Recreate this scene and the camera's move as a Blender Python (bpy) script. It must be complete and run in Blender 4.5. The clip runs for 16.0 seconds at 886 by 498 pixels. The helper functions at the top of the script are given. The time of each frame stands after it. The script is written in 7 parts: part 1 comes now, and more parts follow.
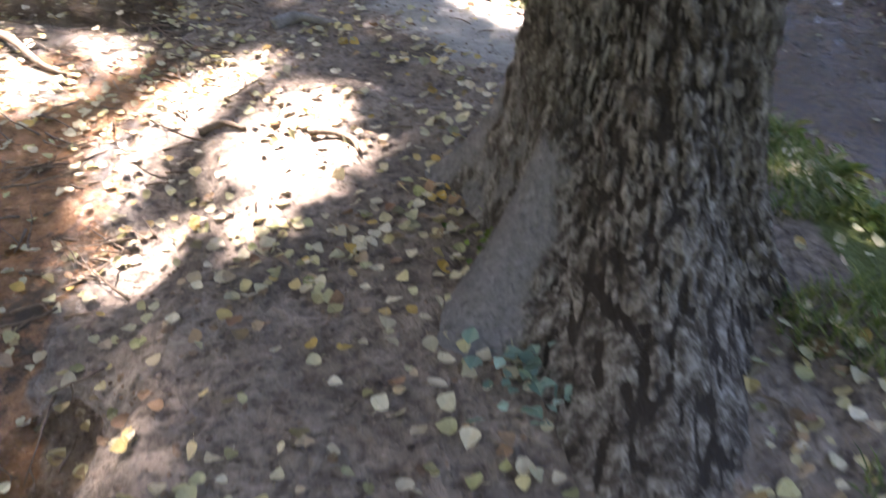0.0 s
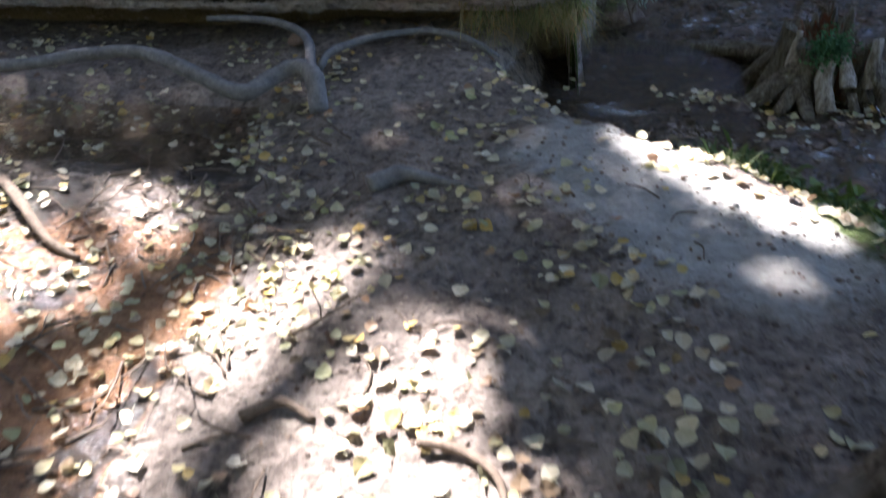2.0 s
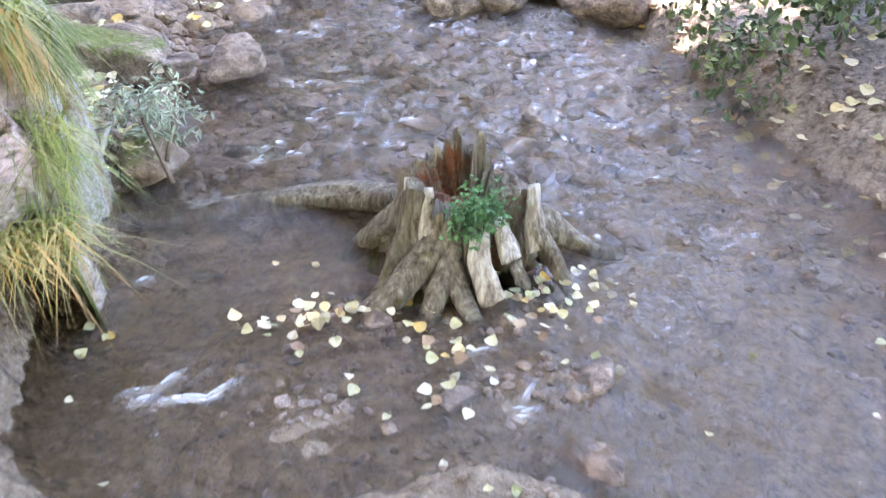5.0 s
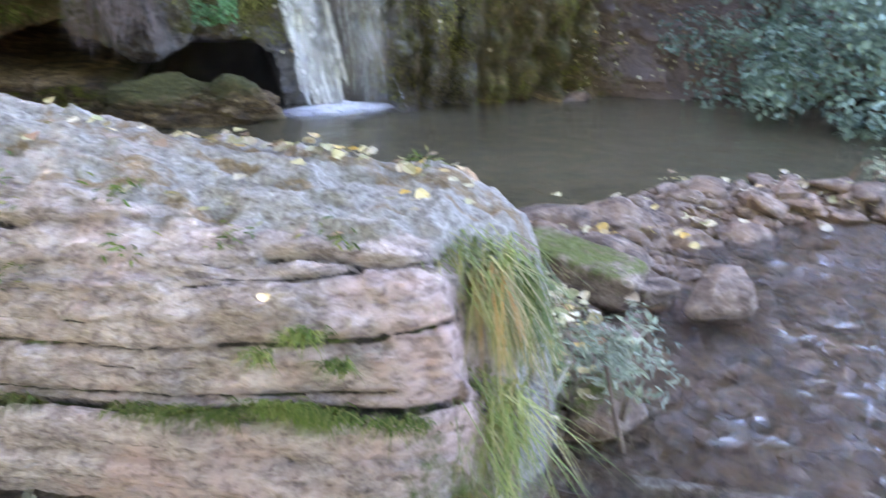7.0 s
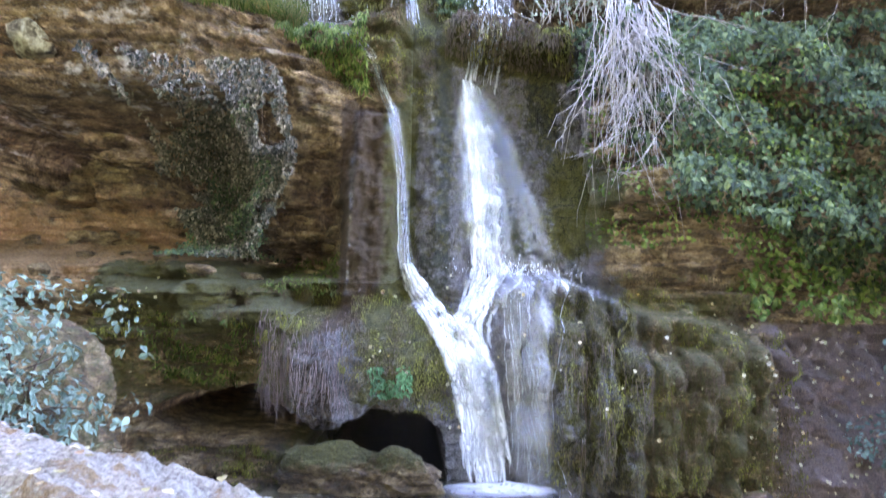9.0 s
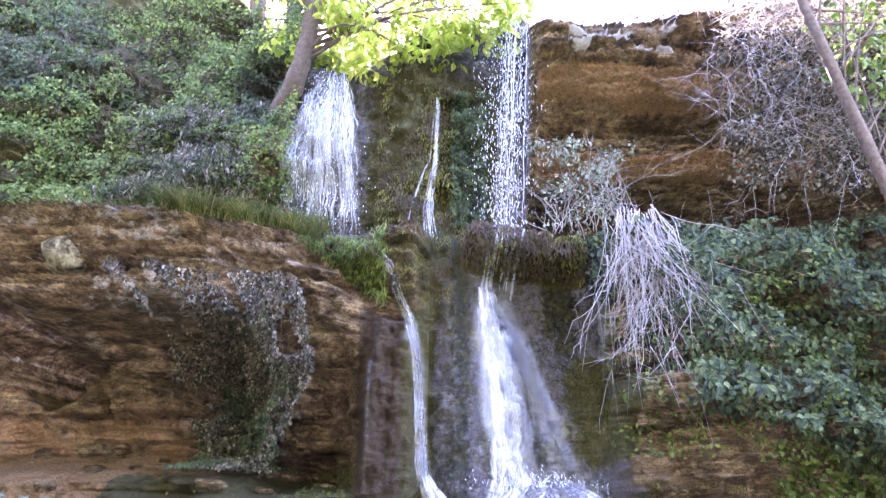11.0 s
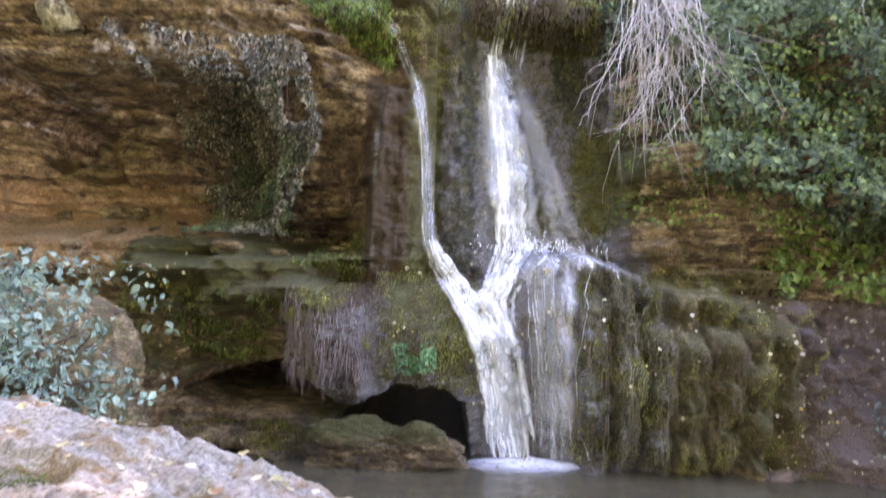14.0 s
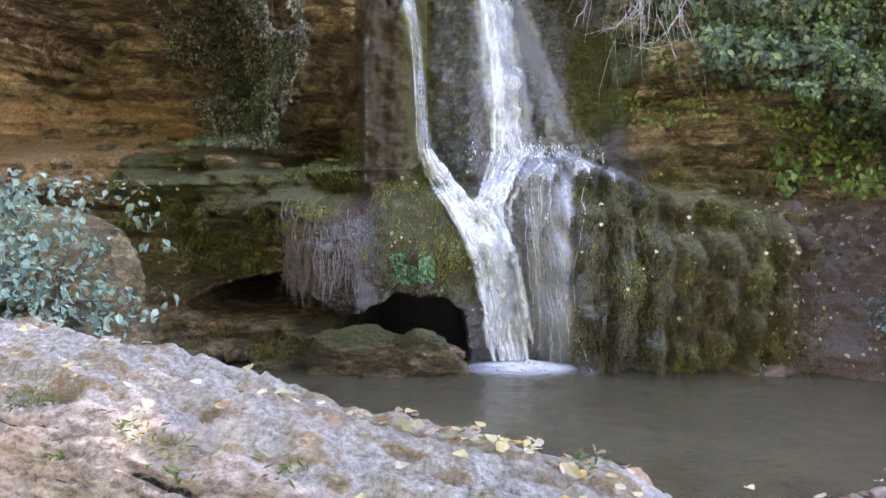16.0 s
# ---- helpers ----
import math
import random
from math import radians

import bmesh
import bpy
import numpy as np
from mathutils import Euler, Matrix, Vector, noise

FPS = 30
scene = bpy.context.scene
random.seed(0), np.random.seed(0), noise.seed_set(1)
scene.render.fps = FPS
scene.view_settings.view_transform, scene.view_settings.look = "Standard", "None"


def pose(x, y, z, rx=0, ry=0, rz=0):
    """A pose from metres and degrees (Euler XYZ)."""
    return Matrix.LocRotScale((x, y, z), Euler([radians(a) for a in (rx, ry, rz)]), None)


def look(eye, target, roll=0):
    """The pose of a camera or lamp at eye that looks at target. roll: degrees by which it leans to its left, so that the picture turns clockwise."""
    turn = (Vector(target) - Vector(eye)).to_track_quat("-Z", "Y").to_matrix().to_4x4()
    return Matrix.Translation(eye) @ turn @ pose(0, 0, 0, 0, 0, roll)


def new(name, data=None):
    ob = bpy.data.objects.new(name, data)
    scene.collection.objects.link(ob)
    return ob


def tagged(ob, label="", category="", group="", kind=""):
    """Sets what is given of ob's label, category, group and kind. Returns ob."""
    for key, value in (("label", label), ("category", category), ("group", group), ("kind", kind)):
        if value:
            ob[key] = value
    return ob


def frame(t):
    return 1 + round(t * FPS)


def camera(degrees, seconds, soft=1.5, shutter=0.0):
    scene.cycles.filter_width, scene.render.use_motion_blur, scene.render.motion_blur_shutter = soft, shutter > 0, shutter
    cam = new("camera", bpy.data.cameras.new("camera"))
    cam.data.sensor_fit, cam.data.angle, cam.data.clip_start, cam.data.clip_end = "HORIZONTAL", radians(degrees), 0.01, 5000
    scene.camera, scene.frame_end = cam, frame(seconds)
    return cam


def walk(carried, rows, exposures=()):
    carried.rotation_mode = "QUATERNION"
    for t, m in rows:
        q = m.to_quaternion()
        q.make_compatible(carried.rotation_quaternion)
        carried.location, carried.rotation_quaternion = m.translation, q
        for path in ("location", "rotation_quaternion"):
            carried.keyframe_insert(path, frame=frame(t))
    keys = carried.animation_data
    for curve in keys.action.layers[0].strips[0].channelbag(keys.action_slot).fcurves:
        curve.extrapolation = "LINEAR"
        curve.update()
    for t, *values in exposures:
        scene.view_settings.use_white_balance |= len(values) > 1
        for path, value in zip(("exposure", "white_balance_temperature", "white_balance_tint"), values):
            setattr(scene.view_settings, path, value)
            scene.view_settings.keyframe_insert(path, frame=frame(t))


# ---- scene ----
cam = camera(59.1, 16.0, 1.3, 0.4)
METRES, EYE, TILT, LEAN, TURN = 5.2, 1.5, -36.0, -1.0, 0.0
ROWS = [
    (0.0, 0.0, 0.0, 0.0, 0.0, 0.0, -0.0),
    (0.5, 0.0058, 0.0598, 0.043, 5.07, 1.98, -3.21),
    (1.0, -0.0126, 0.1248, 0.0792, 6.37, 1.47, -3.9),
    (1.5, -0.0372, 0.1885, 0.1226, 4.55, 0.3, -1.96),
    (2.0, -0.0572, 0.2533, 0.1659, 6.32, 2.38, -2.51),
    (2.5, -0.0745, 0.3213, 0.2054, -2.99, 7.61, 0.96),
    (3.0, -0.0743, 0.3912, 0.2472, -16.64, 3.05, 10.07),
    (5.5, 0.0343, 0.6437, 0.4521, -21.15, -0.86, 12.93),
    (6.0, 0.0278, 0.6811, 0.4824, -13.45, 3.05, 11.53),
    (6.5, 0.0203, 0.6968, 0.4989, -2.9, 8.45, 4.5),
    (7.0, 0.0184, 0.7062, 0.516, 8.2, 13.1, -3.45),
    (7.5, 0.0227, 0.7063, 0.5226, 14.75, 17.23, -6.61),
    (8.0, 0.0258, 0.701, 0.5265, 17.64, 25.05, -8.92),
    (8.5, 0.0259, 0.6983, 0.5312, 17.50, 32.69, -11.27),
    (9.0, 0.0254, 0.6969, 0.5372, 17.29, 38.40, -12.36),
    (9.5, 0.0249, 0.6968, 0.5404, 16.59, 43.87, -12.23),
    (10.0, 0.0236, 0.6977, 0.5425, 17.86, 47.95, -12.28),
    (12.5, 0.0326, 0.6851, 0.5531, 18.97, 54.71, -13.03),
    (13.0, 0.0324, 0.6866, 0.5525, 18.60, 49.51, -12.72),
    (13.5, 0.0327, 0.6888, 0.5489, 18.54, 43.21, -13.16),
    (14.0, 0.0325, 0.6965, 0.5409, 18.88, 36.21, -13.70),
    (14.5, 0.0316, 0.6951, 0.5433, 19.42, 30.64, -13.58),
    (15.0, 0.0313, 0.6981, 0.5417, 19.55, 28.33, -12.91),
    (15.5, 0.0298, 0.6998, 0.5435, 19.47, 27.83, -12.52),
    (16.0, 0.0297, 0.6988, 0.5452, 19.55, 29.31, -12.14),
]
SUN_EL, SUN_AZ = 49.0, 38.0          # degrees; azimuth to the left of +y
EXPOSURES = [(0.0, 4.35, 6900, 24), (0.6, 4.2, 6700, 22), (1.2, 3.5, 6100, 18), (2.2, 3.4, 6000, 18), (3.2, 4.65, 7100, 18), (5.2, 6.55, 7200, 26), (6.2, 6.45, 7100, 26), (7.0, 6.05, 6700, 28), (7.6, 6.0, 6600, 28), (8.5, 6.15, 6300, 32), (9.0, 6.5, 6300, 38), (10.2, 6.7, 6100, 54), (12.5, 5.85, 6300, 54), (13.2, 6.2, 6700, 48), (14.5, 6.25, 7500, 40), (16.0, 6.05, 7200, 34)]
walk(cam, [(t, pose(0, 0, EYE, TILT, LEAN, TURN) @ pose(METRES * x, METRES * y, METRES * z, 90 + pitch, roll, yaw)) for t, x, y, z, yaw, pitch, roll in ROWS], EXPOSURES)

# ---- light ----
world = bpy.data.worlds.new("sky")
scene.world = world
world.use_nodes = True
wn = world.node_tree.nodes
sky = wn.new("ShaderNodeTexSky")
sky.sky_type = "NISHITA"
sky.sun_disc = False
sky.sun_elevation, sky.sun_rotation = radians(SUN_EL), radians(-SUN_AZ)
wn["Background"].inputs["Strength"].default_value = 0.06
world.node_tree.links.new(sky.outputs[0], wn["Background"].inputs["Color"])
sun_data = bpy.data.lights.new("sun", "SUN")
sun_data.energy, sun_data.angle, sun_data.color = 5.0, radians(0.6), (1.0, 0.965, 0.91)
sun = new("sun", sun_data)
SUN = Vector((-math.sin(radians(SUN_AZ)) * math.cos(radians(SUN_EL)), math.cos(radians(SUN_AZ)) * math.cos(radians(SUN_EL)), math.sin(radians(SUN_EL))))
sun.matrix_world = look(SUN * 40, (0, 0, 0))

# ---- helpers of this scene ----
HX, HY, HYAW = 0.15, 4.61, radians(22.9)      # a fixed plan axis that faces the cliff
FX, FY = -math.sin(HYAW), math.cos(HYAW)
RX, RY = math.cos(HYAW), math.sin(HYAW)


def W(u, d, z):
    """u to the right along the cliff, d towards it, z up."""
    return HX + u * RX + d * FX, HY + u * RY + d * FY, z


def _hash(i, j, k):
    n = (i.astype(np.int64) * 374761393 + j.astype(np.int64) * 668265263 + k.astype(np.int64) * 2147483647 + 1013) & 0xFFFFFFFF
    n = ((n ^ (n >> 13)) * 1274126177) & 0xFFFFFFFF
    return ((n ^ (n >> 16)) & 0xFFFFFF) / float(0xFFFFFF)


def vnoise(x, y, z=0.0):
    """Value noise, 0 to 1."""
    x, y, z = np.broadcast_arrays(np.asarray(x, float), np.asarray(y, float), np.asarray(z, float))
    i, j, k = np.floor(x), np.floor(y), np.floor(z)
    a, b, c = x - i, y - j, z - k
    a, b, c = a * a * (3 - 2 * a), b * b * (3 - 2 * b), c * c * (3 - 2 * c)
    r = 0
    for di in (0, 1):
        for dj in (0, 1):
            for dk in (0, 1):
                r = r + _hash(i + di, j + dj, k + dk) * (a if di else 1 - a) * (b if dj else 1 - b) * (c if dk else 1 - c)
    return r


def fbm(x, y, z=0.0, octaves=4):
    r, amp, tot = 0, 1.0, 0
    for o in range(octaves):
        s = 2.03 ** o
        r = r + amp * vnoise(x * s + 17.3 * o, y * s + 5.1 * o, np.asarray(z) * s + 9.7 * o)
        tot, amp = tot + amp, amp * 0.5
    return r / tot - 0.5


def step(a, b, x):
    t = np.clip((x - a) / (b - a), 0, 1)
    return t * t * (3 - 2 * t)


def bump(x, c, w):
    return np.exp(-((x - c) / w) ** 2)


def box(u, z, u0, u1, z0, z1, s=0.25):
    return step(u0 - s, u0 + s, u) * (1 - step(u1 - s, u1 + s, u)) * step(z0 - s, z0 + s, z) * (1 - step(z1 - s, z1 + s, z))


def edge_distance(x, y, poly):
    """Signed distance to a closed outline, inside positive."""
    best = np.full(np.shape(x), 1e9)
    inside = np.zeros(np.shape(x), bool)
    for (ax, ay), (bx, by) in zip(poly, poly[1:] + poly[:1]):
        ex, ey = bx - ax, by - ay
        t = np.clip(((x - ax) * ex + (y - ay) * ey) / (ex * ex + ey * ey), 0, 1)
        best = np.minimum(best, np.hypot(x - ax - t * ex, y - ay - t * ey))
        if ay != by:
            inside ^= ((ay > y) != (by > y)) & (x < (bx - ax) * (y - ay) / (by - ay) + ax)
    return np.where(inside, best, -best)


def line_distance(x, y, line):
    best = np.full(np.shape(x), 1e9)
    for (ax, ay), (bx, by) in zip(line, line[1:]):
        ex, ey = bx - ax, by - ay
        t = np.clip(((x - ax) * ex + (y - ay) * ey) / (ex * ex + ey * ey), 0, 1)
        best = np.minimum(best, np.hypot(x - ax - t * ex, y - ay - t * ey))
    return best


def mesh_of(name, verts, faces, smooth=True):
    me = bpy.data.meshes.new(name)
    verts = np.asarray(verts, dtype=np.float32)
    if isinstance(faces, np.ndarray):
        n, k = faces.shape
        me.vertices.add(len(verts))
        me.vertices.foreach_set("co", verts.ravel())
        me.loops.add(n * k)
        me.loops.foreach_set("vertex_index", faces.astype(np.int32).ravel())
        me.polygons.add(n)
        me.polygons.foreach_set("loop_start", np.arange(0, n * k, k, dtype=np.int32))
        me.update(calc_edges=True)
    else:
        me.from_pydata(verts.tolist(), [], faces)
    me.polygons.foreach_set("use_smooth", np.full(len(me.polygons), smooth))
    me.update()
    return me


def grid_faces(rows, cols, keep=None, wrap=False):
    i, j = np.meshgrid(np.arange(rows - 1), np.arange(cols if wrap else cols - 1), indexing="ij")
    a, b = i * cols + j, i * cols + (j + 1) % cols
    f = np.stack([a, b, b + cols, a + cols], -1)
    if keep is not None:
        f = f[keep]
    return f.reshape(-1, 4)


def grid_mesh(name, X, Y, Z, keep=None, wrap=False, flip=False):
    f = grid_faces(*X.shape, keep=keep, wrap=wrap)
    if flip:
        f = f[:, ::-1]
    v = np.stack([X, Y, Z], -1).reshape(-1, 3)
    if keep is not None:
        used, inv = np.unique(f, return_inverse=True)
        v, f = v[used], inv.reshape(-1, 4)
    return mesh_of(name, v, f)


def attribute(me, name, values):
    a = me.attributes.new(name, "FLOAT", "POINT")
    a.data.foreach_set("value", np.asarray(values, dtype=np.float32).ravel())


def thing(name, me, material, label="", category="", group="", kind=""):
    ob = new(name, me)
    if me is not None and material is not None:
        me.materials.append(material)
    return tagged(ob, label, category, group, kind)


def part(name, me, material, parent, label=""):
    ob = new(name, me)
    if not me.materials:
        me.materials.append(material)
    ob.parent = parent
    if label:
        ob["label"] = label
    return ob


# ---- materials ----
def link(m, a, b):
    m.node_tree.links.new(a, b)


def blank(name):
    m = bpy.data.materials.new(name)
    m.use_nodes = True
    return m, m.node_tree.nodes, m.node_tree.nodes["Principled BSDF"]


def noise_node(m, scale, detail=6, stretch=(1, 1, 1), distortion=0.0, rough=0.7):
    n = m.node_tree.nodes
    geo = n.new("ShaderNodeNewGeometry")
    mp = n.new("ShaderNodeMapping")
    mp.inputs["Scale"].default_value = stretch
    tex = n.new("ShaderNodeTexNoise")
    tex.inputs["Scale"].default_value, tex.inputs["Detail"].default_value = scale, detail
    tex.inputs["Distortion"].default_value, tex.inputs["Roughness"].default_value = distortion, rough
    link(m, geo.outputs["Position"], mp.inputs["Vector"])
    link(m, mp.outputs[0], tex.inputs["Vector"])
    return tex.outputs["Fac"]


def ramp(m, fac, stops):
    r = m.node_tree.nodes.new("ShaderNodeValToRGB")
    e = r.color_ramp.elements
    while len(e) < len(stops):
        e.new(0.5)
    for el, (p, c) in zip(e, stops):
        el.position, el.color = p, (*c, 1) if len(c) == 3 else c
    link(m, fac, r.inputs["Fac"])
    return r.outputs["Color"]


def mixed(m, fac, a, b, how="MIX"):
    x = m.node_tree.nodes.new("ShaderNodeMix")
    x.data_type, x.blend_type = "RGBA", how
    for s, v in ((0, fac), (6, a), (7, b)):
        if isinstance(v, (int, float)):
            x.inputs[s].default_value = v
        elif isinstance(v, tuple):
            x.inputs[s].default_value = (*v, 1)
        else:
            link(m, v, x.inputs[s])
    return x.outputs[2]


def maths(m, how, a, b=0.0, clamp=False):
    x = m.node_tree.nodes.new("ShaderNodeMath")
    x.operation, x.use_clamp = how, clamp
    for s, v in enumerate((a, b)):
        if isinstance(v, (int, float)):
            x.inputs[s].default_value = v
        else:
            link(m, v, x.inputs[s])
    return x.outputs[0]


def attr(m, name):
    a = m.node_tree.nodes.new("ShaderNodeAttribute")
    a.attribute_name = name
    return a.outputs["Fac"]


def relief(m, fac, strength, distance, under=None):
    b = m.node_tree.nodes.new("ShaderNodeBump")
    b.inputs["Strength"].default_value, b.inputs["Distance"].default_value = strength, distance
    link(m, fac, b.inputs["Height"])
    if under is not None:
        link(m, under, b.inputs["Normal"])
    return b.outputs["Normal"]


def surface(name, stops, scale=6.0, stretch=(1, 1, 1), rough=0.9, fine=60.0, depth=0.01, spec=0.3, blotch=None, wet=None, layers=(), bands=False, pits=None):
    """Two scales of noise; layers: (attribute, colour dark, colour light, scale) laid on by a mask with a ragged edge."""
    m, n, p = blank(name)
    big, small = noise_node(m, scale, 8, stretch), noise_node(m, fine, 6, stretch)
    both = maths(m, "ADD", maths(m, "MULTIPLY", big, 0.65), maths(m, "MULTIPLY", small, 0.35))
    col = ramp(m, both, stops)
    if blotch:
        c, s, lo, hi = blotch
        col = mixed(m, ramp(m, noise_node(m, s, 6), [(lo, (0, 0, 0)), (hi, (1, 1, 1))]), col, c)
    if bands:
        thin = noise_node(m, 3.0, 7, (0.5, 0.5, 6), 0.7)
        col = mixed(m, 0.65, col, ramp(m, thin, [(0.36, (0.10, 0.08, 0.07)), (0.46, (0.7, 0.64, 0.6)), (0.6, (1.3, 1.25, 1.15))]), "MULTIPLY")
    hole = None
    # pits: dirt and cavity shade painted into the colour, besides the bump
    if pits:
        hole = noise_node(m, pits[0], 5, stretch, 0.3, 0.6)
        col = mixed(m, pits[1], col, ramp(m, hole, [(0.3, (0.1, 0.09, 0.08)), (0.41, (0.55, 0.52, 0.5)), (0.5, (1, 1, 1)), (0.66, (1.25, 1.24, 1.22))]), "MULTIPLY")
    for key, dark, light, s in layers:
        tex = noise_node(m, s, 8)
        edge = maths(m, "ADD", attr(m, key), maths(m, "MULTIPLY", maths(m, "SUBTRACT", tex, 0.5), 0.9))
        mask = ramp(m, edge, [(0.42, (0, 0, 0)), (0.58, (1, 1, 1))])
        col = mixed(m, mask, col, ramp(m, noise_node(m, s * 5, 6), [(0.3, dark), (0.7, light)]))
    link(m, col, p.inputs["Base Color"])
    p.inputs["Roughness"].default_value = rough
    p.inputs["Specular IOR Level"].default_value = spec
    if wet:
        r = mixed(m, ramp(m, attr(m, wet), [(0.3, (0, 0, 0)), (0.7, (1, 1, 1))]), (rough, rough, rough), (0.22, 0.22, 0.22))
        link(m, r, p.inputs["Roughness"])
        p.inputs["Specular IOR Level"].default_value = 0.5
    under = relief(m, big, 0.8, depth * 3, relief(m, thin, 1.0, 0.06) if bands else None)
    if hole is not None:
        under = relief(m, hole, 1.0, depth * 1.6, under)
    link(m, relief(m, small, 0.7, depth * 0.4, under), p.inputs["Normal"])
    return m


def leafy(name, colours, rough=0.5, through_light=0.35, random_from="island", patch=None):
    """Leaves: colour drawn leaf by leaf, some light passing through."""
    m, n, p = blank(name)
    if random_from == "island":
        rnd = n.new("ShaderNodeNewGeometry").outputs["Random Per Island"]
    else:
        rnd = n.new("ShaderNodeObjectInfo").outputs["Random"]
    k = len(colours)
    col = ramp(m, rnd, [(i / max(1, k - 1), c) for i, c in enumerate(colours)])
    col = mixed(m, 0.2, col, ramp(m, noise_node(m, 90, 4), [(0.35, (0.25, 0.22, 0.12)), (0.65, (1, 1, 1))]), "MULTIPLY")
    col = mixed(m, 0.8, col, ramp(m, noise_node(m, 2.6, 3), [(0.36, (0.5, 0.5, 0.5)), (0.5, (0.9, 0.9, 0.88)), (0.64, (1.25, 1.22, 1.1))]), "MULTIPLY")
    if patch:
        col = mixed(m, ramp(m, noise_node(m, patch[1], 4), [(0.45, (0, 0, 0)), (0.55, (0.9, 0.9, 0.9))]), col, patch[0])
    link(m, col, p.inputs["Base Color"])
    p.inputs["Roughness"].default_value, p.inputs["Specular IOR Level"].default_value = rough, 0.35
    tr = n.new("ShaderNodeBsdfTranslucent")
    link(m, col, tr.inputs["Color"])
    mix = n.new("ShaderNodeMixShader")
    mix.inputs[0].default_value = through_light
    link(m, p.outputs[0], mix.inputs[1])
    link(m, tr.outputs[0], mix.inputs[2])
    link(m, mix.outputs[0], n["Material Output"].inputs["Surface"])
    return m


GROUND = surface("mud_ground", [(0.32, (0.05, 0.038, 0.03)), (0.5, (0.19, 0.15, 0.122)), (0.7, (0.39, 0.325, 0.265))], 2.2, rough=0.95, fine=38, depth=0.03, wet="wet", pits=(22.0, 0.75),
                 layers=(("bed", (0.07, 0.045, 0.026), (0.28, 0.21, 0.14), 4.0), ("sand", (0.26, 0.243, 0.218), (0.43, 0.405, 0.37), 3.0), ("orange", (0.12, 0.056, 0.026), (0.36, 0.195, 0.10), 4.0), ("sodden", (0.012, 0.009, 0.007), (0.06, 0.042, 0.03), 7.0), ("green", (0.04, 0.06, 0.012), (0.10, 0.13, 0.03), 6.0), ("dark_slope", (0.012, 0.02, 0.006), (0.05, 0.07, 0.022), 3.0)))
ROCK = surface("limestone_slab", [(0.34, (0.13, 0.10, 0.085)), (0.44, (0.31, 0.25, 0.22)), (0.53, (0.46, 0.38, 0.335)), (0.64, (0.62, 0.545, 0.485))], 7, (1, 1, 2.0), 0.92, 80, 0.018, pits=(26.0, 0.6),
               blotch=((0.5, 0.365, 0.32), 1.6, 0.52, 0.64), layers=(("grey", (0.13, 0.115, 0.098), (0.49, 0.46, 0.41), 9.0), ("crack", (0.012, 0.01, 0.008), (0.05, 0.04, 0.03), 22.0), ("moss", (0.04, 0.065, 0.012), (0.12, 0.16, 0.035), 14.0), ("lichen", (0.12, 0.08, 0.045), (0.34, 0.25, 0.15), 16.0)))
CLIFF = surface("ochre_limestone", [(0.36, (0.03, 0.019, 0.009)), (0.46, (0.12, 0.08, 0.038)), (0.54, (0.28, 0.20, 0.10)), (0.66, (0.56, 0.45, 0.29))], 3.2, (1, 1, 1.8), 0.9, 42, 0.03, wet="tufa", bands=True, pits=(11.0, 0.7), blotch=((0.13, 0.105, 0.045), 0.9, 0.58, 0.68),
                layers=(("orange", (0.14, 0.075, 0.03), (0.44, 0.27, 0.125), 5.0), ("scree", (0.04, 0.028, 0.024), (0.26, 0.19, 0.155), 14.0),
                        ("tufa", (0.04, 0.036, 0.034), (0.22, 0.205, 0.195), 9.0), ("streak", (0.012, 0.013, 0.008), (0.06, 0.06, 0.035), 11.0), ("curtain_and_shade", (0.018, 0.011, 0.006), (0.10, 0.064, 0.032), 14.0), ("moss", (0.02, 0.02, 0.005), (0.125, 0.115, 0.032), 9.0), ("pale", (0.45, 0.42, 0.36), (0.7, 0.67, 0.6), 5.0)))
STONE = surface("river_stone", [(0.36, (0.04, 0.028, 0.022)), (0.5, (0.15, 0.108, 0.082)), (0.64, (0.36, 0.29, 0.235))], 7, (1, 1, 1), 0.6, 60, 0.014, blotch=((0.2, 0.13, 0.085), 2.2, 0.48, 0.6), pits=(14.0, 0.7), layers=(("moss", (0.04, 0.055, 0.01), (0.13, 0.15, 0.03), 12.0),))
BARK = surface("poplar_bark", [(0.35, (0.028, 0.022, 0.018)), (0.47, (0.105, 0.088, 0.075)), (0.6, (0.38, 0.355, 0.325))], 20, (1, 1, 0.35), 0.95, 70, 0.02, pits=(44.0, 0.7),
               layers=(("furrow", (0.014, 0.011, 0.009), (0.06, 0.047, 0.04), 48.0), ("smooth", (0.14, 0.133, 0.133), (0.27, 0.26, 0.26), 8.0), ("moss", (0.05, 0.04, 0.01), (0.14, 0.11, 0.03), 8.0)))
DEADWOOD = surface("weathered_wood", [(0.36, (0.024, 0.018, 0.012)), (0.46, (0.10, 0.078, 0.055)), (0.56, (0.2, 0.17, 0.125)), (0.68, (0.42, 0.38, 0.31))], 26, (1, 1, 0.2), 0.85, 60, 0.012,
                   layers=(("rot", (0.04, 0.016, 0.01), (0.24, 0.075, 0.028), 12.0), ("moss", (0.05, 0.06, 0.015), (0.16, 0.16, 0.05), 9.0)))
ROOTWOOD = surface("grey_root", [(0.3, (0.08, 0.073, 0.07)), (0.5, (0.18, 0.17, 0.165)), (0.7, (0.3, 0.285, 0.275))], 14, (1, 1, 1), 0.9, 80, 0.006)
TWIG = surface("brown_twig", [(0.3, (0.04, 0.028, 0.02)), (0.7, (0.22, 0.16, 0.115))], 20, rough=0.9, fine=90, depth=0.004)
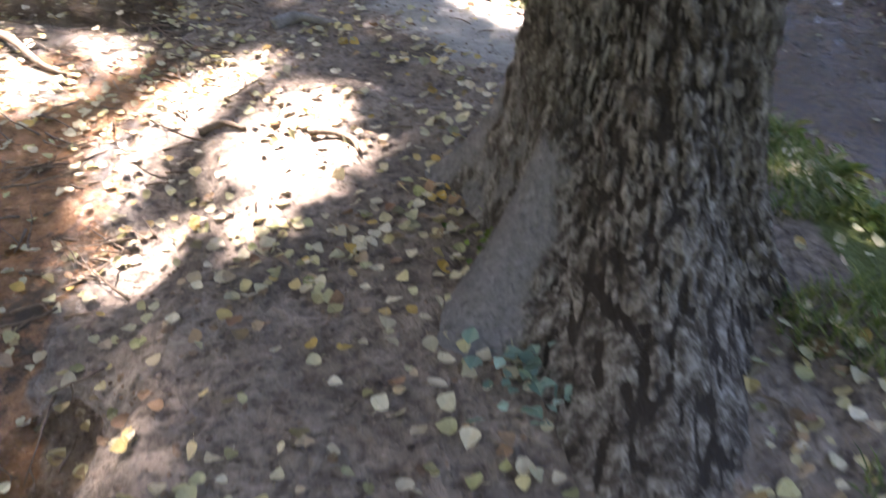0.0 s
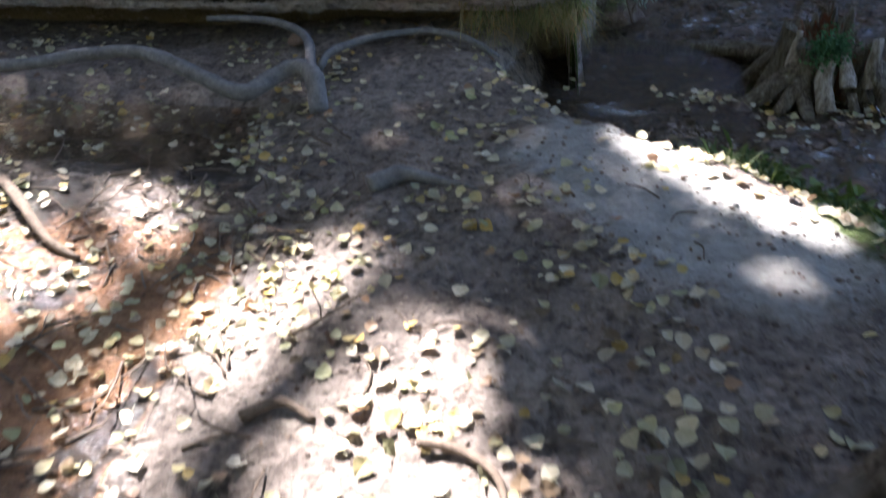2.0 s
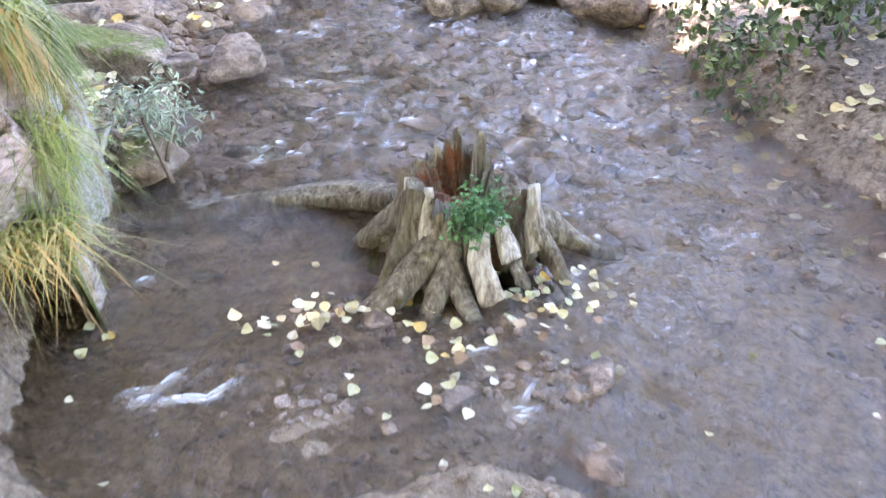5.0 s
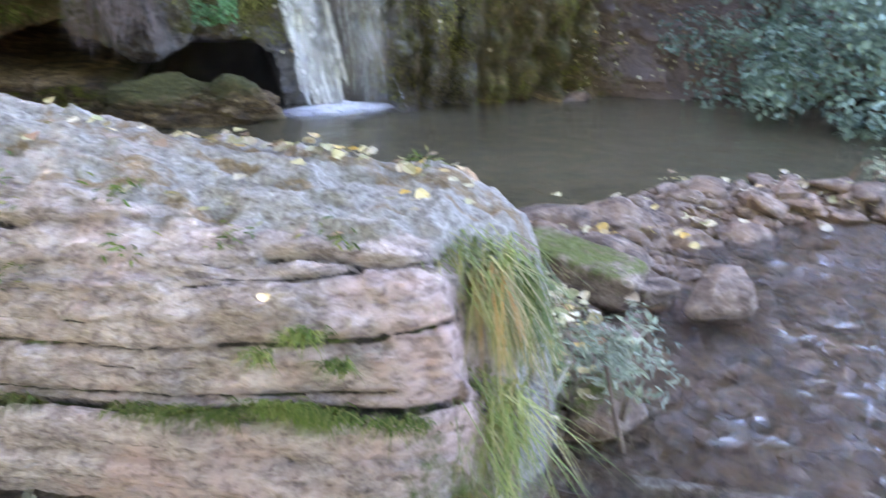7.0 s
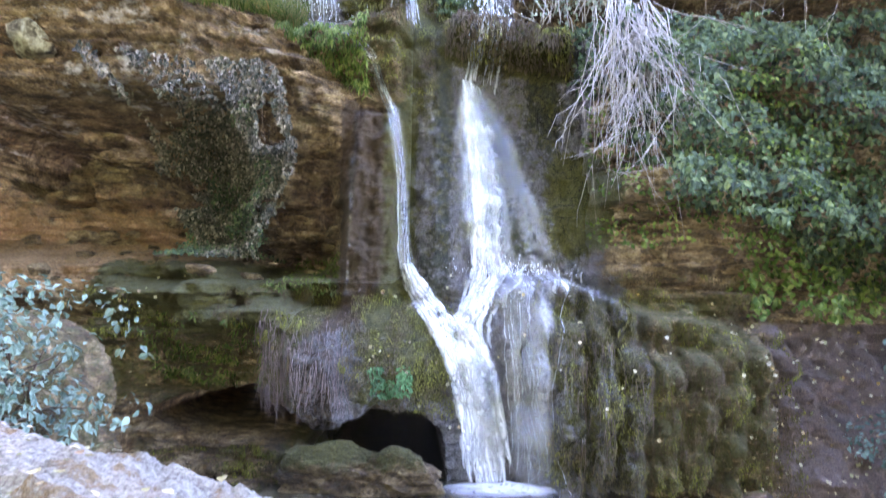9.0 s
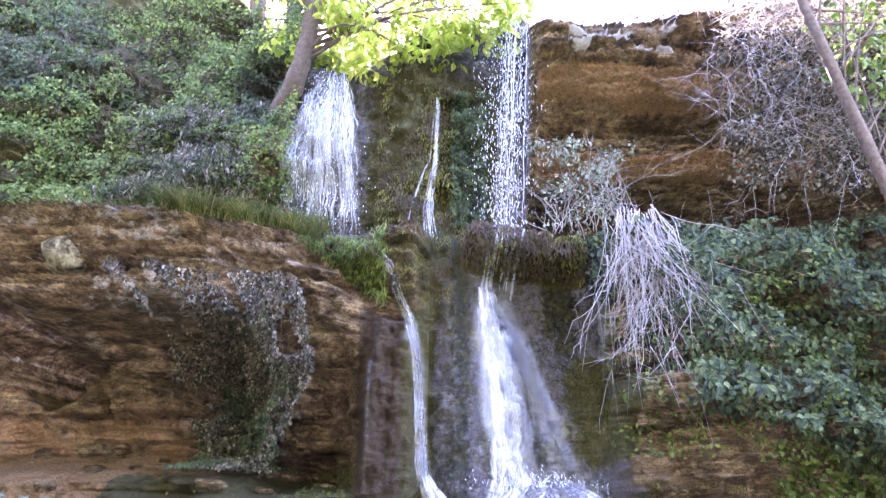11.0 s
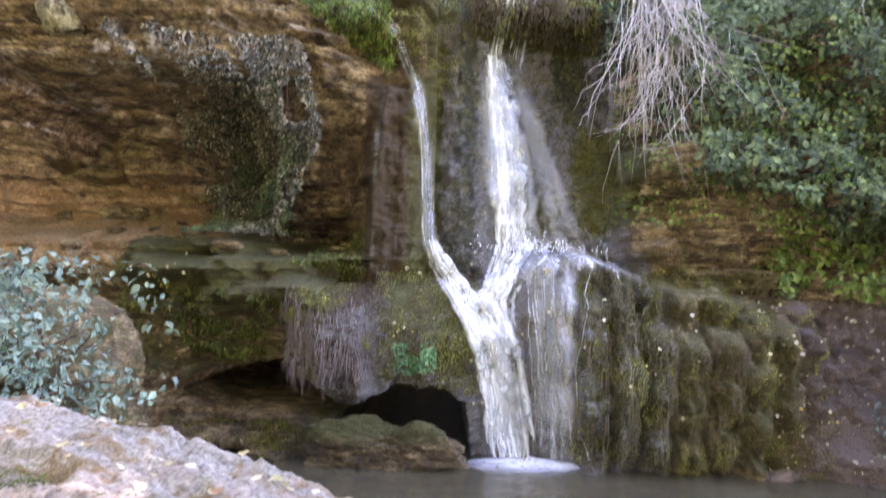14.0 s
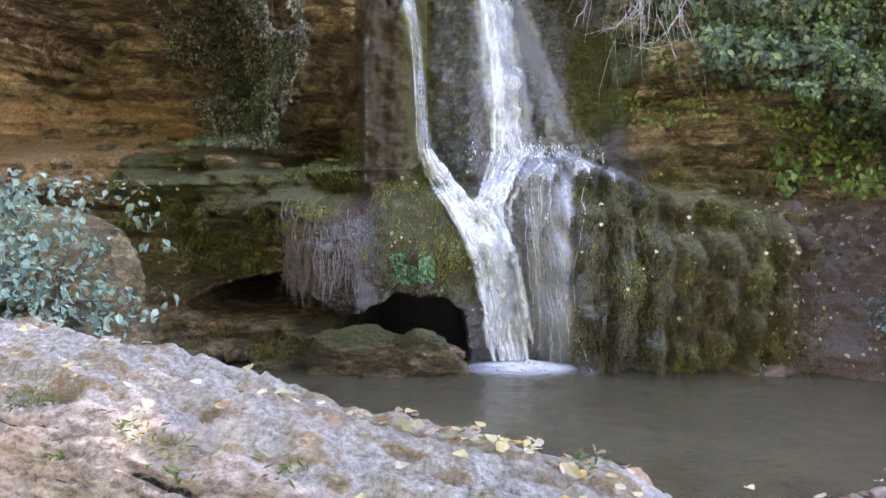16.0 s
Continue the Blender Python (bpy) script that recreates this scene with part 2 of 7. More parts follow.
ROOTLET = surface("purple_brown_rootlet", [(0.3, (0.07, 0.05, 0.045)), (0.7, (0.28, 0.21, 0.19))], 20, rough=0.9, fine=90, depth=0.004)
PALETWIG = surface("dry_pale_stem", [(0.3, (0.25, 0.22, 0.19)), (0.7, (0.55, 0.5, 0.46))], 20, rough=0.9, fine=90, depth=0.004)
FERNGREY = leafy("grey_green_foliage", [(0.24, 0.31, 0.22), (0.36, 0.42, 0.33), (0.46, 0.5, 0.38)], 0.7, 0.25)
IVY = leafy("dark_ivy", [(0.022, 0.038, 0.016), (0.05, 0.085, 0.036), (0.085, 0.13, 0.05), (0.16, 0.2, 0.08)], 0.6, 0.2)
IVYBLUE = leafy("blue_green_ivy", [(0.1, 0.17, 0.14), (0.2, 0.3, 0.25), (0.3, 0.42, 0.36)], 0.4, 0.2)
DRYIVY = leafy("dry_creeper", [(0.03, 0.034, 0.02), (0.07, 0.075, 0.045), (0.12, 0.11, 0.075), (0.2, 0.17, 0.12), (0.42, 0.37, 0.29)], 0.8, 0.2)
GREEN = leafy("green_shrub_leaf", [(0.06, 0.11, 0.02), (0.11, 0.19, 0.035), (0.2, 0.28, 0.06), (0.3, 0.35, 0.1)], 0.5, 0.4)
YELLOWGREEN = leafy("sunny_walnut_leaf", [(0.3, 0.42, 0.04), (0.46, 0.56, 0.08), (0.64, 0.66, 0.14)], 0.5, 0.75)
CROWNLEAF = leafy("poplar_crown_leaf", [(0.05, 0.09, 0.02), (0.09, 0.14, 0.03), (0.16, 0.18, 0.04)], 0.5, 0.15)
GRASS = leafy("grass_blade", [(0.04, 0.08, 0.012), (0.09, 0.15, 0.025), (0.17, 0.22, 0.05), (0.28, 0.27, 0.1)], 0.5, 0.35)
DRYGRASS = leafy("dry_grass", [(0.12, 0.15, 0.04), (0.3, 0.27, 0.12), (0.46, 0.36, 0.19), (0.5, 0.27, 0.09)], 0.6, 0.3)
LIMEGRASS = leafy("lime_grass", [(0.1, 0.15, 0.03), (0.2, 0.26, 0.07), (0.32, 0.34, 0.12), (0.42, 0.36, 0.16)], 0.5, 0.35)
MOSSLEAF = leafy("moss_tuft", [(0.045, 0.046, 0.011), (0.11, 0.108, 0.022), (0.24, 0.245, 0.045), (0.15, 0.13, 0.035), (0.34, 0.345, 0.07)], 0.85, 0.15, "island", ((0.09, 0.062, 0.042), 1.6))
FALLEN = [(0.6, 0.53, 0.38), (0.62, 0.55, 0.42), (0.46, 0.43, 0.25), (0.6, 0.5, 0.26), (0.66, 0.6, 0.48), (0.58, 0.38, 0.10), (0.45, 0.43, 0.25), (0.62, 0.55, 0.4), (0.3, 0.17, 0.10), (0.54, 0.49, 0.34), (0.33, 0.34, 0.16), (0.22, 0.13, 0.085)]
MOSSGREEN = leafy("green_moss_plant", [(0.05, 0.13, 0.05), (0.1, 0.24, 0.1), (0.17, 0.36, 0.17)], 0.6, 0.3)
CRUST = surface("lichen_crust", [(0.36, (0.06, 0.045, 0.025)), (0.48, (0.2, 0.17, 0.1)), (0.62, (0.42, 0.38, 0.27))], 9, rough=0.95, fine=50, depth=0.02, pits=(9.0, 0.9))
LEAF = leafy("fallen_poplar_leaf", FALLEN, 0.55, 0.25, "object")
LEAFMANY = leafy("leaf_litter", FALLEN, 0.55, 0.25)


def water_material(name, deep, rough, ripple_scale, ripple, stretch, clear):
    m, n, p = blank(name)
    wave = noise_node(m, ripple_scale, 4, stretch, 0.6)
    link(m, ramp(m, noise_node(m, 0.9, 4), [(0.35, deep[0]), (0.65, deep[1])]), p.inputs["Base Color"])
    p.inputs["Roughness"].default_value, p.inputs["IOR"].default_value = rough, 1.33
    link(m, relief(m, wave, 1.0, ripple, relief(m, noise_node(m, ripple_scale * 4, 3, stretch), 0.6, ripple * 0.3)), p.inputs["Normal"])
    if clear:
        tr = n.new("ShaderNodeBsdfTransparent")
        tr.inputs["Color"].default_value = (0.86, 0.78, 0.66, 1)
        mix = n.new("ShaderNodeMixShader")
        mix.inputs[0].default_value = 1 - clear
        gl = n.new("ShaderNodeBsdfGlossy")
        gl.inputs["Roughness"].default_value = rough
        link(m, p.inputs["Normal"].links[0].from_socket, gl.inputs["Normal"])
        fr = n.new("ShaderNodeFresnel")
        fr.inputs["IOR"].default_value = 1.36
        link(m, p.inputs["Normal"].links[0].from_socket, fr.inputs["Normal"])
        body = n.new("ShaderNodeMixShader")
        body.inputs[0].default_value = clear
        df = n.new("ShaderNodeBsdfDiffuse")
        df.inputs["Color"].default_value = (*deep[1], 1)
        link(m, df.outputs[0], body.inputs[1])
        link(m, tr.outputs[0], body.inputs[2])
        link(m, fr.outputs[0], mix.inputs[0])
        link(m, body.outputs[0], mix.inputs[1])
        link(m, gl.outputs[0], mix.inputs[2])
        link(m, mix.outputs[0], n["Material Output"].inputs["Surface"])
    return m


POOLWATER = water_material("pool_water", ((0.055, 0.046, 0.026), (0.08, 0.068, 0.04)), 0.05, 5, 0.012, (1, 1, 1), 0)
STREAMWATER = water_material("stream_water", ((0.10, 0.07, 0.04), (0.16, 0.115, 0.07)), 0.05, 11, 0.03, (1, 1, 1), 0.86)


def falling_water(name, density, stretch, scale):
    m, n, p = blank(name)
    p.inputs["Base Color"].default_value = (0.95, 0.96, 0.98, 1)
    p.inputs["Roughness"].default_value = 0.25
    tr, mix = n.new("ShaderNodeBsdfTransparent"), n.new("ShaderNodeMixShader")
    tl, body = n.new("ShaderNodeBsdfTranslucent"), n.new("ShaderNodeMixShader")
    tl.inputs["Color"].default_value = (0.94, 0.95, 0.97, 1)
    body.inputs[0].default_value = 0.4
    link(m, p.outputs[0], body.inputs[1])
    link(m, tl.outputs[0], body.inputs[2])
    lo, hi = density
    fac = ramp(m, noise_node(m, scale, 5, stretch), [(lo, (0, 0, 0)), (hi, (1, 1, 1))])
    fade = maths(m, "MULTIPLY", fac, attr(m, "thick"))
    link(m, fade, mix.inputs[0])
    link(m, tr.outputs[0], mix.inputs[1])
    link(m, body.outputs[0], mix.inputs[2])
    link(m, mix.outputs[0], n["Material Output"].inputs["Surface"])
    return m


STRAND = falling_water("white_falling_water", (0.36, 0.56), (1, 1, 0.10), 42)
CASCADE = falling_water("white_broken_water", (0.34, 0.5), (1, 1, 0.16), 17)
VEIL = falling_water("thin_water_veil", (0.3, 0.7), (1, 1, 0.07), 16)
FOAM = falling_water("white_foam", (0.22, 0.46), (1, 1, 1), 14)

# ---- the ground ----
BANK = [(-0.95, -9.0), (-0.9, 0.8), (-0.98, 1.5), (-1.1, 2.1), (-1.2, 2.9), (-1.25, 3.7), (-1.35, 4.5), (-1.8, 5.05), (-3.2, 5.2), (-5.5, 5.0), (-5.5, 7.0), (-0.45, 7.0), (-0.38, 6.3), (-0.5, 5.75), (-0.35, 5.35),
        (-0.06, 4.98), (0.2, 4.72), (0.55, 4.4), (0.85, 4.05), (1.1, 3.6), (1.3, 3.1), (1.5, 2.4), (1.5, 1.2), (1.7, -2.0), (2.2, -9.0)]
WEIR = [(-0.3, 7.5), (0.0, 8.5), (0.4, 9.0), (0.95, 9.6), (1.8, 9.75), (2.9, 9.75), (3.6, 9.7), (4.6, 9.9), (6.5, 10.2)]
RIGHT_SHORE = [(2.6, -9.0), (2.9, 0.0), (3.1, 3.0), (3.15, 5.0), (3.25, 5.9), (3.4, 6.6), (3.6, 7.6), (3.75, 8.4), (3.9, 9.3)]
RIGHT_BANK = RIGHT_SHORE + [(6.0, 9.9), (60.0, 14.0), (60.0, -9.0)]
POOL = [(-7.0, 7.4), (-2.0, 7.2)] + WEIR + [(9.0, 12.0), (9.0, 22.0), (-12.0, 22.0), (-12.0, 8.0)]
POOL_LEVEL = -0.22

SPIT = [(0.25, 5.6), (0.43, 6.0), (0.86, 6.02), (1.15, 5.9), (1.5, 5.85), (1.68, 5.6), (1.56, 5.2), (0.9, 5.0)]


def stream_level(x, y):
    return -0.24 - 0.10 * (1 - step(8.0, 9.2, y)) - 0.05 * (1 - step(6.5, 6.8, y)) - 0.06 * (1 - step(2.5, 5.5, y))


def marsh_height(x, y):
    """Wet shelf of mud between the dry bank and the stream."""
    e = edge_distance(x, y, BANK) + 0.22 * fbm(x * 2.3, y * 2.3, 81.0)
    on = step(0.25, 0.5, x) * (1 - step(5.1, 5.5, y)) * step(-0.95, -0.75, e)
    return np.where(on > 0, -0.36 + 0.2 * step(-0.6, -0.05, e) + 0.06 * fbm(x * 6, y * 6, 82.0) + 0.04 * fbm(x * 17, y * 17, 83.0) - 0.3 * (1 - on), -9.0)


def ground_height(x, y):
    """Dry mud bank, stream bed, rubble weir, pool floor, banks, added valley sides."""
    e = edge_distance(x, y, BANK) + 0.30 * fbm(x * 1.7, y * 1.7, 1.0) + 0.12 * fbm(x * 7, y * 7, 1.5)
    bank = 0.035 + 0.085 * np.clip(x, -2.5, 0.0) + 0.02 * np.clip(x, 0, 1) - 0.012 * np.clip(y - 3, 0, 3)
    bank = bank + 0.06 * fbm(x * 1.3, y * 1.3, 2.0) + 0.05 * fbm(x * 6, y * 6, 3.0) + 0.034 * fbm(x * 18, y * 18, 3.5)
    bed = stream_level(x, y) - 0.095 + 0.07 * fbm(x * 2.2, y * 2.2, 4.0) + 0.05 * fbm(x * 8, y * 8, 5.0)
    bed = bed + 0.085 * step(-0.18, 0.06, edge_distance(x, y, SPIT) + 0.2 * fbm(x * 4, y * 4, 44.0))
    bed = np.maximum(bed, marsh_height(x, y))
    left = step(-0.7, -1.3, x) * (1 - step(4.3, 5.4, y))
    wet = -0.19 + 0.03 * np.clip(-1.0 - x, -1, 1.5) + 0.05 * fbm(x * 3, y * 3, 6.0) + 0.25 * step(-2.5, -4.5, x)
    bed = bed * (1 - left) + wet * left
    soft = 0.12 + 0.28 * step(-0.3, -0.9, x)
    h = bed + (bank - bed) * step(-0.22 - soft * 0.5, soft, e)
    w = line_distance(x, y, WEIR)
    p = edge_distance(x, y, POOL)
    h = np.where(p > 0, h + (-0.95 - h) * step(0.0, 0.9, p), h)
    h = np.maximum(h, -0.16 - 0.55 * np.maximum(w - 0.22, 0) + 0.10 * fbm(x * 5, y * 5, 7.0))
    # outer slopes right, left and behind are added, unseen, to block low sky light
    r = edge_distance(x, y, RIGHT_BANK) + 0.25 * fbm(x * 1.5, y * 1.5, 8.0)
    h = h + step(-0.1, 0.35, r) * 0.28 + np.clip(r, 0, 12) * 0.30 + np.clip(r - 4.2, 0, 14) * 0.7
    far = np.hypot(x, y - 4)
    h = h + (0.35 * np.clip(-4.2 - x, 0, 14) + 0.6 * np.clip(-6.5 - x, 0, 14)) * (1 - step(9, 11, y)) + 0.25 * np.clip(-5 - y, 0, 12) + 0.75 * np.clip(-7 - y, 0, 16) + 0.06 * np.clip(far - 20, 0, 60)
    return h


def graded(lo, hi, fine_lo, fine_hi, fine, grow=1.12):
    a = list(np.arange(fine_lo, fine_hi, fine))
    s, v = fine, fine_hi
    while v < hi:
        a.append(v)
        s *= grow
        v += s
    s, v = fine, fine_lo - fine
    while v > lo:
        a.insert(0, v)
        s *= grow
        v -= s
    return np.array(a)


gx, gy = graded(-150, 150, -3.2, 4.2, 0.025), graded(-150, 150, 0.6, 10.2, 0.025)
X, Y = np.meshgrid(gx, gy)
Z = ground_height(X, Y)
me = grid_mesh("ground", X, Y, Z)
E_ = edge_distance(X, Y, BANK) + 0.36 * fbm(X * 1.7, Y * 1.7, 1.0) + 0.2 * fbm(X * 7, Y * 7, 1.5)
attribute(me, "wet", np.clip(step(0.12, -0.1, E_) , 0, 1))
sand = 0.95 * bump((X - 0.3) * 0.85 + (Y - 4.2) * 0.5, 0, 0.5) * bump((Y - 4.2) * 0.85 - (X - 0.3) * 0.5, 0, 0.85) + 0.15
attribute(me, "sand", np.clip(sand, 0, 1) * step(0, 0.2, E_))
attribute(me, "orange", 0.72 * step(-0.6, -0.9, X + 0.4 * fbm(X, Y * 0.9, 51.0)) * step(-3.6, -2.4, X + 1.2 * fbm(X, Y * 0.7, 52.0)) * step(0.05, -0.1, E_) * (1 - step(3.6, 4.6, Y)))
attribute(me, "bed", 0.85 * step(0.05, -0.1, E_) * step(-0.8, -0.4, X) * (edge_distance(X, Y, RIGHT_BANK) < 0.1))
attribute(me, "green", np.clip(0.75 * bump(edge_distance(X, Y, BANK) - 0.08, 0, 0.22) * step(0.45, 0.8, X) * (1 - step(4.3, 4.9, Y)) + 0.5 * step(0.3, 2.0, edge_distance(X, Y, RIGHT_BANK)), 0, 1))
# dark green on the added slopes, to cut warm bounce light
attribute(me, "dark_slope", np.clip(step(-3.8, -4.8, X) + step(-2.5, -4.5, Y) + step(4.5, 6.0, X), 0, 1))
MARSH = step(-0.36, -0.3, marsh_height(X, Y))
attribute(me, "sodden", 0.7 * MARSH * step(0.08, -0.05, edge_distance(X, Y, BANK)) + step(0.05, -0.1, E_) * step(-0.7, -1.0, X) * step(-4.0, -3.0, X) * (1 - step(4.6, 5.2, Y)) * (0.15 + 0.55 * vnoise(X * 3.1, Y * 3.1, 61.0)))
thing("ground", me, GROUND, "brown mud bank with sandy patch, wet stream bed and rubble", "ground", kind="structure")

# ---- pool and stream ----
xs, ys = np.arange(-9, 8.5, 0.1), np.arange(7.0, 17.0, 0.1)
X, Y = np.meshgrid(xs, ys)
inside = edge_distance(X, Y, POOL) > -0.15
keep = inside[:-1, :-1]
me = grid_mesh("pool_water", X, Y, POOL_LEVEL + 0.006 * fbm(X * 2, Y * 2, 0), keep)
thing("pool_water", me, POOLWATER, "still murky olive-brown pool below the waterfall", "water", kind="structure")
xs, ys = np.arange(-0.8, 4.4, 0.02), np.arange(-6.0, 9.9, 0.02)
X, Y = np.meshgrid(xs, ys)
# lively where it runs over stones, still in the basin beside the stump
basin = step(6.85, 6.65, Y + 0.12 * fbm(X * 3, 0 * Y, 2.0) - 0.1 * (X - 0.6)) * step(1.35, 1.1, X) * step(4.6, 5.4, Y)
lively = (1 - basin) * (0.35 + 0.65 * step(4.4, 6.0, Y))
wx, wy = X + 0.12 * fbm(X * 3, Y * 3, 21.0), Y + 0.12 * fbm(X * 3, Y * 3, 22.0)
ridge = 1 - np.abs(2 * vnoise(wx * 4.2 + 2.0 * wy, wy * 6.5, 2.0) - 1)
ridge2 = 1 - np.abs(2 * vnoise(wx * 11 + 4 * wy, wy * 15, 4.0) - 1)
Z = stream_level(X, Y) + lively * (0.055 * (ridge - 0.5) + 0.028 * (ridge2 - 0.5) + 0.03 * fbm(X * 26, Y * 30, 3.0, 3)) + basin * (0.009 * np.sin(Y * 58 + 3 * X + 9 * fbm(X * 1.6, Y * 2)) * (0.4 + vnoise(X * 2.5, Y * 2.5, 8.0)) + 0.014 * fbm(X * 14, Y * 22, 3.0, 2))
keep = (ground_height(X, Y) < Z + 0.12)[:-1, :-1] & ((edge_distance(X, Y, POOL) < 0.02)[:-1, :-1])
me = grid_mesh("stream_water", X, Y, Z, keep)
thing("stream_water", me, STREAMWATER, "shallow rippled brown stream flowing over stones", "water", kind="structure")
xs, ys = np.arange(-3.2, -0.8, 0.03), np.arange(-2.0, 5.2, 0.03)
X, Y = np.meshgrid(xs, ys)
Z = -0.188 + 0.012 * fbm(X * 4, Y * 4, 1.0)
keep = (ground_height(X, Y) < Z + 0.05)[:-1, :-1]
me = grid_mesh("rill_water", X, Y, Z, keep)
thing("rill_water", me, STREAMWATER, "thin film of water over orange mud", "water", kind="structure")

# ---- the large slab of rock beside the pool ----
xs = np.arange(-5.6, 0.32, 0.012)
CREST_X, CREST_Z = [-5.6, -4.0, -2.7, -2.0, -1.4, -1.0, -0.56, -0.26, -0.14, -0.02, 0.1, 0.25], [1.40, 1.22, 1.08, 1.02, 0.95, 0.91, 0.86, 0.81, 0.73, 0.64, 0.52, 0.3]
# the slab's section: distance from the path, height, and how far the height follows the crest
SECTION = [(6.75, -0.55, 0), (6.52, 0.0, 0), (6.28, 0.045, 0), (6.15, 0.07, 0), (6.13, 0.14, 0), (6.15, 0.33, 0), (6.205, 0.352, 0), (6.215, 0.40, 0), (6.27, 0.62, 0.3), (6.36, 0.80, 0.75), (6.40, 0.835, 0.85), (6.43, 0.87, 0.9),
           (6.56, 0.945, 1), (6.72, 0.985, 1), (6.88, 1.0, 1), (7.1, 0.97, 1), (7.4, 0.72, 1), (7.6, 0.2, 1), (7.7, -0.6, 0.5)]
sec = np.array(SECTION)
along = np.concatenate([[0], np.cumsum(np.hypot(np.diff(sec[:, 0]), np.diff(sec[:, 1])))])
q = np.concatenate([np.linspace(0, along[2], 14)[:-1], np.linspace(along[2], along[15], 215), np.linspace(along[15], along[-1], 36)[1:]])
X, Q = np.meshgrid(xs, q)
crest = np.interp(X, CREST_X, CREST_Z) + 0.04 * fbm(X * 2, 0 * Q, 4.0) + 0.03 * fbm(X * 7, 0 * Q, 4.5) - 0.05
follow = np.interp(Q, along, sec[:, 2])
Y = np.interp(Q, along, sec[:, 0]) + 0.05 * np.sin(X * 1.7) + 0.05 * fbm(X * 1.6, 0 * X, 5.0) + 0.22 * step(-0.45, 0.12, X) ** 2 * (1 - step(along[8], along[14], Q))
Z = np.interp(Q, along, sec[:, 1]) * (1 + follow * (crest - 1)) + 0.02 * X * (1 - follow) + 0.01
ty, tz = np.gradient(Y, axis=0), np.gradient(Z, axis=0)
tl = np.hypot(ty, tz) + 1e-9
ny, nz = -tz / tl, ty / tl
face = step(along[2], along[4], Q) * (1 - step(along[11], along[13], Q))
topside = step(along[9], along[12], Q)
# thin beds, each with its own set-back, broken along their length
lift = Z - 0.02 * X + 0.07 * fbm(X * 0.7, Q * 2, 6.0) + 0.02 * fbm(X * 6, Q * 6, 6.5)
disp = 0 * X
slit = 0 * X
for thick, deep, cut_, sd in ((0.14, 0.022, 0.035, 3.0), (0.06, 0.010, 0.014, 13.0)):
    lay = lift / thick + 0.5 * (vnoise(X * 0.45, 0 * X, sd) - 0.5)
    row = np.floor(lay)
    saw = lay - row
    reach = vnoise(X * 1.5 + row * 7.3, row * 3.9, sd + 1)
    end_ = step(0.46, 0.5, reach) - 0.5 + 0.5 * (reach - 0.5)
    open_ = step(0.62, 0.72, vnoise(X * 2.6 + row * 4.7, row * 6.1, sd + 2))
    slot = open_ * (bump(saw, 0.0, 0.13) + bump(saw, 1.0, 0.10))
    disp = disp + face * (deep * end_ + 0.35 * deep * np.minimum(saw * 4, 1) - cut_ * slot)
    slit = np.maximum(slit, slot * face)
# the two long cracks, and slots under the upper course
for zc, open_from, w_ in ((0.352, 0.42, 0.009), (0.835, 0.58, 0.010)):
    level = np.interp(zc, sec[4:13, 1], along[4:13])
    on = step(open_from, open_from + 0.08, vnoise(X * 1.9 + zc * 31, 0 * X, 17.0))
    line = bump(Q, level + 0.02 * fbm(X * 2, 0 * X, 18.0), w_ * 1.6) * on
    disp = disp - 0.06 * line
    slit = np.maximum(slit, line)
chip = step(0.63, 0.67, vnoise(X * 4.1, Q * 9.0, 5.0)) * face
rugged = 0.65 + 0.8 * topside + 0.5 * step(0.5, 0.7, vnoise(X * 1.2, Q * 2.5, 9.0))
disp = disp - 0.014 * chip + 0.05 * fbm(X * 2.2, Y * 3, Z * 3) + topside * (0.09 * fbm(X * 2.4, Q * 9, 4.0) + 0.05 * fbm(X * 5, Q * 16, 7.0, 3)) + rugged * (0.055 * fbm(X * 9, Y * 9, Z * 12) + (0.036 - 0.018 * topside) * fbm(X * 26, Y * 26, Z * 26, 3)) + 0.012 * fbm(X * 40, Y * 40, Z * 60, 2)
scal = topside * step(0.5, 0.75, vnoise(X * 7, Y * 14, Z * 5)) * (1 - step(along[15], along[16], Q))
disp = disp - 0.028 * scal
Y, Z = Y + ny * disp, Z + nz * disp
tip = step(-0.09, 0.06, X + 0.20 * fbm(Y * 3, Z * 4, 2.0) + 0.08 * fbm(Y * 9, Z * 12, 3.0) - 0.12 * np.clip(Y - 6.2, 0, 0.85) + 0.05)
tip = np.maximum(tip, step(-4.7, -5.5, X + 0.5 * fbm(Y * 3, Z * 3, 12.0)))
Z = Z * (1 - tip) - 0.6 * tip
me = grid_mesh("rock_slab", X, Y, Z)
attribute(me, "moss", np.clip(0.5 * slit * step(0.5, 0.62, vnoise(X * 2.1, Q * 3.3, 2.0)) + 0.45 * step(-0.55, -0.2, X) * face * step(0.5, 0.7, vnoise(X * 4, Q * 5, 21.0)) + 0.4 * step(0.05, 0.4, tip), 0, 1))
# soil in the slits, with crevice shade painted into slits and scallops
attribute(me, "crack", np.clip(0.62 * slit + 0.3 * scal, 0, 1))
attribute(me, "lichen", np.clip(0.53 * topside * step(0.5, 0.72, vnoise(X * 4.5, Q * 15, 8.0)) + 0.6 * step(along[3], along[2], Q), 0, 1))
attribute(me, "grey", np.clip(0.42 + 0.35 * topside - 0.2 * face + 0.5 * (vnoise(X * 1.7, Q * 4, 31.0) - 0.5), 0, 1))
ROCKZ = np.full((124, 302), -9.0)
np.maximum.at(ROCKZ, (np.clip((Y - 5.85) / 0.02, 0, 123).astype(int), np.clip((X + 5.6) / 0.02, 0, 301).astype(int)), Z)
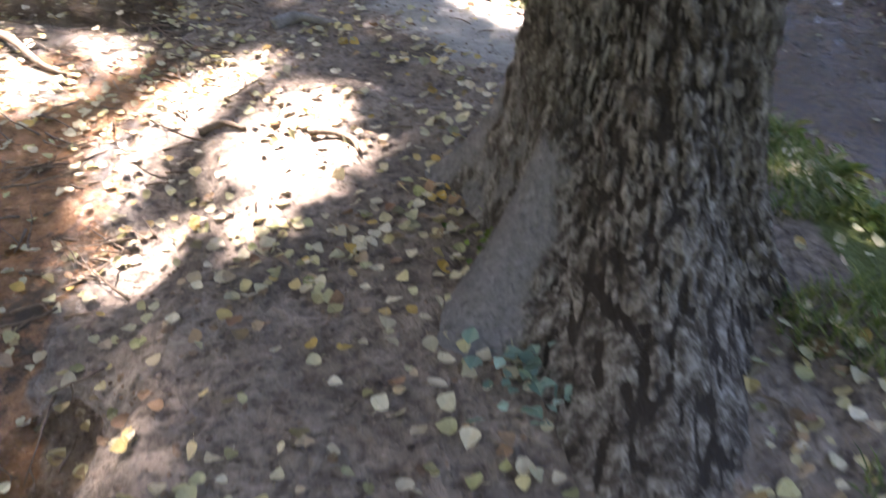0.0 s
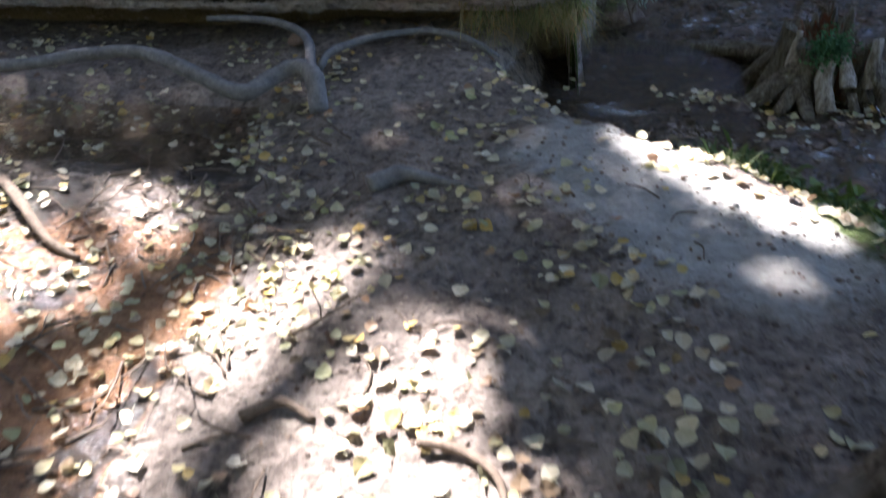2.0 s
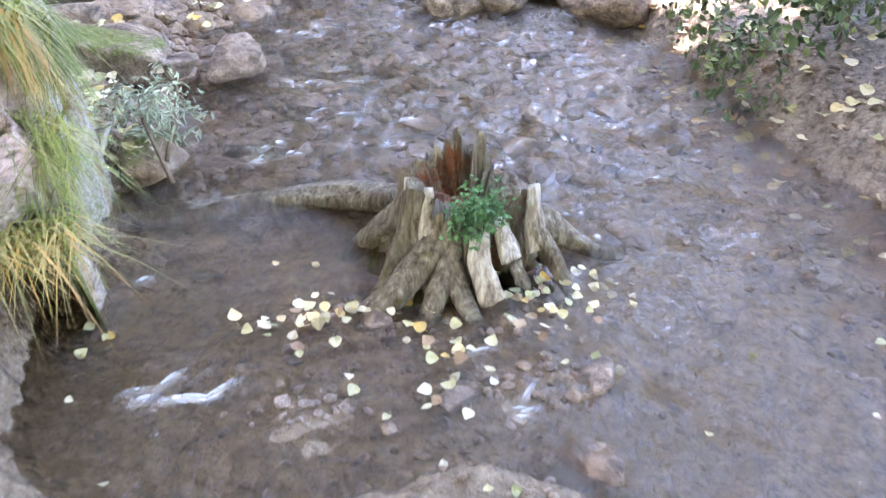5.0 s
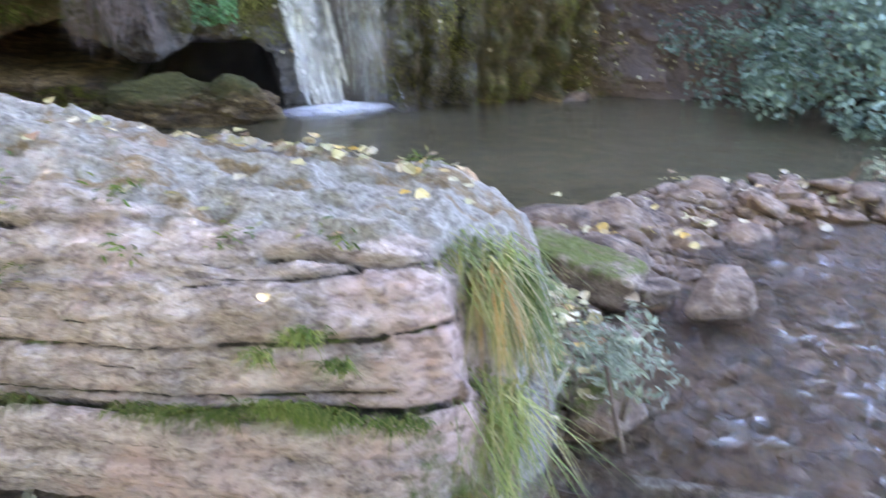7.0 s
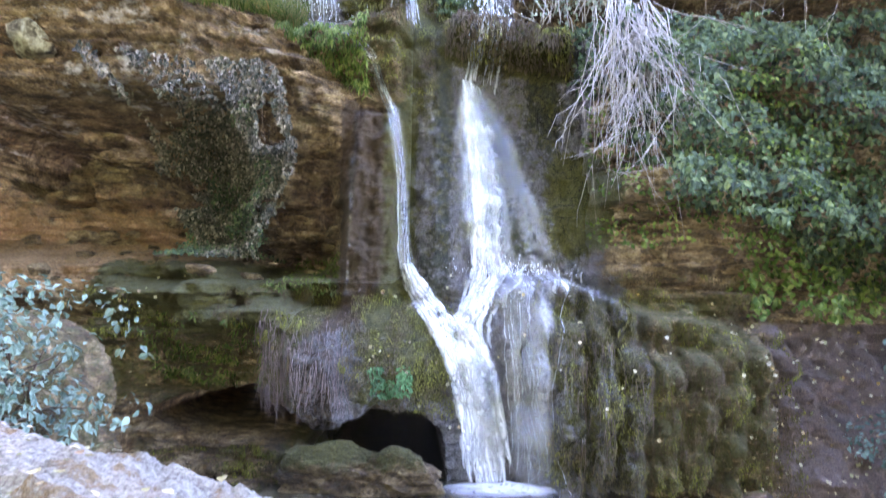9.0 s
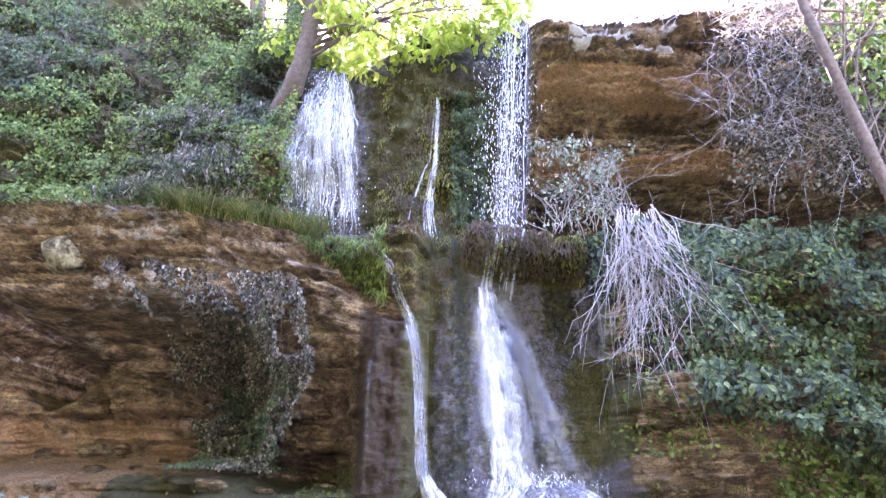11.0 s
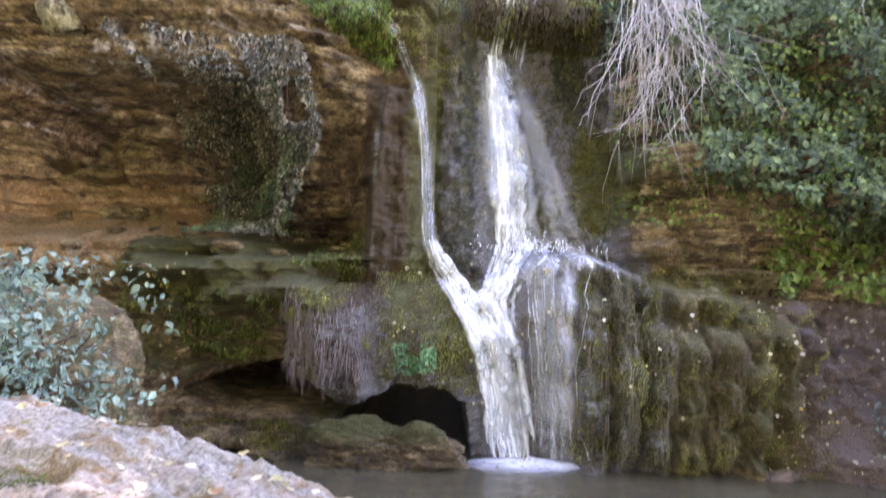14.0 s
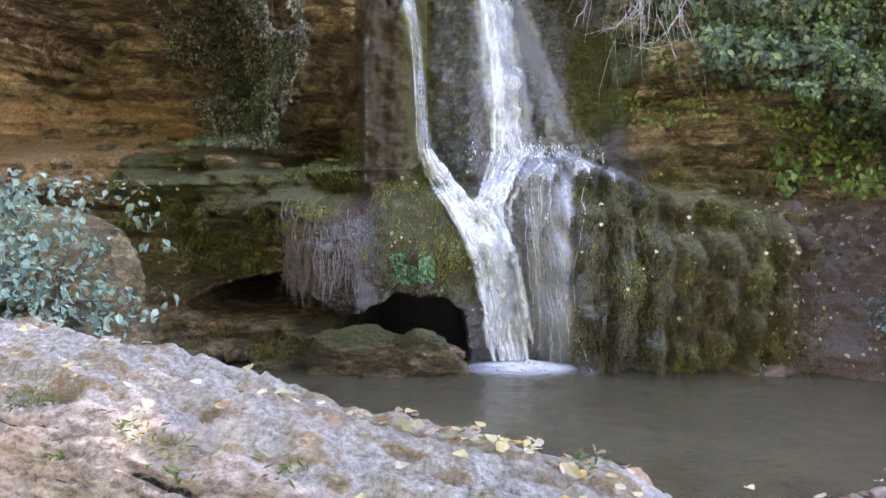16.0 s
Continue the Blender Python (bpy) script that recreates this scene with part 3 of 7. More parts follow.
for _ in range(6):
    spread_ = np.maximum.reduce([np.roll(ROCKZ, 1, 0), np.roll(ROCKZ, -1, 0), np.roll(ROCKZ, 1, 1), np.roll(ROCKZ, -1, 1)])
    ROCKZ = np.where(ROCKZ < -8, spread_, ROCKZ)
thing("rock_slab", me, ROCK, "large pale pinkish limestone slab with layered cracks and moss", "rock")

# ---- the cliff ----


def top_height(u):
    return np.interp(u, [-12, -7, -5, -3.6, -2.8, -2.2, -1.4, 0.0, 0.9, 1.3, 2.2, 3.2, 4.2, 5.3, 8, 12], [13, 12.2, 11.2, 10.2, 9.0, 8.25, 7.75, 8.1, 8.5, 8.55, 8.35, 8.1, 8.7, 9.2, 10, 11])


def cliff_depth(u, z):
    """Distance d of the cliff's surface, and how much of it is hewn into layers."""
    n1 = fbm(u * 0.9, z * 0.9, 1.0)
    # general lie: a wall that leans back above, and closes in on both sides
    d = 8.6 + 0.12 * np.clip(z - 1.5, 0, 20) + 0.5 * n1
    d = d - 0.55 * np.clip(-5.2 - u, 0, 8) - 0.5 * np.clip(u - 5.6, 0, 8)
    # left: sloping vegetated bank above the layered brow
    left = 1 - step(-2.6, -1.5, u)
    brow = 4.75 + 0.1 * np.sin(u * 1.3)
    d = np.where(z > brow, d + left * (z - brow) * 0.42, d)
    d = d - left * 1.1 * box(u, z, -9, -1.2, 3.75, 4.85, 0.12)
    d = d + left * 1.2 * box(u, z, -9, -0.9, 2.1, 3.6, 0.25) + 0.55 * box(u, z, -3.1, -0.95, 2.0, 3.55, 0.3)
    d = d - left * 0.9 * step(2.5, 1.55, z) * step(-0.5, 1.0, z) * 0.55
    # rounded brow towards the fall
    d = d - 0.75 * box(u, z, -1.9, -0.75, 3.3, 4.35, 0.3) * (1 - step(4.0, 4.6, z + 0.75 * (u + 1.3)))
    # brown curtain beside the channel
    col = box(u, z, -0.92, -0.22, 1.4, 3.75, 0.12)
    d = d * (1 - col) + col * (8.35 + 0.03 * np.sin(u * 21 + 6 * n1) + 0.30 * fbm(u * 6, z * 0.8, 33.0) + 0.16 * np.abs(fbm(u * 15 + z, z * 1.1, 34.0)) + 0.10 * fbm(u * 20, z * 9.0, 35.0) + 0.18 * ((u + 0.57) / 0.35) ** 2)
    # channel of the middle fall: a smooth tufa cone
    ch = step(-0.35, -0.05, u) * (1 - step(1.7, 2.2, u)) * step(1.5, 1.9, z) * (1 - step(4.9, 5.6, z))
    cone = 9.35 - 0.55 * step(4.9, 1.6, z) + 0.25 * np.abs(u - 0.15) - 0.35 * bump(u, 0.15, 0.35) + 0.15 * n1
    d = d * (1 - ch) + ch * cone
    dome = np.exp(-((u + 0.45) / 0.42) ** 2 - ((z - 4.45) / 0.5) ** 2)
    d = d - 0.75 * dome
    # back wall of the upper falls
    up = step(-2.4, -2.0, u) * (1 - step(1.0, 1.3, u)) * step(4.7, 5.3, z)
    d = d * (1 - up) + up * (9.75 + 0.25 * n1 - 0.35 * bump(u, -0.35, 0.5) + 0.12 * np.clip(z - 5, 0, 4) * bump(u, -1.6, 0.6))
    d = d - 0.45 * bump(u, -1.6, 0.5) * bump(z, 6.4, 0.7)
    # shelf that the right fall strikes
    d = d - 0.75 * box(u, z, 0.25, 1.75, 4.55, 5.0, 0.13)
    # right: layered brow and shaded hollow
    right = step(1.0, 1.35, u)
    d = np.where(z > 4.9, d * (1 - right) + right * (9.9 + 0.4 * n1 - 0.4 * np.clip(u - 4, 0, 5)), d)
    d = d - right * 0.8 * box(u, z, 0.9, 9, 6.9, 8.15, 0.12) - right * 0.35 * box(u, z, 1.1, 4.3, 5.95, 6.35, 0.08)
    d = d + right * 0.9 * box(u, z, 1.0, 9, 5.1, 5.85, 0.15)
    d = d + np.clip(z - 8.1, 0, 3) * 0.8 * right
    # right: bulging earth under the ivy
    d = d - step(1.7, 2.6, u) * 0.55 * box(u, z, 1.7, 9, 2.1, 4.6, 0.5)
    # lower ledge of tufa over the pool
    lip = 0.22 * fbm(u * 1.3, 0 * u, 91.0) + 0.10 * fbm(u * 5, 0 * u, 92.0)
    led = step(1.62 + lip + 0.42 * bump(u, 1.3, 0.75) - 0.1 * step(1.5, 3.8, u), 1.45 + lip + 0.42 * bump(u, 1.3, 0.75) - 0.1 * step(1.5, 3.8, u), z) * step(-9, -5, u) * (1 - step(3.7, 4.1, u))
    # hanging tongues of moss and tufa, each with a bulging front and a receding foot
    wu = u + 0.10 * fbm(u * 2, z * 1.5, 61.0)
    tongue = 0
    for freq, high, deep, sd in ((3.1, 0.62, 0.42, 3.0), (6.7, 0.36, 0.18, 4.0)):
        col_ = np.floor(wu * freq)
        fu = wu * freq - col_
        zz = (z + 0.9 * _hash(col_, 0 * col_, 0 * col_ + sd)) / (high * (0.7 + 0.6 * _hash(col_, 0 * col_ + 5, 0 * col_ + sd)))
        tongue = tongue + deep * (0.3 + 0.7 * np.sin(math.pi * np.clip((zz - np.floor(zz)), 0.02, 1) ** 1.5)) * np.sin(math.pi * np.clip(fu, 0.01, 0.99)) ** 0.45
    drap = tongue + 0.16 * fbm(u * 3, z * 4, 31.0)
    front = 8.15 - 0.35 * step(1.0, 1.5, u) * (1 - step(2.9, 3.9, u)) * (0.45 + 0.55 * step(-0.2, 1.2, z)) - drap * step(1.0, 1.4, u)
    front = front - 0.5 * np.exp(-((u + 0.75) / 0.75) ** 2 - ((z - 1.05) / 0.62) ** 2) - 0.22 * np.exp(-((u + 1.15) / 0.42) ** 2 - ((z - 1.1) / 0.75) ** 2) - 0.5 * drap * bump(u, -0.9, 0.6)
    front = front + 0.75 * step(1.0, 1.5, u) * step(0.75, 2.1, z) + 0.3 * step(0.9, 1.7, z) * (1 - step(0.2, 1.0, u)) * step(-1.0, 0.0, u)
    front = front + 0.22 * bump(u, 0.72, 0.35) * step(1.5, 0.4, z) + 0.12 * n1
    front = front + 0.16 * np.clip(-1.7 - u, 0, 1.5) + 0.6 * step(-1.5, -1.85, u) * step(1.28, 1.02, z + 0.08 * n1) * step(0.35, 0.75, z)
    front = front - 0.35 * np.exp(-((u + 1.15) / 0.4) ** 2 - ((z - 1.15) / 0.65) ** 2)
    d = d * (1 - led) + led * front
    # the low cave under the ledge
    rag = 0.08 * fbm(u * 5, 0 * u, 7.0) + 0.05 * fbm(u * 14, 0 * u, 8.0)
    roof = np.interp(u, [-3.0, -2.7, -2.2, -1.6, -1.25, -1.0, -0.8, -0.45, 0.0, 0.22, 0.32], [0.36, 0.52, 0.62, 0.66, 0.54, 0.3, 0.36, 0.56, 0.5, 0.25, -0.4]) + rag
    floor_z = np.interp(u, [-3.0, -2.6, -1.9, -1.5, -1.25, -1.08, 0.3], [0.32, 0.24, 0.18, 0.15, 0.08, -0.4, -0.4]) + 0.5 * rag
    cave = step(-2.98, -2.8, u) * (1 - step(0.2, 0.3, u)) * step(floor_z - 0.04, floor_z + 0.03, z) * (1 - step(roof - 0.035, roof + 0.03, z))
    d = d + 7.0 * cave
    d = d - 0.3 * step(0.25, -0.1, z + 0.15 * n1) * (1 - step(-2.7, -2.3, u))
    # small hollows in the left wall
    for hu, hz, hw, hh, hd in ((-4.9, 3.42, 0.4, 0.34, 5.0), (-1.55, 2.12, 0.55, 0.22, 1.3), (-2.9, 1.9, 0.5, 0.15, 0.4), (-1.15, 2.75, 0.12, 0.35, 0.4)):
        d = d + hd * np.exp(-(((u - hu + 0.5 * fbm(u * 2, z * 2, 40.0)) / hw) ** 2 + ((z - hz + 0.4 * fbm(u * 2, z * 2, 41.0)) / hh) ** 2) ** 2.5)
    # scree bank at the pool's right end
    scr = step(3.1, 3.9, u)
    slope = np.minimum(d, 7.25 + 0.95 * (z + 0.3) + 0.3 * n1 - 0.35 * np.clip(u - 4.5, 0, 6))
    d = np.where(z < 1.5, d * (1 - scr) + scr * slope, d)
    # layers and broken relief
    smooth = np.clip(ch + up * 0.7 + col + led * step(-1.8, -1.4, u) + scr * (z < 1.5), 0, 1)
    hewn = 1 - smooth
    slabby = np.clip(right * step(5.2, 5.6, z) + left * box(u, z, -9, -1.2, 3.6, 4.9, 0.1), 0, 1)
    calm = 1 - 0.85 * slabby
    lay = (z + 0.12 * fbm(u * 0.7, z * 0.7, 5.0) - 0.02 * u) / 0.17
    row = np.floor(lay)
    off = vnoise(row * 5.3, u * 0.8 + row, 2.0) - 0.5
    d = d - calm * hewn * (0.42 * off + 0.05 * (lay - row - 0.5))
    big_row = np.floor((z + 0.2 * fbm(u * 0.5, z * 0.5, 25.0)) / 0.46)
    cell = np.floor(u * 0.9 + 5.0 * vnoise(big_row * 3.3, 0 * u, 8.0) + 0.5 * fbm(u * 1.1, z * 1.1, 26.0))
    d = d - calm * hewn * 0.5 * (_hash(cell, big_row, 0 * big_row) - 0.5)
    d = d + calm * hewn * 0.2 * bump((z + 0.2 * fbm(u * 0.5, z * 0.5, 25.0)) / 0.46 - big_row, 0.0, 0.1) * step(0.4, 0.6, vnoise(u * 1.3, big_row * 5.1, 3.0))
    lay2 = (z + 0.05 * fbm(u * 1.5, z, 15.0)) / 0.055

    d = d - hewn * (0.13 + 0.2 * box(u, z, -9, -1.2, 3.8, 4.9, 0.1) + 0.15 * step(1.2, 1.6, u) * step(5.6, 6.0, z)) * (vnoise(np.floor(lay2) * 3.7, u * 1.4, 4.0) - 0.5)
    blocks = vnoise(u * 1.9 + row * 3.1, row * 2.7, 6.0)
    d = d + calm * hewn * 0.22 * step(0.62, 0.7, blocks)
    d = d + calm * hewn * 0.5 * fbm(u * 1.3, z * 2.2, 6.0) + calm * hewn * 0.35 * fbm(u * 4, z * 6, 8.0) + calm * 0.34 * fbm(u * 5, z * 5, 12.0) * (0.75 + 0.2 * hewn) + 0.18 * fbm(u * 14, z * 14, 9.0)
    for th_, dp_, sd in ((0.30, 0.55, 71.0), (0.11, 0.24, 72.0)):
        lv = (z + 0.10 * fbm(u * 0.5, z * 0.4, sd) - 0.015 * u) / th_
        lr = np.floor(lv)
        d = d - slabby * dp_ * (vnoise(lr * 4.3, u * 0.7 + lr * 1.9, sd) - 0.5 + 0.35 * (lv - lr - 0.5))
    d = d + scr * (z < 1.5) * (0.5 * fbm(u * 3, z * 3, 13.0) + 0.3 * fbm(u * 9, z * 9, 14.0))
    return d, hewn


# beyond u 8.5 the wall is added to block open sky mirrored in the stream
us = np.arange(-9.5, 13.5, 0.028)
vs = np.linspace(0, 1, 470)
U, V = np.meshgrid(us, vs)
TOP = top_height(U) + 0.25 * fbm(U * 1.5, 0 * U, 2.0)
ZC = -1.0 + V * (TOP + 1.0)
D, _ = cliff_depth(U, ZC)
back = np.array([0.15, 0.5, 1.2, 2.5, 5.0, 10.0, 25.0, 60.0, 120.0])
Ub, Bb = np.meshgrid(us, back)
Db, Zb = D[-1] + Bb, TOP[-1] + 0.10 * Bb + 0.15 * fbm(Ub * 2, Bb * 2, 3.0)
UU, DD, ZZ = np.vstack([U, Ub]), np.vstack([D, Db]), np.vstack([ZC, Zb])
X, Y, Z = W(UU, DD, ZZ)
me = grid_mesh("cliff", X, Y, Z)
wetzone = np.clip(step(-0.35, -0.1, UU) * (1 - step(1.8, 2.3, UU)) * step(1.4, 1.8, ZZ) * (1 - step(5.1, 5.6, ZZ)) + step(-2.4, -2.0, UU) * (1 - step(1.05, 1.3, UU)) * step(4.7, 5.2, ZZ)
                  + box(UU, ZZ, -1.3, 2.3, -1, 1.9, 0.15), 0, 1)
attribute(me, "tufa", 0.78 * wetzone)
attribute(me, "streak", wetzone * step(0.9, 1.4, ZZ + 0 * UU) * (0.12 + 0.62 * vnoise(UU * 4.5, ZZ * 0.7, 5.0)))
attribute(me, "scree", 0.8 * step(3.0, 3.9, UU) * step(1.55, 1.4, ZZ))
attribute(me, "orange", 0.62 * box(UU, ZZ, -6, -2.5, 1.6, 2.7, 0.25) + 0.6 * box(UU, ZZ, 1.2, 5, 5.95, 6.3, 0.06) + 0.5 * box(UU, ZZ, 1.2, 5, 6.9, 7.3, 0.06) + 0.38 * box(UU, ZZ, -6, -1.4, 2.7, 4.7, 0.2) + 0.35 * box(UU, ZZ, 1.3, 6, 5.9, 7.4, 0.2))
# brown curtain and root fringe; also shade painted into left recess and right hollow
attribute(me, "curtain_and_shade", np.clip(0.72 * box(UU, ZZ, -0.95, -0.2, 1.4, 3.9, 0.1) + 0.5 * box(UU, ZZ, 1.2, 6, 5.0, 5.9, 0.15) + 0.36 * box(UU, ZZ, -3.0, -0.9, 2.0, 3.2, 0.3) + 0.5 * box(UU, ZZ, -1.7, -0.75, 0.2, 1.6, 0.1), 0, 1))
attribute(me, "moss", np.clip(0.72 * box(UU, ZZ, -3.6, -0.9, 1.35, 2.1, 0.15) + 0.62 * box(UU, ZZ, -0.7, 0.35, 0.5, 1.7, 0.2) + 0.56 * box(UU, ZZ, 1.2, 3.6, -0.3, 1.9, 0.25)
                              + 0.6 * np.exp(-((UU + 0.45) / 0.42) ** 2 - ((ZZ - 4.45) / 0.55) ** 2) + 0.62 * box(UU, ZZ, 0.25, 1.8, 4.5, 5.05, 0.12) + 0.5 * box(UU, ZZ, -0.9, 0.6, 5.0, 7.4, 0.3)
                              + 0.52 * box(UU, ZZ, -4, -1, 0.4, 1.4, 0.2) + 0.55 * box(UU, ZZ, -1.5, 0.2, -0.3, 0.25, 0.1) + 0.62 * box(UU, ZZ, 1.6, 2.2, 2.3, 3.4, 0.2) + 0.55 * box(UU, ZZ, -0.5, -0.15, 1.5, 3.9, 0.1) + 0.65 * step(4.9, 5.4, ZZ) * (1 - step(-2.8, -2.3, UU)) + 0.44 * wetzone * step(1.8, 2.2, ZZ), 0, 0.8))
attribute(me, "pale", 0.8 * box(UU, ZZ, 1.6, 3.3, 7.35, 8.0, 0.15) * step(0.25, 0.55, vnoise(UU * 3, ZZ * 6, 14.0)) + 0.42 * box(UU, ZZ, -6, -1.5, 3.3, 4.9, 0.15) * step(0.5, 0.72, vnoise(UU * 1.6, ZZ * 9, 3.0)))
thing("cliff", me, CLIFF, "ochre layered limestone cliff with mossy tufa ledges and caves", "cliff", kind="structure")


def rock_top(x, y):
    """Height of the slab's surface."""
    i = np.clip(((np.asarray(y) - 5.85) / 0.02).astype(int), 0, ROCKZ.shape[0] - 1)
    j = np.clip(((np.asarray(x) + 5.6) / 0.02).astype(int), 0, ROCKZ.shape[1] - 1)
    return ROCKZ[i, j]


def cliff_at(u, z):
    """Distance of the built cliff's surface."""
    u, z = np.asarray(u, float), np.asarray(z, float)
    j = np.clip(np.round((u - us[0]) / 0.028).astype(int), 0, len(us) - 1)
    i = np.clip(np.round((z + 1.0) / (TOP[0][j] + 1.0) * (len(vs) - 1)).astype(int), 0, len(vs) - 1)
    return D[i, j]


def on_cliff(u, z, proud=0.0):
    return W(u, cliff_at(u, z) - proud, z)

# ---- tubes, strips and leaves ----
def tube(points, radii, sides=7, wobble=0.0, seed=0):
    """Vertices and faces of a tapering, bent tube."""
    pts = [Vector(p) for p in points]
    rnd = random.Random(seed)
    vs_, fs_ = [], []
    side = None
    for i, p in enumerate(pts):
        way = (pts[min(i + 1, len(pts) - 1)] - pts[max(i - 1, 0)]).normalized()
        if side is None:
            side = way.orthogonal().normalized()
        side = (side - way * side.dot(way)).normalized()
        up = way.cross(side)
        for k in range(sides):
            a = 2 * math.pi * k / sides
            r = radii[i] * (1 + wobble * (rnd.random() - 0.5))
            vs_.append(p + (side * math.cos(a) + up * math.sin(a)) * r)
    for i in range(len(pts) - 1):
        for k in range(sides):
            a, b = i * sides + k, i * sides + (k + 1) % sides
            fs_.append((a, b, b + sides, a + sides))
    fs_.append(tuple(range(sides))[::-1])
    fs_.append(tuple(range((len(pts) - 1) * sides, len(pts) * sides)))
    return vs_, fs_


def spline(points, n):
    """Smooth points through control points."""
    P = [Vector(p) for p in points]
    P = [P[0] * 2 - P[1]] + P + [P[-1] * 2 - P[-2]]
    out = []
    for i in range(1, len(P) - 2):
        for k in range(n):
            t = k / n
            a, b, c, d = P[i - 1], P[i], P[i + 1], P[i + 2]
            out.append(0.5 * ((2 * b) + (c - a) * t + (2 * a - 5 * b + 4 * c - d) * t * t + (3 * b - a - 3 * c + d) * t ** 3))
    out.append(P[-2])
    return out


def joined(pieces):
    vs_, fs_ = [], []
    for v, f in pieces:
        o = len(vs_)
        vs_ += [tuple(p) for p in v]
        fs_ += [tuple(i + o for i in face) for face in f]
    return vs_, fs_


def leaves_mesh(name, P, N, size, rng, shape="oval", droop=0.4, fold=0.25):
    """Many folded leaves: P places, N rough facing, size lengths. Six corners and four triangles each."""
    k = len(P)
    N = N + rng.normal(0, 0.45, (k, 3))
    N /= np.linalg.norm(N, axis=1, keepdims=True) + 1e-9
    A = rng.normal(0, 1, (k, 3))
    A[:, 2] -= droop * 2
    A -= N * np.sum(A * N, 1, keepdims=True)
    A /= np.linalg.norm(A, axis=1, keepdims=True) + 1e-9
    B = np.cross(N, A)
    s = np.asarray(size).reshape(-1, 1)
    wide = {"oval": 0.34, "narrow": 0.14, "broad": 0.46}[shape]
    base, tip = P, P + A * s - N * s * 0.12
    m1, m2 = P + A * s * 0.38, P + A * s * 0.7
    l1, r1 = m1 + B * s * wide + N * s * fold * wide, m1 - B * s * wide + N * s * fold * wide
    l2, r2 = m2 + B * s * wide * 0.7 + N * s * fold * wide * 0.5, m2 - B * s * wide * 0.7 + N * s * fold * wide * 0.5
    v = np.stack([base, l1, l2, tip, r2, r1], 1).reshape(-1, 3)
    o = np.arange(k)[:, None] * 6
    f = np.concatenate([o + np.array([[0, 1, 2, 3]]), o + np.array([[0, 3, 4, 5]])], 1).reshape(-1, 4)
    return mesh_of(name, v, f, smooth=False)


def blades_mesh(name, P, L, lean, width, rng, droop=0.6):
    """Grass: bent three-part blades."""
    k = len(P)
    L, width = np.asarray(L).reshape(-1, 1), np.asarray(width).reshape(-1, 1)
    side = np.cross(lean, [0, 0, 1.0])
    side /= np.linalg.norm(side, axis=1, keepdims=True) + 1e-9
    up = np.array([[0, 0, 1.0]])
    pts = []
    for t in (0, 0.35, 0.7, 1.0):
        c = P + up * L * (t - droop * t * t * 0.75) + lean * L * (0.15 * t + droop * t * t)
        w = side * width * (1 - t) ** 0.6
        pts += [c - w, c + w]
    v = np.stack(pts, 1).reshape(-1, 3)
    o = np.arange(k)[:, None] * 8
    f = np.concatenate([o + np.array([[a, a + 1, a + 3, a + 2]]) for a in (0, 2, 4)], 1).reshape(-1, 4)
    return mesh_of(name, v, f, smooth=False)


# sunlit places on the mud: x, y, half-length, half-width, turn in degrees
SUNLIT = [(-1.25, 3.38, 0.54, 0.28, 62), (-0.95, 3.62, 0.22, 0.15, 40), (-0.58, 2.95, 0.45, 0.23, 62), (-0.5, 2.45, 0.46, 0.20, 72), (-0.28, 2.66, 0.16, 0.11, 0), (-1.08, 2.25, 0.26, 0.13, 45), (-1.3, 2.8, 0.2, 0.12, 60), (-2.2, 3.85, 0.58, 0.4, 60), (0.42, 4.2, 0.5, 0.22, -52), (0.68, 3.86, 0.28, 0.16, -35), (0.57, 3.5, 0.2, 0.07, -40), (-0.62, 3.3, 0.15, 0.11, 30)]


def in_sun(P, spread=1.0):
    """Whether a place lies on the way of the sun to one of the sunlit spots."""
    k = P[:, 2] / SUN.z
    gx_, gy_ = P[:, 0] - SUN.x * k, P[:, 1] - SUN.y * k
    hit = np.zeros(len(P), bool)
    for x, y, a, b, turn in SUNLIT:
        c, s = math.cos(radians(turn)), math.sin(radians(turn))
        p, q = (gx_ - x) * c + (gy_ - y) * s, -(gx_ - x) * s + (gy_ - y) * c
        hit |= (p / (a * spread)) ** 2 + (q / (b * spread)) ** 2 < 1
    return hit


# ---- waterfall ----
def strips(name, paths, widths, thick, rng, material, parent, across=None):
    """Thin hanging ribbons of water that follow paths of (u, d, z)."""
    vs_, fs_, th = [], [], []
    for path, w, tk in zip(paths, widths, thick):
        o, n = len(vs_), len(path)
        for i, (u, d, z) in enumerate(path):
            t = i / (n - 1)
            ww = 1.6 * w * (0.7 + 0.6 * rng.random()) * min(1, 0.35 + 4 * min(t, 1 - t))
            a, b, c = W(u - ww, d, z), W(u, d - ww * 0.6, z), W(u + ww, d, z)
            vs_ += [a, b, c]
            th += [0.0, tk, 0.0]
        for i in range(n - 1):
            q = o + 3 * i
            fs_ += [(q, q + 1, q + 4, q + 3), (q + 1, q + 2, q + 5, q + 4)]
    me = mesh_of(name, vs_, fs_)
    attribute(me, "thick", th)
    return tagged(part(name, me, material, parent), kind="stuff")


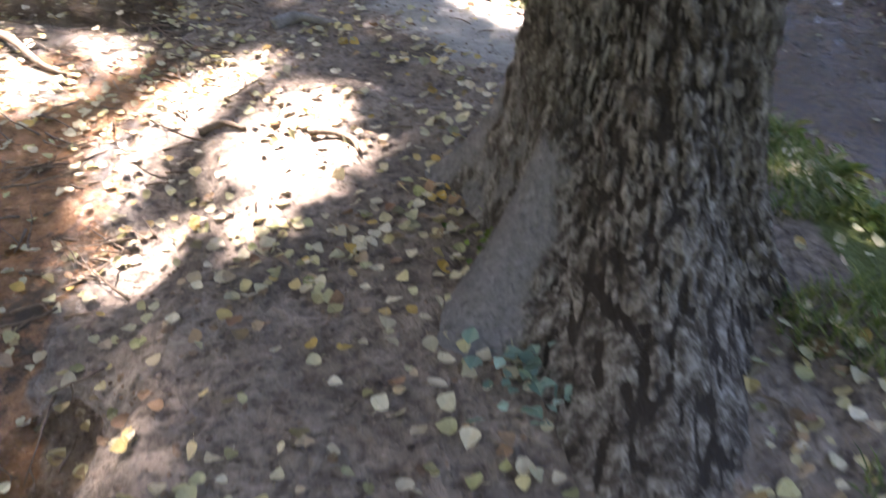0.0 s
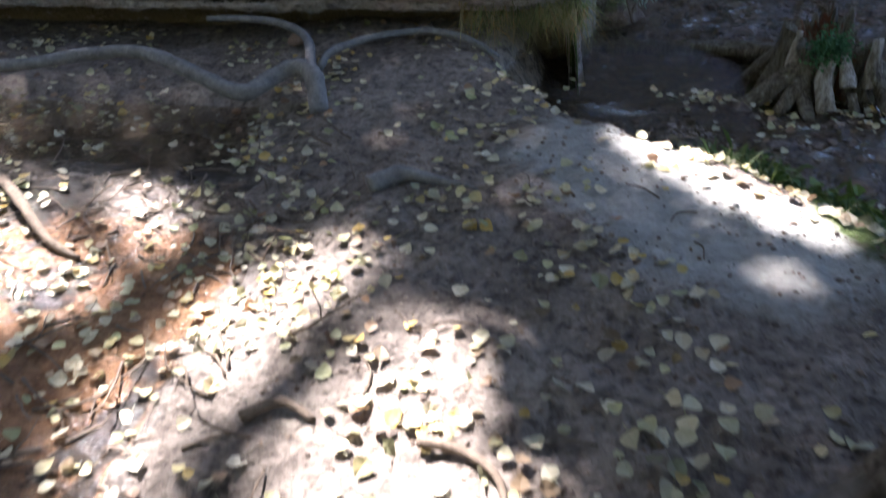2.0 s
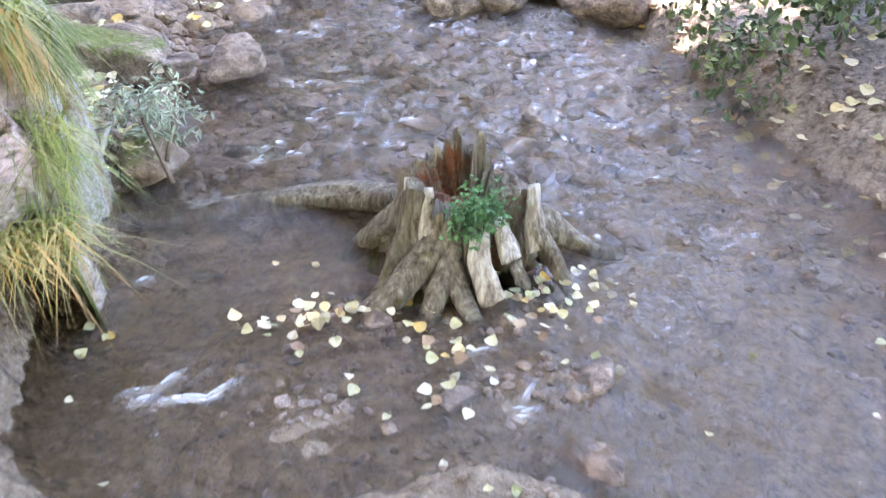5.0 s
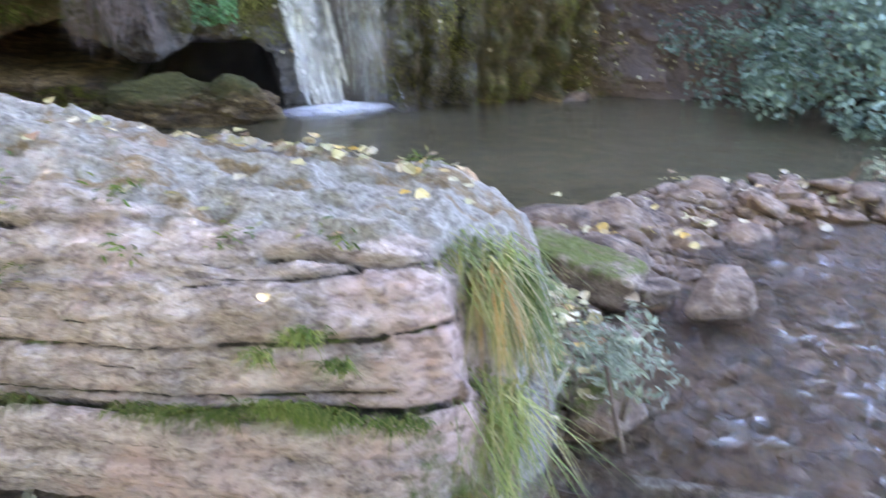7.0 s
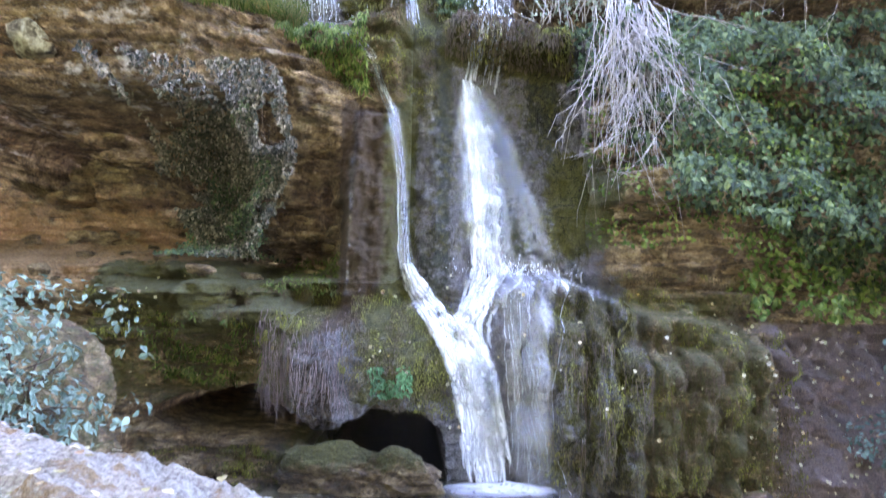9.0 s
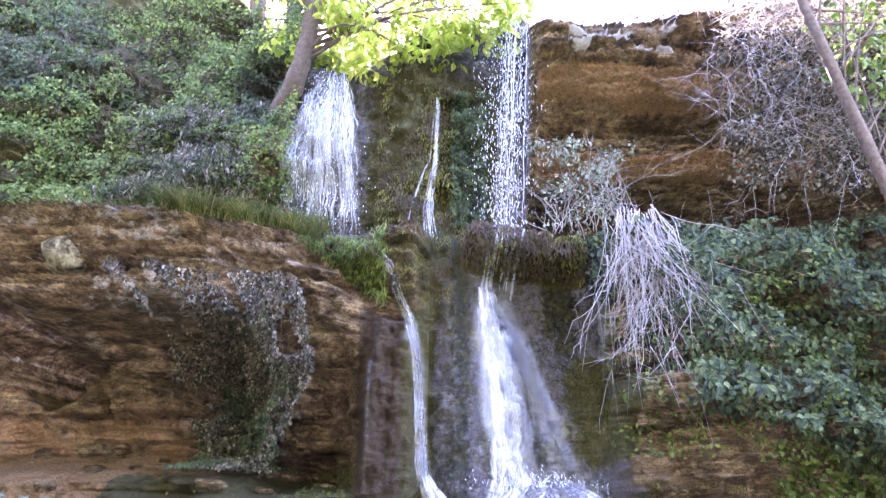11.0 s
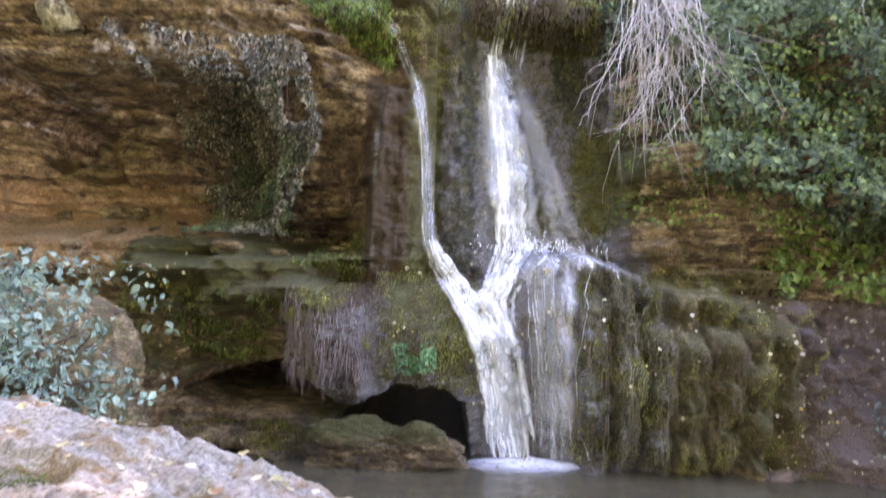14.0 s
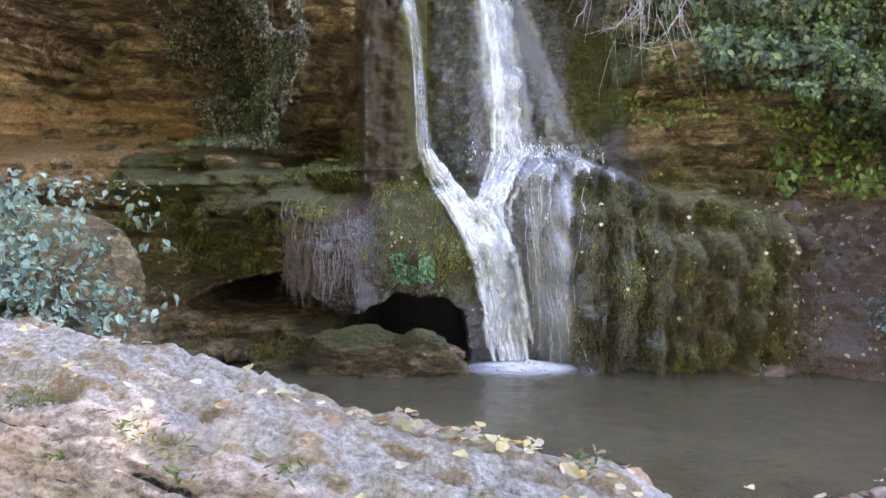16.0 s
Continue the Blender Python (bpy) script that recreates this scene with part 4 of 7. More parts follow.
def droplets(name, places, sizes, material, parent):
    """Stretched six-cornered drops."""
    P = np.array([W(*p) for p in places])
    s = np.array(sizes).reshape(-1, 1)
    off = np.array([[1, 0, 0], [0, 1, 0], [-1, 0, 0], [0, -1, 0], [0, 0, 3.2], [0, 0, -2.0]])
    v = (P[:, None, :] + off[None] * s[:, None, :]).reshape(-1, 3)
    f = np.array([[0, 1, 4], [1, 2, 4], [2, 3, 4], [3, 0, 4], [1, 0, 5], [2, 1, 5], [3, 2, 5], [0, 3, 5]])
    f = (np.arange(len(P))[:, None, None] * 6 + f[None]).reshape(-1, 3)
    me = mesh_of(name, v, f)
    attribute(me, "thick", np.ones(len(v)))
    return tagged(part(name, me, material, parent), kind="stuff")


rng = np.random.default_rng(5)


def fan(n, top, bottom, steps, jitter, proud, bow=0.0, short=0.0):
    """Strands from a top span (u0, u1, z) to a bottom span, hugging the cliff."""
    out = []
    for i in range(n):
        a = rng.random()
        k = np.clip(a + rng.normal(0, 0.06), 0, 1)
        u0, u1 = top[0] + a * (top[1] - top[0]), bottom[0] + k * (bottom[1] - bottom[0])
        z0 = top[2] + rng.normal(0, 0.04)
        z1 = bottom[2] + rng.normal(0, 0.1)
        t0, t1 = (0, 1) if rng.random() < 0.6 else sorted((rng.random() * 0.5, 0.5 + rng.random() * 0.5))
        if short:
            t0 = rng.random() * (1 - short)
            t1 = t0 + short * (0.4 + 0.6 * rng.random())
        tt = np.linspace(t0, t1, steps)
        uu = u0 + (u1 - u0) * tt ** (0.75 + bow) + np.cumsum(rng.normal(0, jitter, steps))
        zz = z0 + (z1 - z0) * tt
        dd = cliff_at(uu, zz) - proud * (0.6 + 0.8 * rng.random())
        if proud > 0.3:
            dd = np.minimum.accumulate(dd)
        out.append(list(zip(uu, dd, zz)))
    return out


fall = thing("waterfall", None, None, "white waterfall running in several strands over tufa", "waterfall")


def band(n, path, steps, spread, proud):
    """Strands along a course of (u, z, half-width)."""
    out = []
    for i in range(n):
        off = rng.normal(0, 0.5)
        t0 = rng.random() * 0.35 if rng.random() < 0.5 else 0.0
        t1 = 1 - (rng.random() * 0.35 if rng.random() < 0.5 else 0.0)
        tt = np.linspace(t0, t1, steps) * (len(path) - 1)
        idx = np.arange(len(path))
        uu = np.interp(tt, idx, [p[0] for p in path]) + off * np.interp(tt, idx, [p[2] for p in path]) + np.cumsum(rng.normal(0, spread, steps))
        zz = np.interp(tt, idx, [p[1] for p in path])
        dd = cliff_at(uu, zz) - proud * (0.5 + rng.random())
        out.append(list(zip(uu, dd, zz)))
    return out


def ribbons(name, paths, w, material, thick=1.0):
    return strips(name, paths, [w * (0.4 + 1.2 * rng.random()) for _ in paths], [thick * (0.5 + 0.5 * rng.random()) for _ in paths], rng, material, fall)


ribbons("upper_left_fall", fan(230, (-1.78, -1.42, 7.45), (-2.28, -1.12, 4.95), 9, 0.010, 0.12, -0.25, 0.3), 0.011, STRAND, 0.95)
ribbons("upper_left_threads", fan(26, (-1.72, -1.42, 7.6), (-2.25, -1.12, 5.0), 16, 0.012, 0.12, -0.2), 0.006, STRAND, 0.8)
ribbons("upper_left_veil", fan(26, (-1.72, -1.42, 7.6), (-2.2, -1.15, 5.1), 16, 0.01, 0.10, -0.2), 0.05, VEIL, 0.45)
droplets("upper_left_spray", [(-1.6 + (0.14 + 0.4 * k_) * rng.normal() * 0.8 - 0.1 * k_, 9.45 + 0.1 * rng.normal(), 7.5 - 2.5 * k_) for k_ in rng.random(900)], rng.uniform(0.003, 0.008, 900), STRAND, fall)
ribbons("upper_left_fall_core", fan(12, (-1.66, -1.46, 7.65), (-1.7, -1.25, 5.6), 14, 0.012, 0.16), 0.02, STRAND, 0.8)
ribbons("upper_right_fall", fan(24, (0.86, 1.16, 8.45), (0.60, 0.98, 5.0), 22, 0.007, 0.35), 0.008, STRAND, 0.75)
droplets("spray_drop", [(0.80 + 0.19 * rng.normal() + 0.06 * (z_ - 6.5), 9.2 + 0.1 * rng.normal(), z_) for z_ in rng.uniform(4.95, 8.3, 2200)], rng.uniform(0.003, 0.010, 2200), STRAND, fall)
ribbons("shelf_trickle", fan(16, (0.55, 1.0, 5.0), (0.45, 0.85, 4.3), 8, 0.006, 0.12), 0.018, VEIL)
ribbons("centre_trickle", band(14, [(-0.1, 7.1, 0.03), (-0.12, 6.2, 0.05), (-0.2, 5.4, 0.15), (-0.15, 4.9, 0.2)], 10, 0.006, 0.05), 0.012, VEIL)
RUN = [(-1.25, 4.9, 0.15), (-1.0, 4.68, 0.10), (-0.62, 4.28, 0.07), (-0.38, 3.8, 0.035), (-0.27, 3.2, 0.025), (-0.22, 2.5, 0.03), (-0.19, 2.05, 0.06), (-0.05, 1.75, 0.11), (0.15, 1.5, 0.15), (0.32, 1.2, 0.14), (0.48, 0.8, 0.13), (0.62, 0.3, 0.13)]
ribbons("side_run", band(9, RUN, 44, 0.006, 0.08), 0.009, STRAND, 0.6)
ribbons("side_film", band(8, RUN, 40, 0.006, 0.06), 0.03, VEIL, 0.3)
ribbons("side_join", band(30, RUN[6:], 20, 0.010, 0.09), 0.026, CASCADE, 1.0)
ribbons("middle_fall", band(70, [(0.52, 4.25, 0.07), (0.6, 3.7, 0.11), (0.66, 3.1, 0.11), (0.70, 2.5, 0.10), (0.74, 2.05, 0.14)], 24, 0.007, 0.12), 0.036, CASCADE)
ribbons("middle_spray", band(50, [(0.58, 4.3, 0.06), (0.86, 3.5, 0.3), (1.06, 2.7, 0.46), (1.16, 2.05, 0.58)], 18, 0.02, 0.16), 0.026, VEIL, 0.3)
droplets("ledge_splash", [(0.9 + 0.3 * rng.normal(), 8.6 - 0.1 * abs(rng.normal()), 1.95 + 0.07 * abs(rng.normal())) for _ in range(260)], rng.uniform(0.002, 0.006, 260), STRAND, fall)
ribbons("ledge_fan", fan(60, (0.55, 1.75, 2.12), (0.45, 1.9, 1.75), 8, 0.012, 0.08), 0.03, VEIL, 0.7)
ribbons("cascade_turn", band(60, [(0.85, 2.1, 0.22), (0.75, 1.9, 0.18), (0.58, 1.65, 0.12), (0.45, 1.42, 0.12), (0.5, 1.1, 0.14)], 16, 0.012, 0.08), 0.026, CASCADE, 1.0)
ribbons("lower_fall", band(80, [(0.22, 1.5, 0.2), (0.42, 1.2, 0.2), (0.56, 0.8, 0.18), (0.66, 0.3, 0.18), (0.72, -0.22, 0.21)], 22, 0.012, 0.09), 0.028, CASCADE, 1.0)
ribbons("lower_sheet", band(26, [(0.3, 1.5, 0.12), (0.44, 1.2, 0.13), (0.56, 0.8, 0.12), (0.66, 0.3, 0.13), (0.72, -0.22, 0.16)], 20, 0.004, 0.07), 0.08, VEIL, 0.6)
ribbons("middle_sheet", band(22, [(0.52, 4.25, 0.06), (0.6, 3.7, 0.10), (0.66, 3.1, 0.12), (0.70, 2.5, 0.12), (0.74, 2.05, 0.14)], 20, 0.004, 0.1), 0.09, VEIL, 0.9)
ribbons("lower_side_fall", band(13, [(1.05, 1.85, 0.3), (1.05, 1.3, 0.22), (1.08, 0.8, 0.15), (1.12, 0.3, 0.12), (1.16, -0.22, 0.2)], 20, 0.010, 0.08), 0.012, STRAND, 0.7)
ribbons("lower_side_veil", band(16, [(1.1, 1.85, 0.35), (1.08, 1.3, 0.26), (1.1, 0.8, 0.2), (1.14, -0.2, 0.2)], 16, 0.008, 0.07), 0.05, VEIL, 0.4)
ribbons("dripping_thread", band(3, [(-0.75, 3.7, 0.05), (-0.76, 2.9, 0.03), (-0.78, 1.7, 0.03)], 10, 0.002, 0.2) + fan(26, (1.2, 2.4, 1.3), (1.2, 2.4, -0.2), 6, 0.003, 0.08) + fan(10, (-1.6, -0.8, 0.9), (-1.6, -0.8, -0.2), 6, 0.002, 0.12), 0.004, VEIL, 0.4)
# foam where it meets the pool
a_, r_ = np.meshgrid(np.linspace(0, 2 * math.pi, 40, endpoint=False), np.linspace(0.02, 1, 12))
FU, FD = 0.82 + 0.68 * r_ * np.cos(a_), 7.84 + 0.36 * r_ * np.sin(a_)
X, Y, Z = W(FU, FD, POOL_LEVEL + 0.012 + 0.07 * (1 - r_) * (0.5 + fbm(FU * 9, FD * 9)) * 1.5)
me = grid_mesh("foam", X, Y, Z, wrap=True)
attribute(me, "thick", np.clip(1.7 * (1 - r_) ** 0.9 * (0.55 + 0.9 * vnoise(FU * 7, FD * 12, 4.0)), 0, 1))
part("foam", me, FOAM, fall)

# ---- the poplar beside the path ----
def trunk_mesh(name, cx, cy, base_r, top_z, lean, roots, seed):
    th = np.linspace(0, 2 * math.pi, 420, endpoint=False)
    zz = np.concatenate([np.linspace(-0.25, 1.6, 330), np.linspace(1.62, top_z, 90)])
    T, Zt = np.meshgrid(th, zz)
    r = base_r * (1 - 0.045 * np.clip(Zt, 0, 9)) + 0.16 * np.exp(-np.clip(Zt, -0.3, 9) / 0.28)
    smooth_ = np.zeros_like(T)
    for ang, reach, wide, high in roots:
        dth = np.angle(np.exp(1j * (T - radians(ang))))
        lobe = np.exp(-(dth / wide) ** 2)
        r = r + reach * lobe * np.exp(-np.clip(Zt + 0.05, 0, 9) / high)
        if ang in (228, 160, 128):
            smooth_ = np.maximum(smooth_, lobe * step(high * 2.4, high * 0.8, Zt))
    cu, cv = np.cos(T) * 3.0, np.sin(T) * 3.0
    worn = np.exp(-(np.angle(np.exp(1j * (T - radians(196)))) / 0.62) ** 4)
    smooth_ = np.maximum(smooth_, worn * np.clip(0.12 + 0.36 * step(1.1, 0.2, Zt) + 0.8 * fbm(cu * 2.5, cv * 2.5, Zt * 4, 3), 0, 0.6))
    warp = fbm(cu * 1.2, cv * 1.2, Zt * 2.2, 3) * 1.2
    rid = 1 - np.abs(2 * vnoise(cu * 14 + warp, cv * 14 + warp, Zt * 11 + warp) - 1)
    rid2 = 1 - np.abs(2 * vnoise(cu * 22 + warp, cv * 22, Zt * 20 + 2 * warp) - 1)
    barky = 1 - 0.85 * smooth_
    r = r - barky * (0.022 * step(0.45, 0.95, rid) + 0.014 * step(0.5, 1.0, rid2)) + 0.014 * fbm(cu * 9, cv * 9, Zt * 14, 3) * (0.6 + barky)
    X_ = cx + lean[0] * np.clip(Zt, 0, 99) + r * np.cos(T)
    Y_ = cy + lean[1] * np.clip(Zt, 0, 99) + r * np.sin(T)
    me_ = grid_mesh(name, X_, Y_, Zt, wrap=True)
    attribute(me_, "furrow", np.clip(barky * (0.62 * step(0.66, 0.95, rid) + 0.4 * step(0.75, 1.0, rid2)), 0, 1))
    attribute(me_, "smooth", np.clip(smooth_ * 0.9, 0, 1))
    attribute(me_, "moss", 0.56 * step(0.48, 0.7, fbm(cu, cv, Zt * 2) + 0.5) * step(0.1, 0.5, np.cos(T + 0.9)))
    return me_


tree = thing("poplar_tree", None, None, "old poplar with deeply furrowed grey bark and flared roots", "tree")
tree.location = (0, 0, 0)
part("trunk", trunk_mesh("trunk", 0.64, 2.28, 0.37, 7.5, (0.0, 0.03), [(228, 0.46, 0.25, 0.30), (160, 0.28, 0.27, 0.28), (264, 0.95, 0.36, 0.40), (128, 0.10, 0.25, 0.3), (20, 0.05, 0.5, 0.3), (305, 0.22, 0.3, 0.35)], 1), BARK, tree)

# ---- the stump in the stream ----
SX, SY = 1.38, 6.16


def stump_shell():
    """Ragged hollow shell with deep grooves, flaring to the roots."""
    th = np.linspace(0, 2 * math.pi, 260, endpoint=False)
    tt = np.linspace(0, 1, 120)
    T, H = np.meshgrid(th, tt)
    deg = np.degrees(T)
    c, s_ = np.cos(T), np.sin(T)
    rim = np.interp(deg, [0, 30, 60, 85, 110, 140, 165, 190, 215, 240, 262, 285, 300, 318, 335, 360], [-0.12, -0.08, -0.03, 0.03, -0.04, -0.01, -0.04, -0.02, -0.04, -0.07, -0.08, -0.10, -0.12, -0.03, -0.10, -0.12])
    rim = rim + 0.12 * fbm(c * 4, s_ * 4, 1.0, 3) + 0.10 * (vnoise(c * 11, s_ * 11, 1.0) - 0.5) + 0.06 * (vnoise(c * 23, s_ * 23, 4.0) - 0.5)
    Zs = -0.56 + H * (rim + 0.56)
    low = np.exp(-np.clip(Zs + 0.44, 0, 9) / 0.11)
    r = 0.235 + 0.05 * c * c + 0.09 * fbm(c * 1.8, s_ * 1.8, Zs * 1.5) + 0.05 * low - 0.03 * step(-0.35, 0.0, Zs)
    for ang, reach, wide, high in ((196, 0.20, 0.30, 0.20), (228, 0.10, 0.18, 0.16), (262, 0.12, 0.20, 0.24), (322, 0.10, 0.22, 0.2), (10, 0.12, 0.3, 0.18), (95, 0.15, 0.4, 0.15), (150, 0.12, 0.25, 0.2)):
        dth = np.angle(np.exp(1j * (T - radians(ang))))
        r = r + reach * np.exp(-(dth / wide) ** 2) * np.exp(-np.clip(Zs + 0.42, 0, 9) / high)
    hole = np.exp(-(np.angle(np.exp(1j * (T - radians(292)))) / 0.26) ** 4) * step(-0.17, -0.23, Zs + 0.05 * fbm(c * 6, s_ * 6, 2.0))
    side = np.exp(-(np.angle(np.exp(1j * (T - radians(205)))) / 0.15) ** 4) * step(-0.08, -0.16, Zs) * step(-0.42, -0.3, Zs)
    slotr = np.exp(-(np.angle(np.exp(1j * (T - radians(330)))) / 0.10) ** 4) * step(-0.02, -0.08, Zs)
    grain = 1 - np.abs(2 * vnoise(c * 7 + 0.6 * Zs, s_ * 7, Zs * 1.3 + 3) - 1)
    fine = 1 - np.abs(2 * vnoise(c * 19, s_ * 19, Zs * 2.4) - 1)
    bite = step(0.6, 0.72, vnoise(c * 3.5, s_ * 3.5, Zs * 6))
    r = r - 0.15 * hole - 0.07 * side - 0.07 * slotr - 0.055 * step(0.55, 0.98, grain) - 0.016 * fine - 0.035 * bite + 0.01 * fbm(c * 30, s_ * 30, Zs * 9, 2)
    inner = np.linspace(1, 0.02, 34)[:, None]
    Ti = np.broadcast_to(th, (34, len(th)))
    ri = r[-1][None] * inner
    bowl = -0.13 + 0.12 * fbm(ri * np.cos(Ti) * 12, ri * np.sin(Ti) * 12, 2.0) + 0.05 * fbm(ri * np.cos(Ti) * 34, ri * np.sin(Ti) * 34, 3.0, 2)
    Zi = Zs[-1][None] + (bowl - Zs[-1][None]) * step(0.92, 0.62, inner) - 0.02 * step(1.0, 0.93, inner)
    R_, Z_, T_ = np.vstack([r, ri]), np.vstack([Zs, Zi]), np.vstack([T, Ti])
    me_ = grid_mesh("shell", SX + R_ * np.cos(T_), SY + R_ * np.sin(T_), Z_, wrap=True)
    red = np.clip(0.95 * hole + 0.8 * slotr + 0.5 * side + 0.55 * bump(deg, 330, 22) * step(-0.3, -0.1, Zs) + 0.25 * bite, 0, 0.95)
    attribute(me_, "rot", np.vstack([red, 0.34 + 0.22 * np.sin(Ti - 0.4) - 0.2 * step(0.8, 1.0, inner)]))
    attribute(me_, "moss", np.vstack([0.5 * step(-0.15, -0.42, Zs), 0 * ri]))
    return me_


def grooved(name, pts, r0, r1, seed, flat=0.8, moss=0.3, rot=0.0, sides=18, n=8):
    """A tapering piece of weathered wood with grooves along its grain."""
    p = spline(pts, n)
    k = len(p)
    vs_ = []
    side = None
    for i, c in enumerate(p):
        way = (p[min(i + 1, k - 1)] - p[max(i - 1, 0)]).normalized()
        side = way.cross(Vector((0, 0, 1))) if side is None else side
        side = (side - way * side.dot(way)).normalized()
        up = way.cross(side)
        a = np.linspace(0, 2 * math.pi, sides, endpoint=False)
        rad = (r0 + (r1 - r0) * i / (k - 1)) * (1 + 0.5 * (vnoise(np.cos(a) * 3 + seed, np.sin(a) * 3, i * 0.12) - 0.5) + 0.35 * (vnoise(np.cos(a) * 7 + seed, np.sin(a) * 7, i * 0.2) - 0.5))
        for aa, rr_ in zip(a, rad):
            vs_.append(c + side * (math.cos(aa) * rr_) + up * (math.sin(aa) * rr_ * flat))
    fs_ = [(i * sides + j, i * sides + (j + 1) % sides, (i + 1) * sides + (j + 1) % sides, (i + 1) * sides + j) for i in range(k - 1) for j in range(sides)]
    fs_ += [tuple(range(sides))[::-1], tuple(range((k - 1) * sides, k * sides))]
    me_ = mesh_of(name, vs_, fs_)
    attribute(me_, "rot", np.full(len(vs_), rot))
    attribute(me_, "moss", np.full(len(vs_), moss))
    return me_


stump_thing = thing("tree_stump", None, None, "rotten weathered tree stump with splayed roots in the stream", "stump")
part("shell", stump_shell(), DEADWOOD, stump_thing, "grey grooved hollow shell with red-brown rot")
for seed, flat, pts, r0, r1 in (
        (1, 0.9, [(1.24, 6.05, -0.16), (1.12, 6.0, -0.27), (0.98, 5.98, -0.36), (0.84, 5.97, -0.47)], 0.075, 0.045),
        (2, 0.8, [(1.24, 5.99, -0.2), (1.16, 5.92, -0.3), (1.08, 5.84, -0.42), (1.05, 5.8, -0.5)], 0.05, 0.035),
        (3, 0.6, [(1.22, 5.95, -0.24), (1.21, 5.86, -0.33), (1.24, 5.74, -0.41), (1.27, 5.62, -0.47)], 0.045, 0.03),
        (4, 0.7, [(1.57, 5.98, -0.16), (1.63, 5.9, -0.28), (1.68, 5.84, -0.4), (1.72, 5.8, -0.5)], 0.045, 0.03),
        (5, 0.8, [(1.6, 6.12, -0.2), (1.75, 6.1, -0.3), (1.9, 6.07, -0.4), (2.1, 6.05, -0.5)], 0.085, 0.045),
        (6, 0.8, [(1.22, 6.25, -0.12), (1.12, 6.34, -0.28), (1.04, 6.42, -0.4), (0.98, 6.46, -0.5)], 0.08, 0.05),
        (7, 0.7, [(1.48, 5.93, -0.3), (1.5, 5.86, -0.38), (1.53, 5.8, -0.45), (1.55, 5.76, -0.5)], 0.03, 0.02)):
    part("root", grooved("root", pts, r0, r1, seed, flat, 0.36 if seed in (1, 2, 3) else 0.15), DEADWOOD, stump_thing)
PALEWOOD = surface("bleached_wood", [(0.34, (0.07, 0.052, 0.04)), (0.45, (0.22, 0.18, 0.14)), (0.57, (0.44, 0.39, 0.33)), (0.7, (0.66, 0.61, 0.53))], 22, (1, 1, 0.16), 0.85, 70, 0.01, layers=(("rot", (0.16, 0.045, 0.015), (0.62, 0.2, 0.05), 9.0), ("moss", (0.05, 0.06, 0.015), (0.16, 0.16, 0.05), 9.0)))
for seed, pts, r0, r1, red in (
        (11, [(1.31, 5.93, -0.08), (1.30, 5.885, -0.17), (1.30, 5.85, -0.26), (1.33, 5.80, -0.36)], 0.034, 0.05, 0.0),
        (12, [(1.40, 5.96, -0.09), (1.42, 5.91, -0.17), (1.43, 5.87, -0.24)], 0.03, 0.055, 0.12),
        (13, [(1.56, 5.98, -0.0), (1.565, 5.96, -0.12), (1.58, 5.93, -0.26)], 0.028, 0.05, 0.35),
        (14, [(1.18, 6.1, 0.0), (1.17, 6.06, -0.12), (1.18, 6.02, -0.26)], 0.015, 0.05, 0.0),
        (15, [(1.14, 6.2, 0.0), (1.13, 6.16, -0.14), (1.11, 6.12, -0.3)], 0.012, 0.05, 0.0),
        (16, [(1.52, 6.34, 0.07), (1.51, 6.31, -0.05), (1.5, 6.3, -0.2)], 0.01, 0.05, 0.2),
        (17, [(1.33, 6.36, 0.03), (1.33, 6.35, -0.06), (1.34, 6.36, -0.2)], 0.01, 0.045, 0.3)):
    part("splinter", grooved("splinter", pts, r0, r1, seed, 0.5, 0.0, red, 14, 7), PALEWOOD if seed != 16 else DEADWOOD, stump_thing, "bleached standing splinter")

# ---- crowns and foliage ----
def clumps(centres, radii, per, rng_, flat=0.8):
    """Leaf places gathered in uneven clumps, and the way that they face."""
    P, N = [], []
    for c, r in zip(centres, radii):
        k = max(3, int(per * r * r))
        v = rng_.normal(0, 1, (k, 3))
        v /= np.linalg.norm(v, axis=1, keepdims=True)
        q = v * (r * (0.55 + 0.5 * rng_.random((k, 1)) ** 0.6))
        q[:, 2] *= flat
        P.append(np.asarray(c) + q)
        N.append(v + np.array([0, 0, 0.6]))
    return np.vstack(P), np.vstack(N)


def cliff_leaves(name, n, u0, u1, zlo, zhi, size, material, label, category, seed, relief_=0.3, holes=0.35, shape="oval", droop=0.5, proud=0.05, freq=1.7, mask=None):
    """A mat of leaves that hangs on the cliff in humps, with gaps."""
    g = np.random.default_rng(seed)
    u, z = g.uniform(u0, u1, n * 3), g.uniform(zlo, zhi, n * 3)
    edge = np.minimum.reduce([u - u0, u1 - u, z - zlo, zhi - z])
    dens = vnoise(u * freq + seed, z * freq, 1.0) * 0.6 + vnoise(u * freq * 3, z * freq * 3, 2.0) * 0.4
    ok = (dens > holes) & (edge + 0.9 * (vnoise(u * 1.3, z * 1.3, seed + 0.5) - 0.35) > 0)
    if mask is not None:
        ok &= mask(u, z)
    u, z = u[ok][:n], z[ok][:n]
    hump = relief_ * (vnoise(u * freq, z * freq, 5.0 + seed) + 0.5 * vnoise(u * freq * 2.7, z * freq * 2.7, 7.0))
    d = cliff_at(u, z) - proud - hump * g.random(len(u)) ** 0.35
    P = np.stack(W(u, d, z), -1)
    N = np.tile([-FX, -FY, 0.55], (len(u), 1))
    me_ = leaves_mesh(name, P, N, g.uniform(*size, len(u)), g, shape, droop)
    return thing(name, me_, material, label, category, kind="stuff")


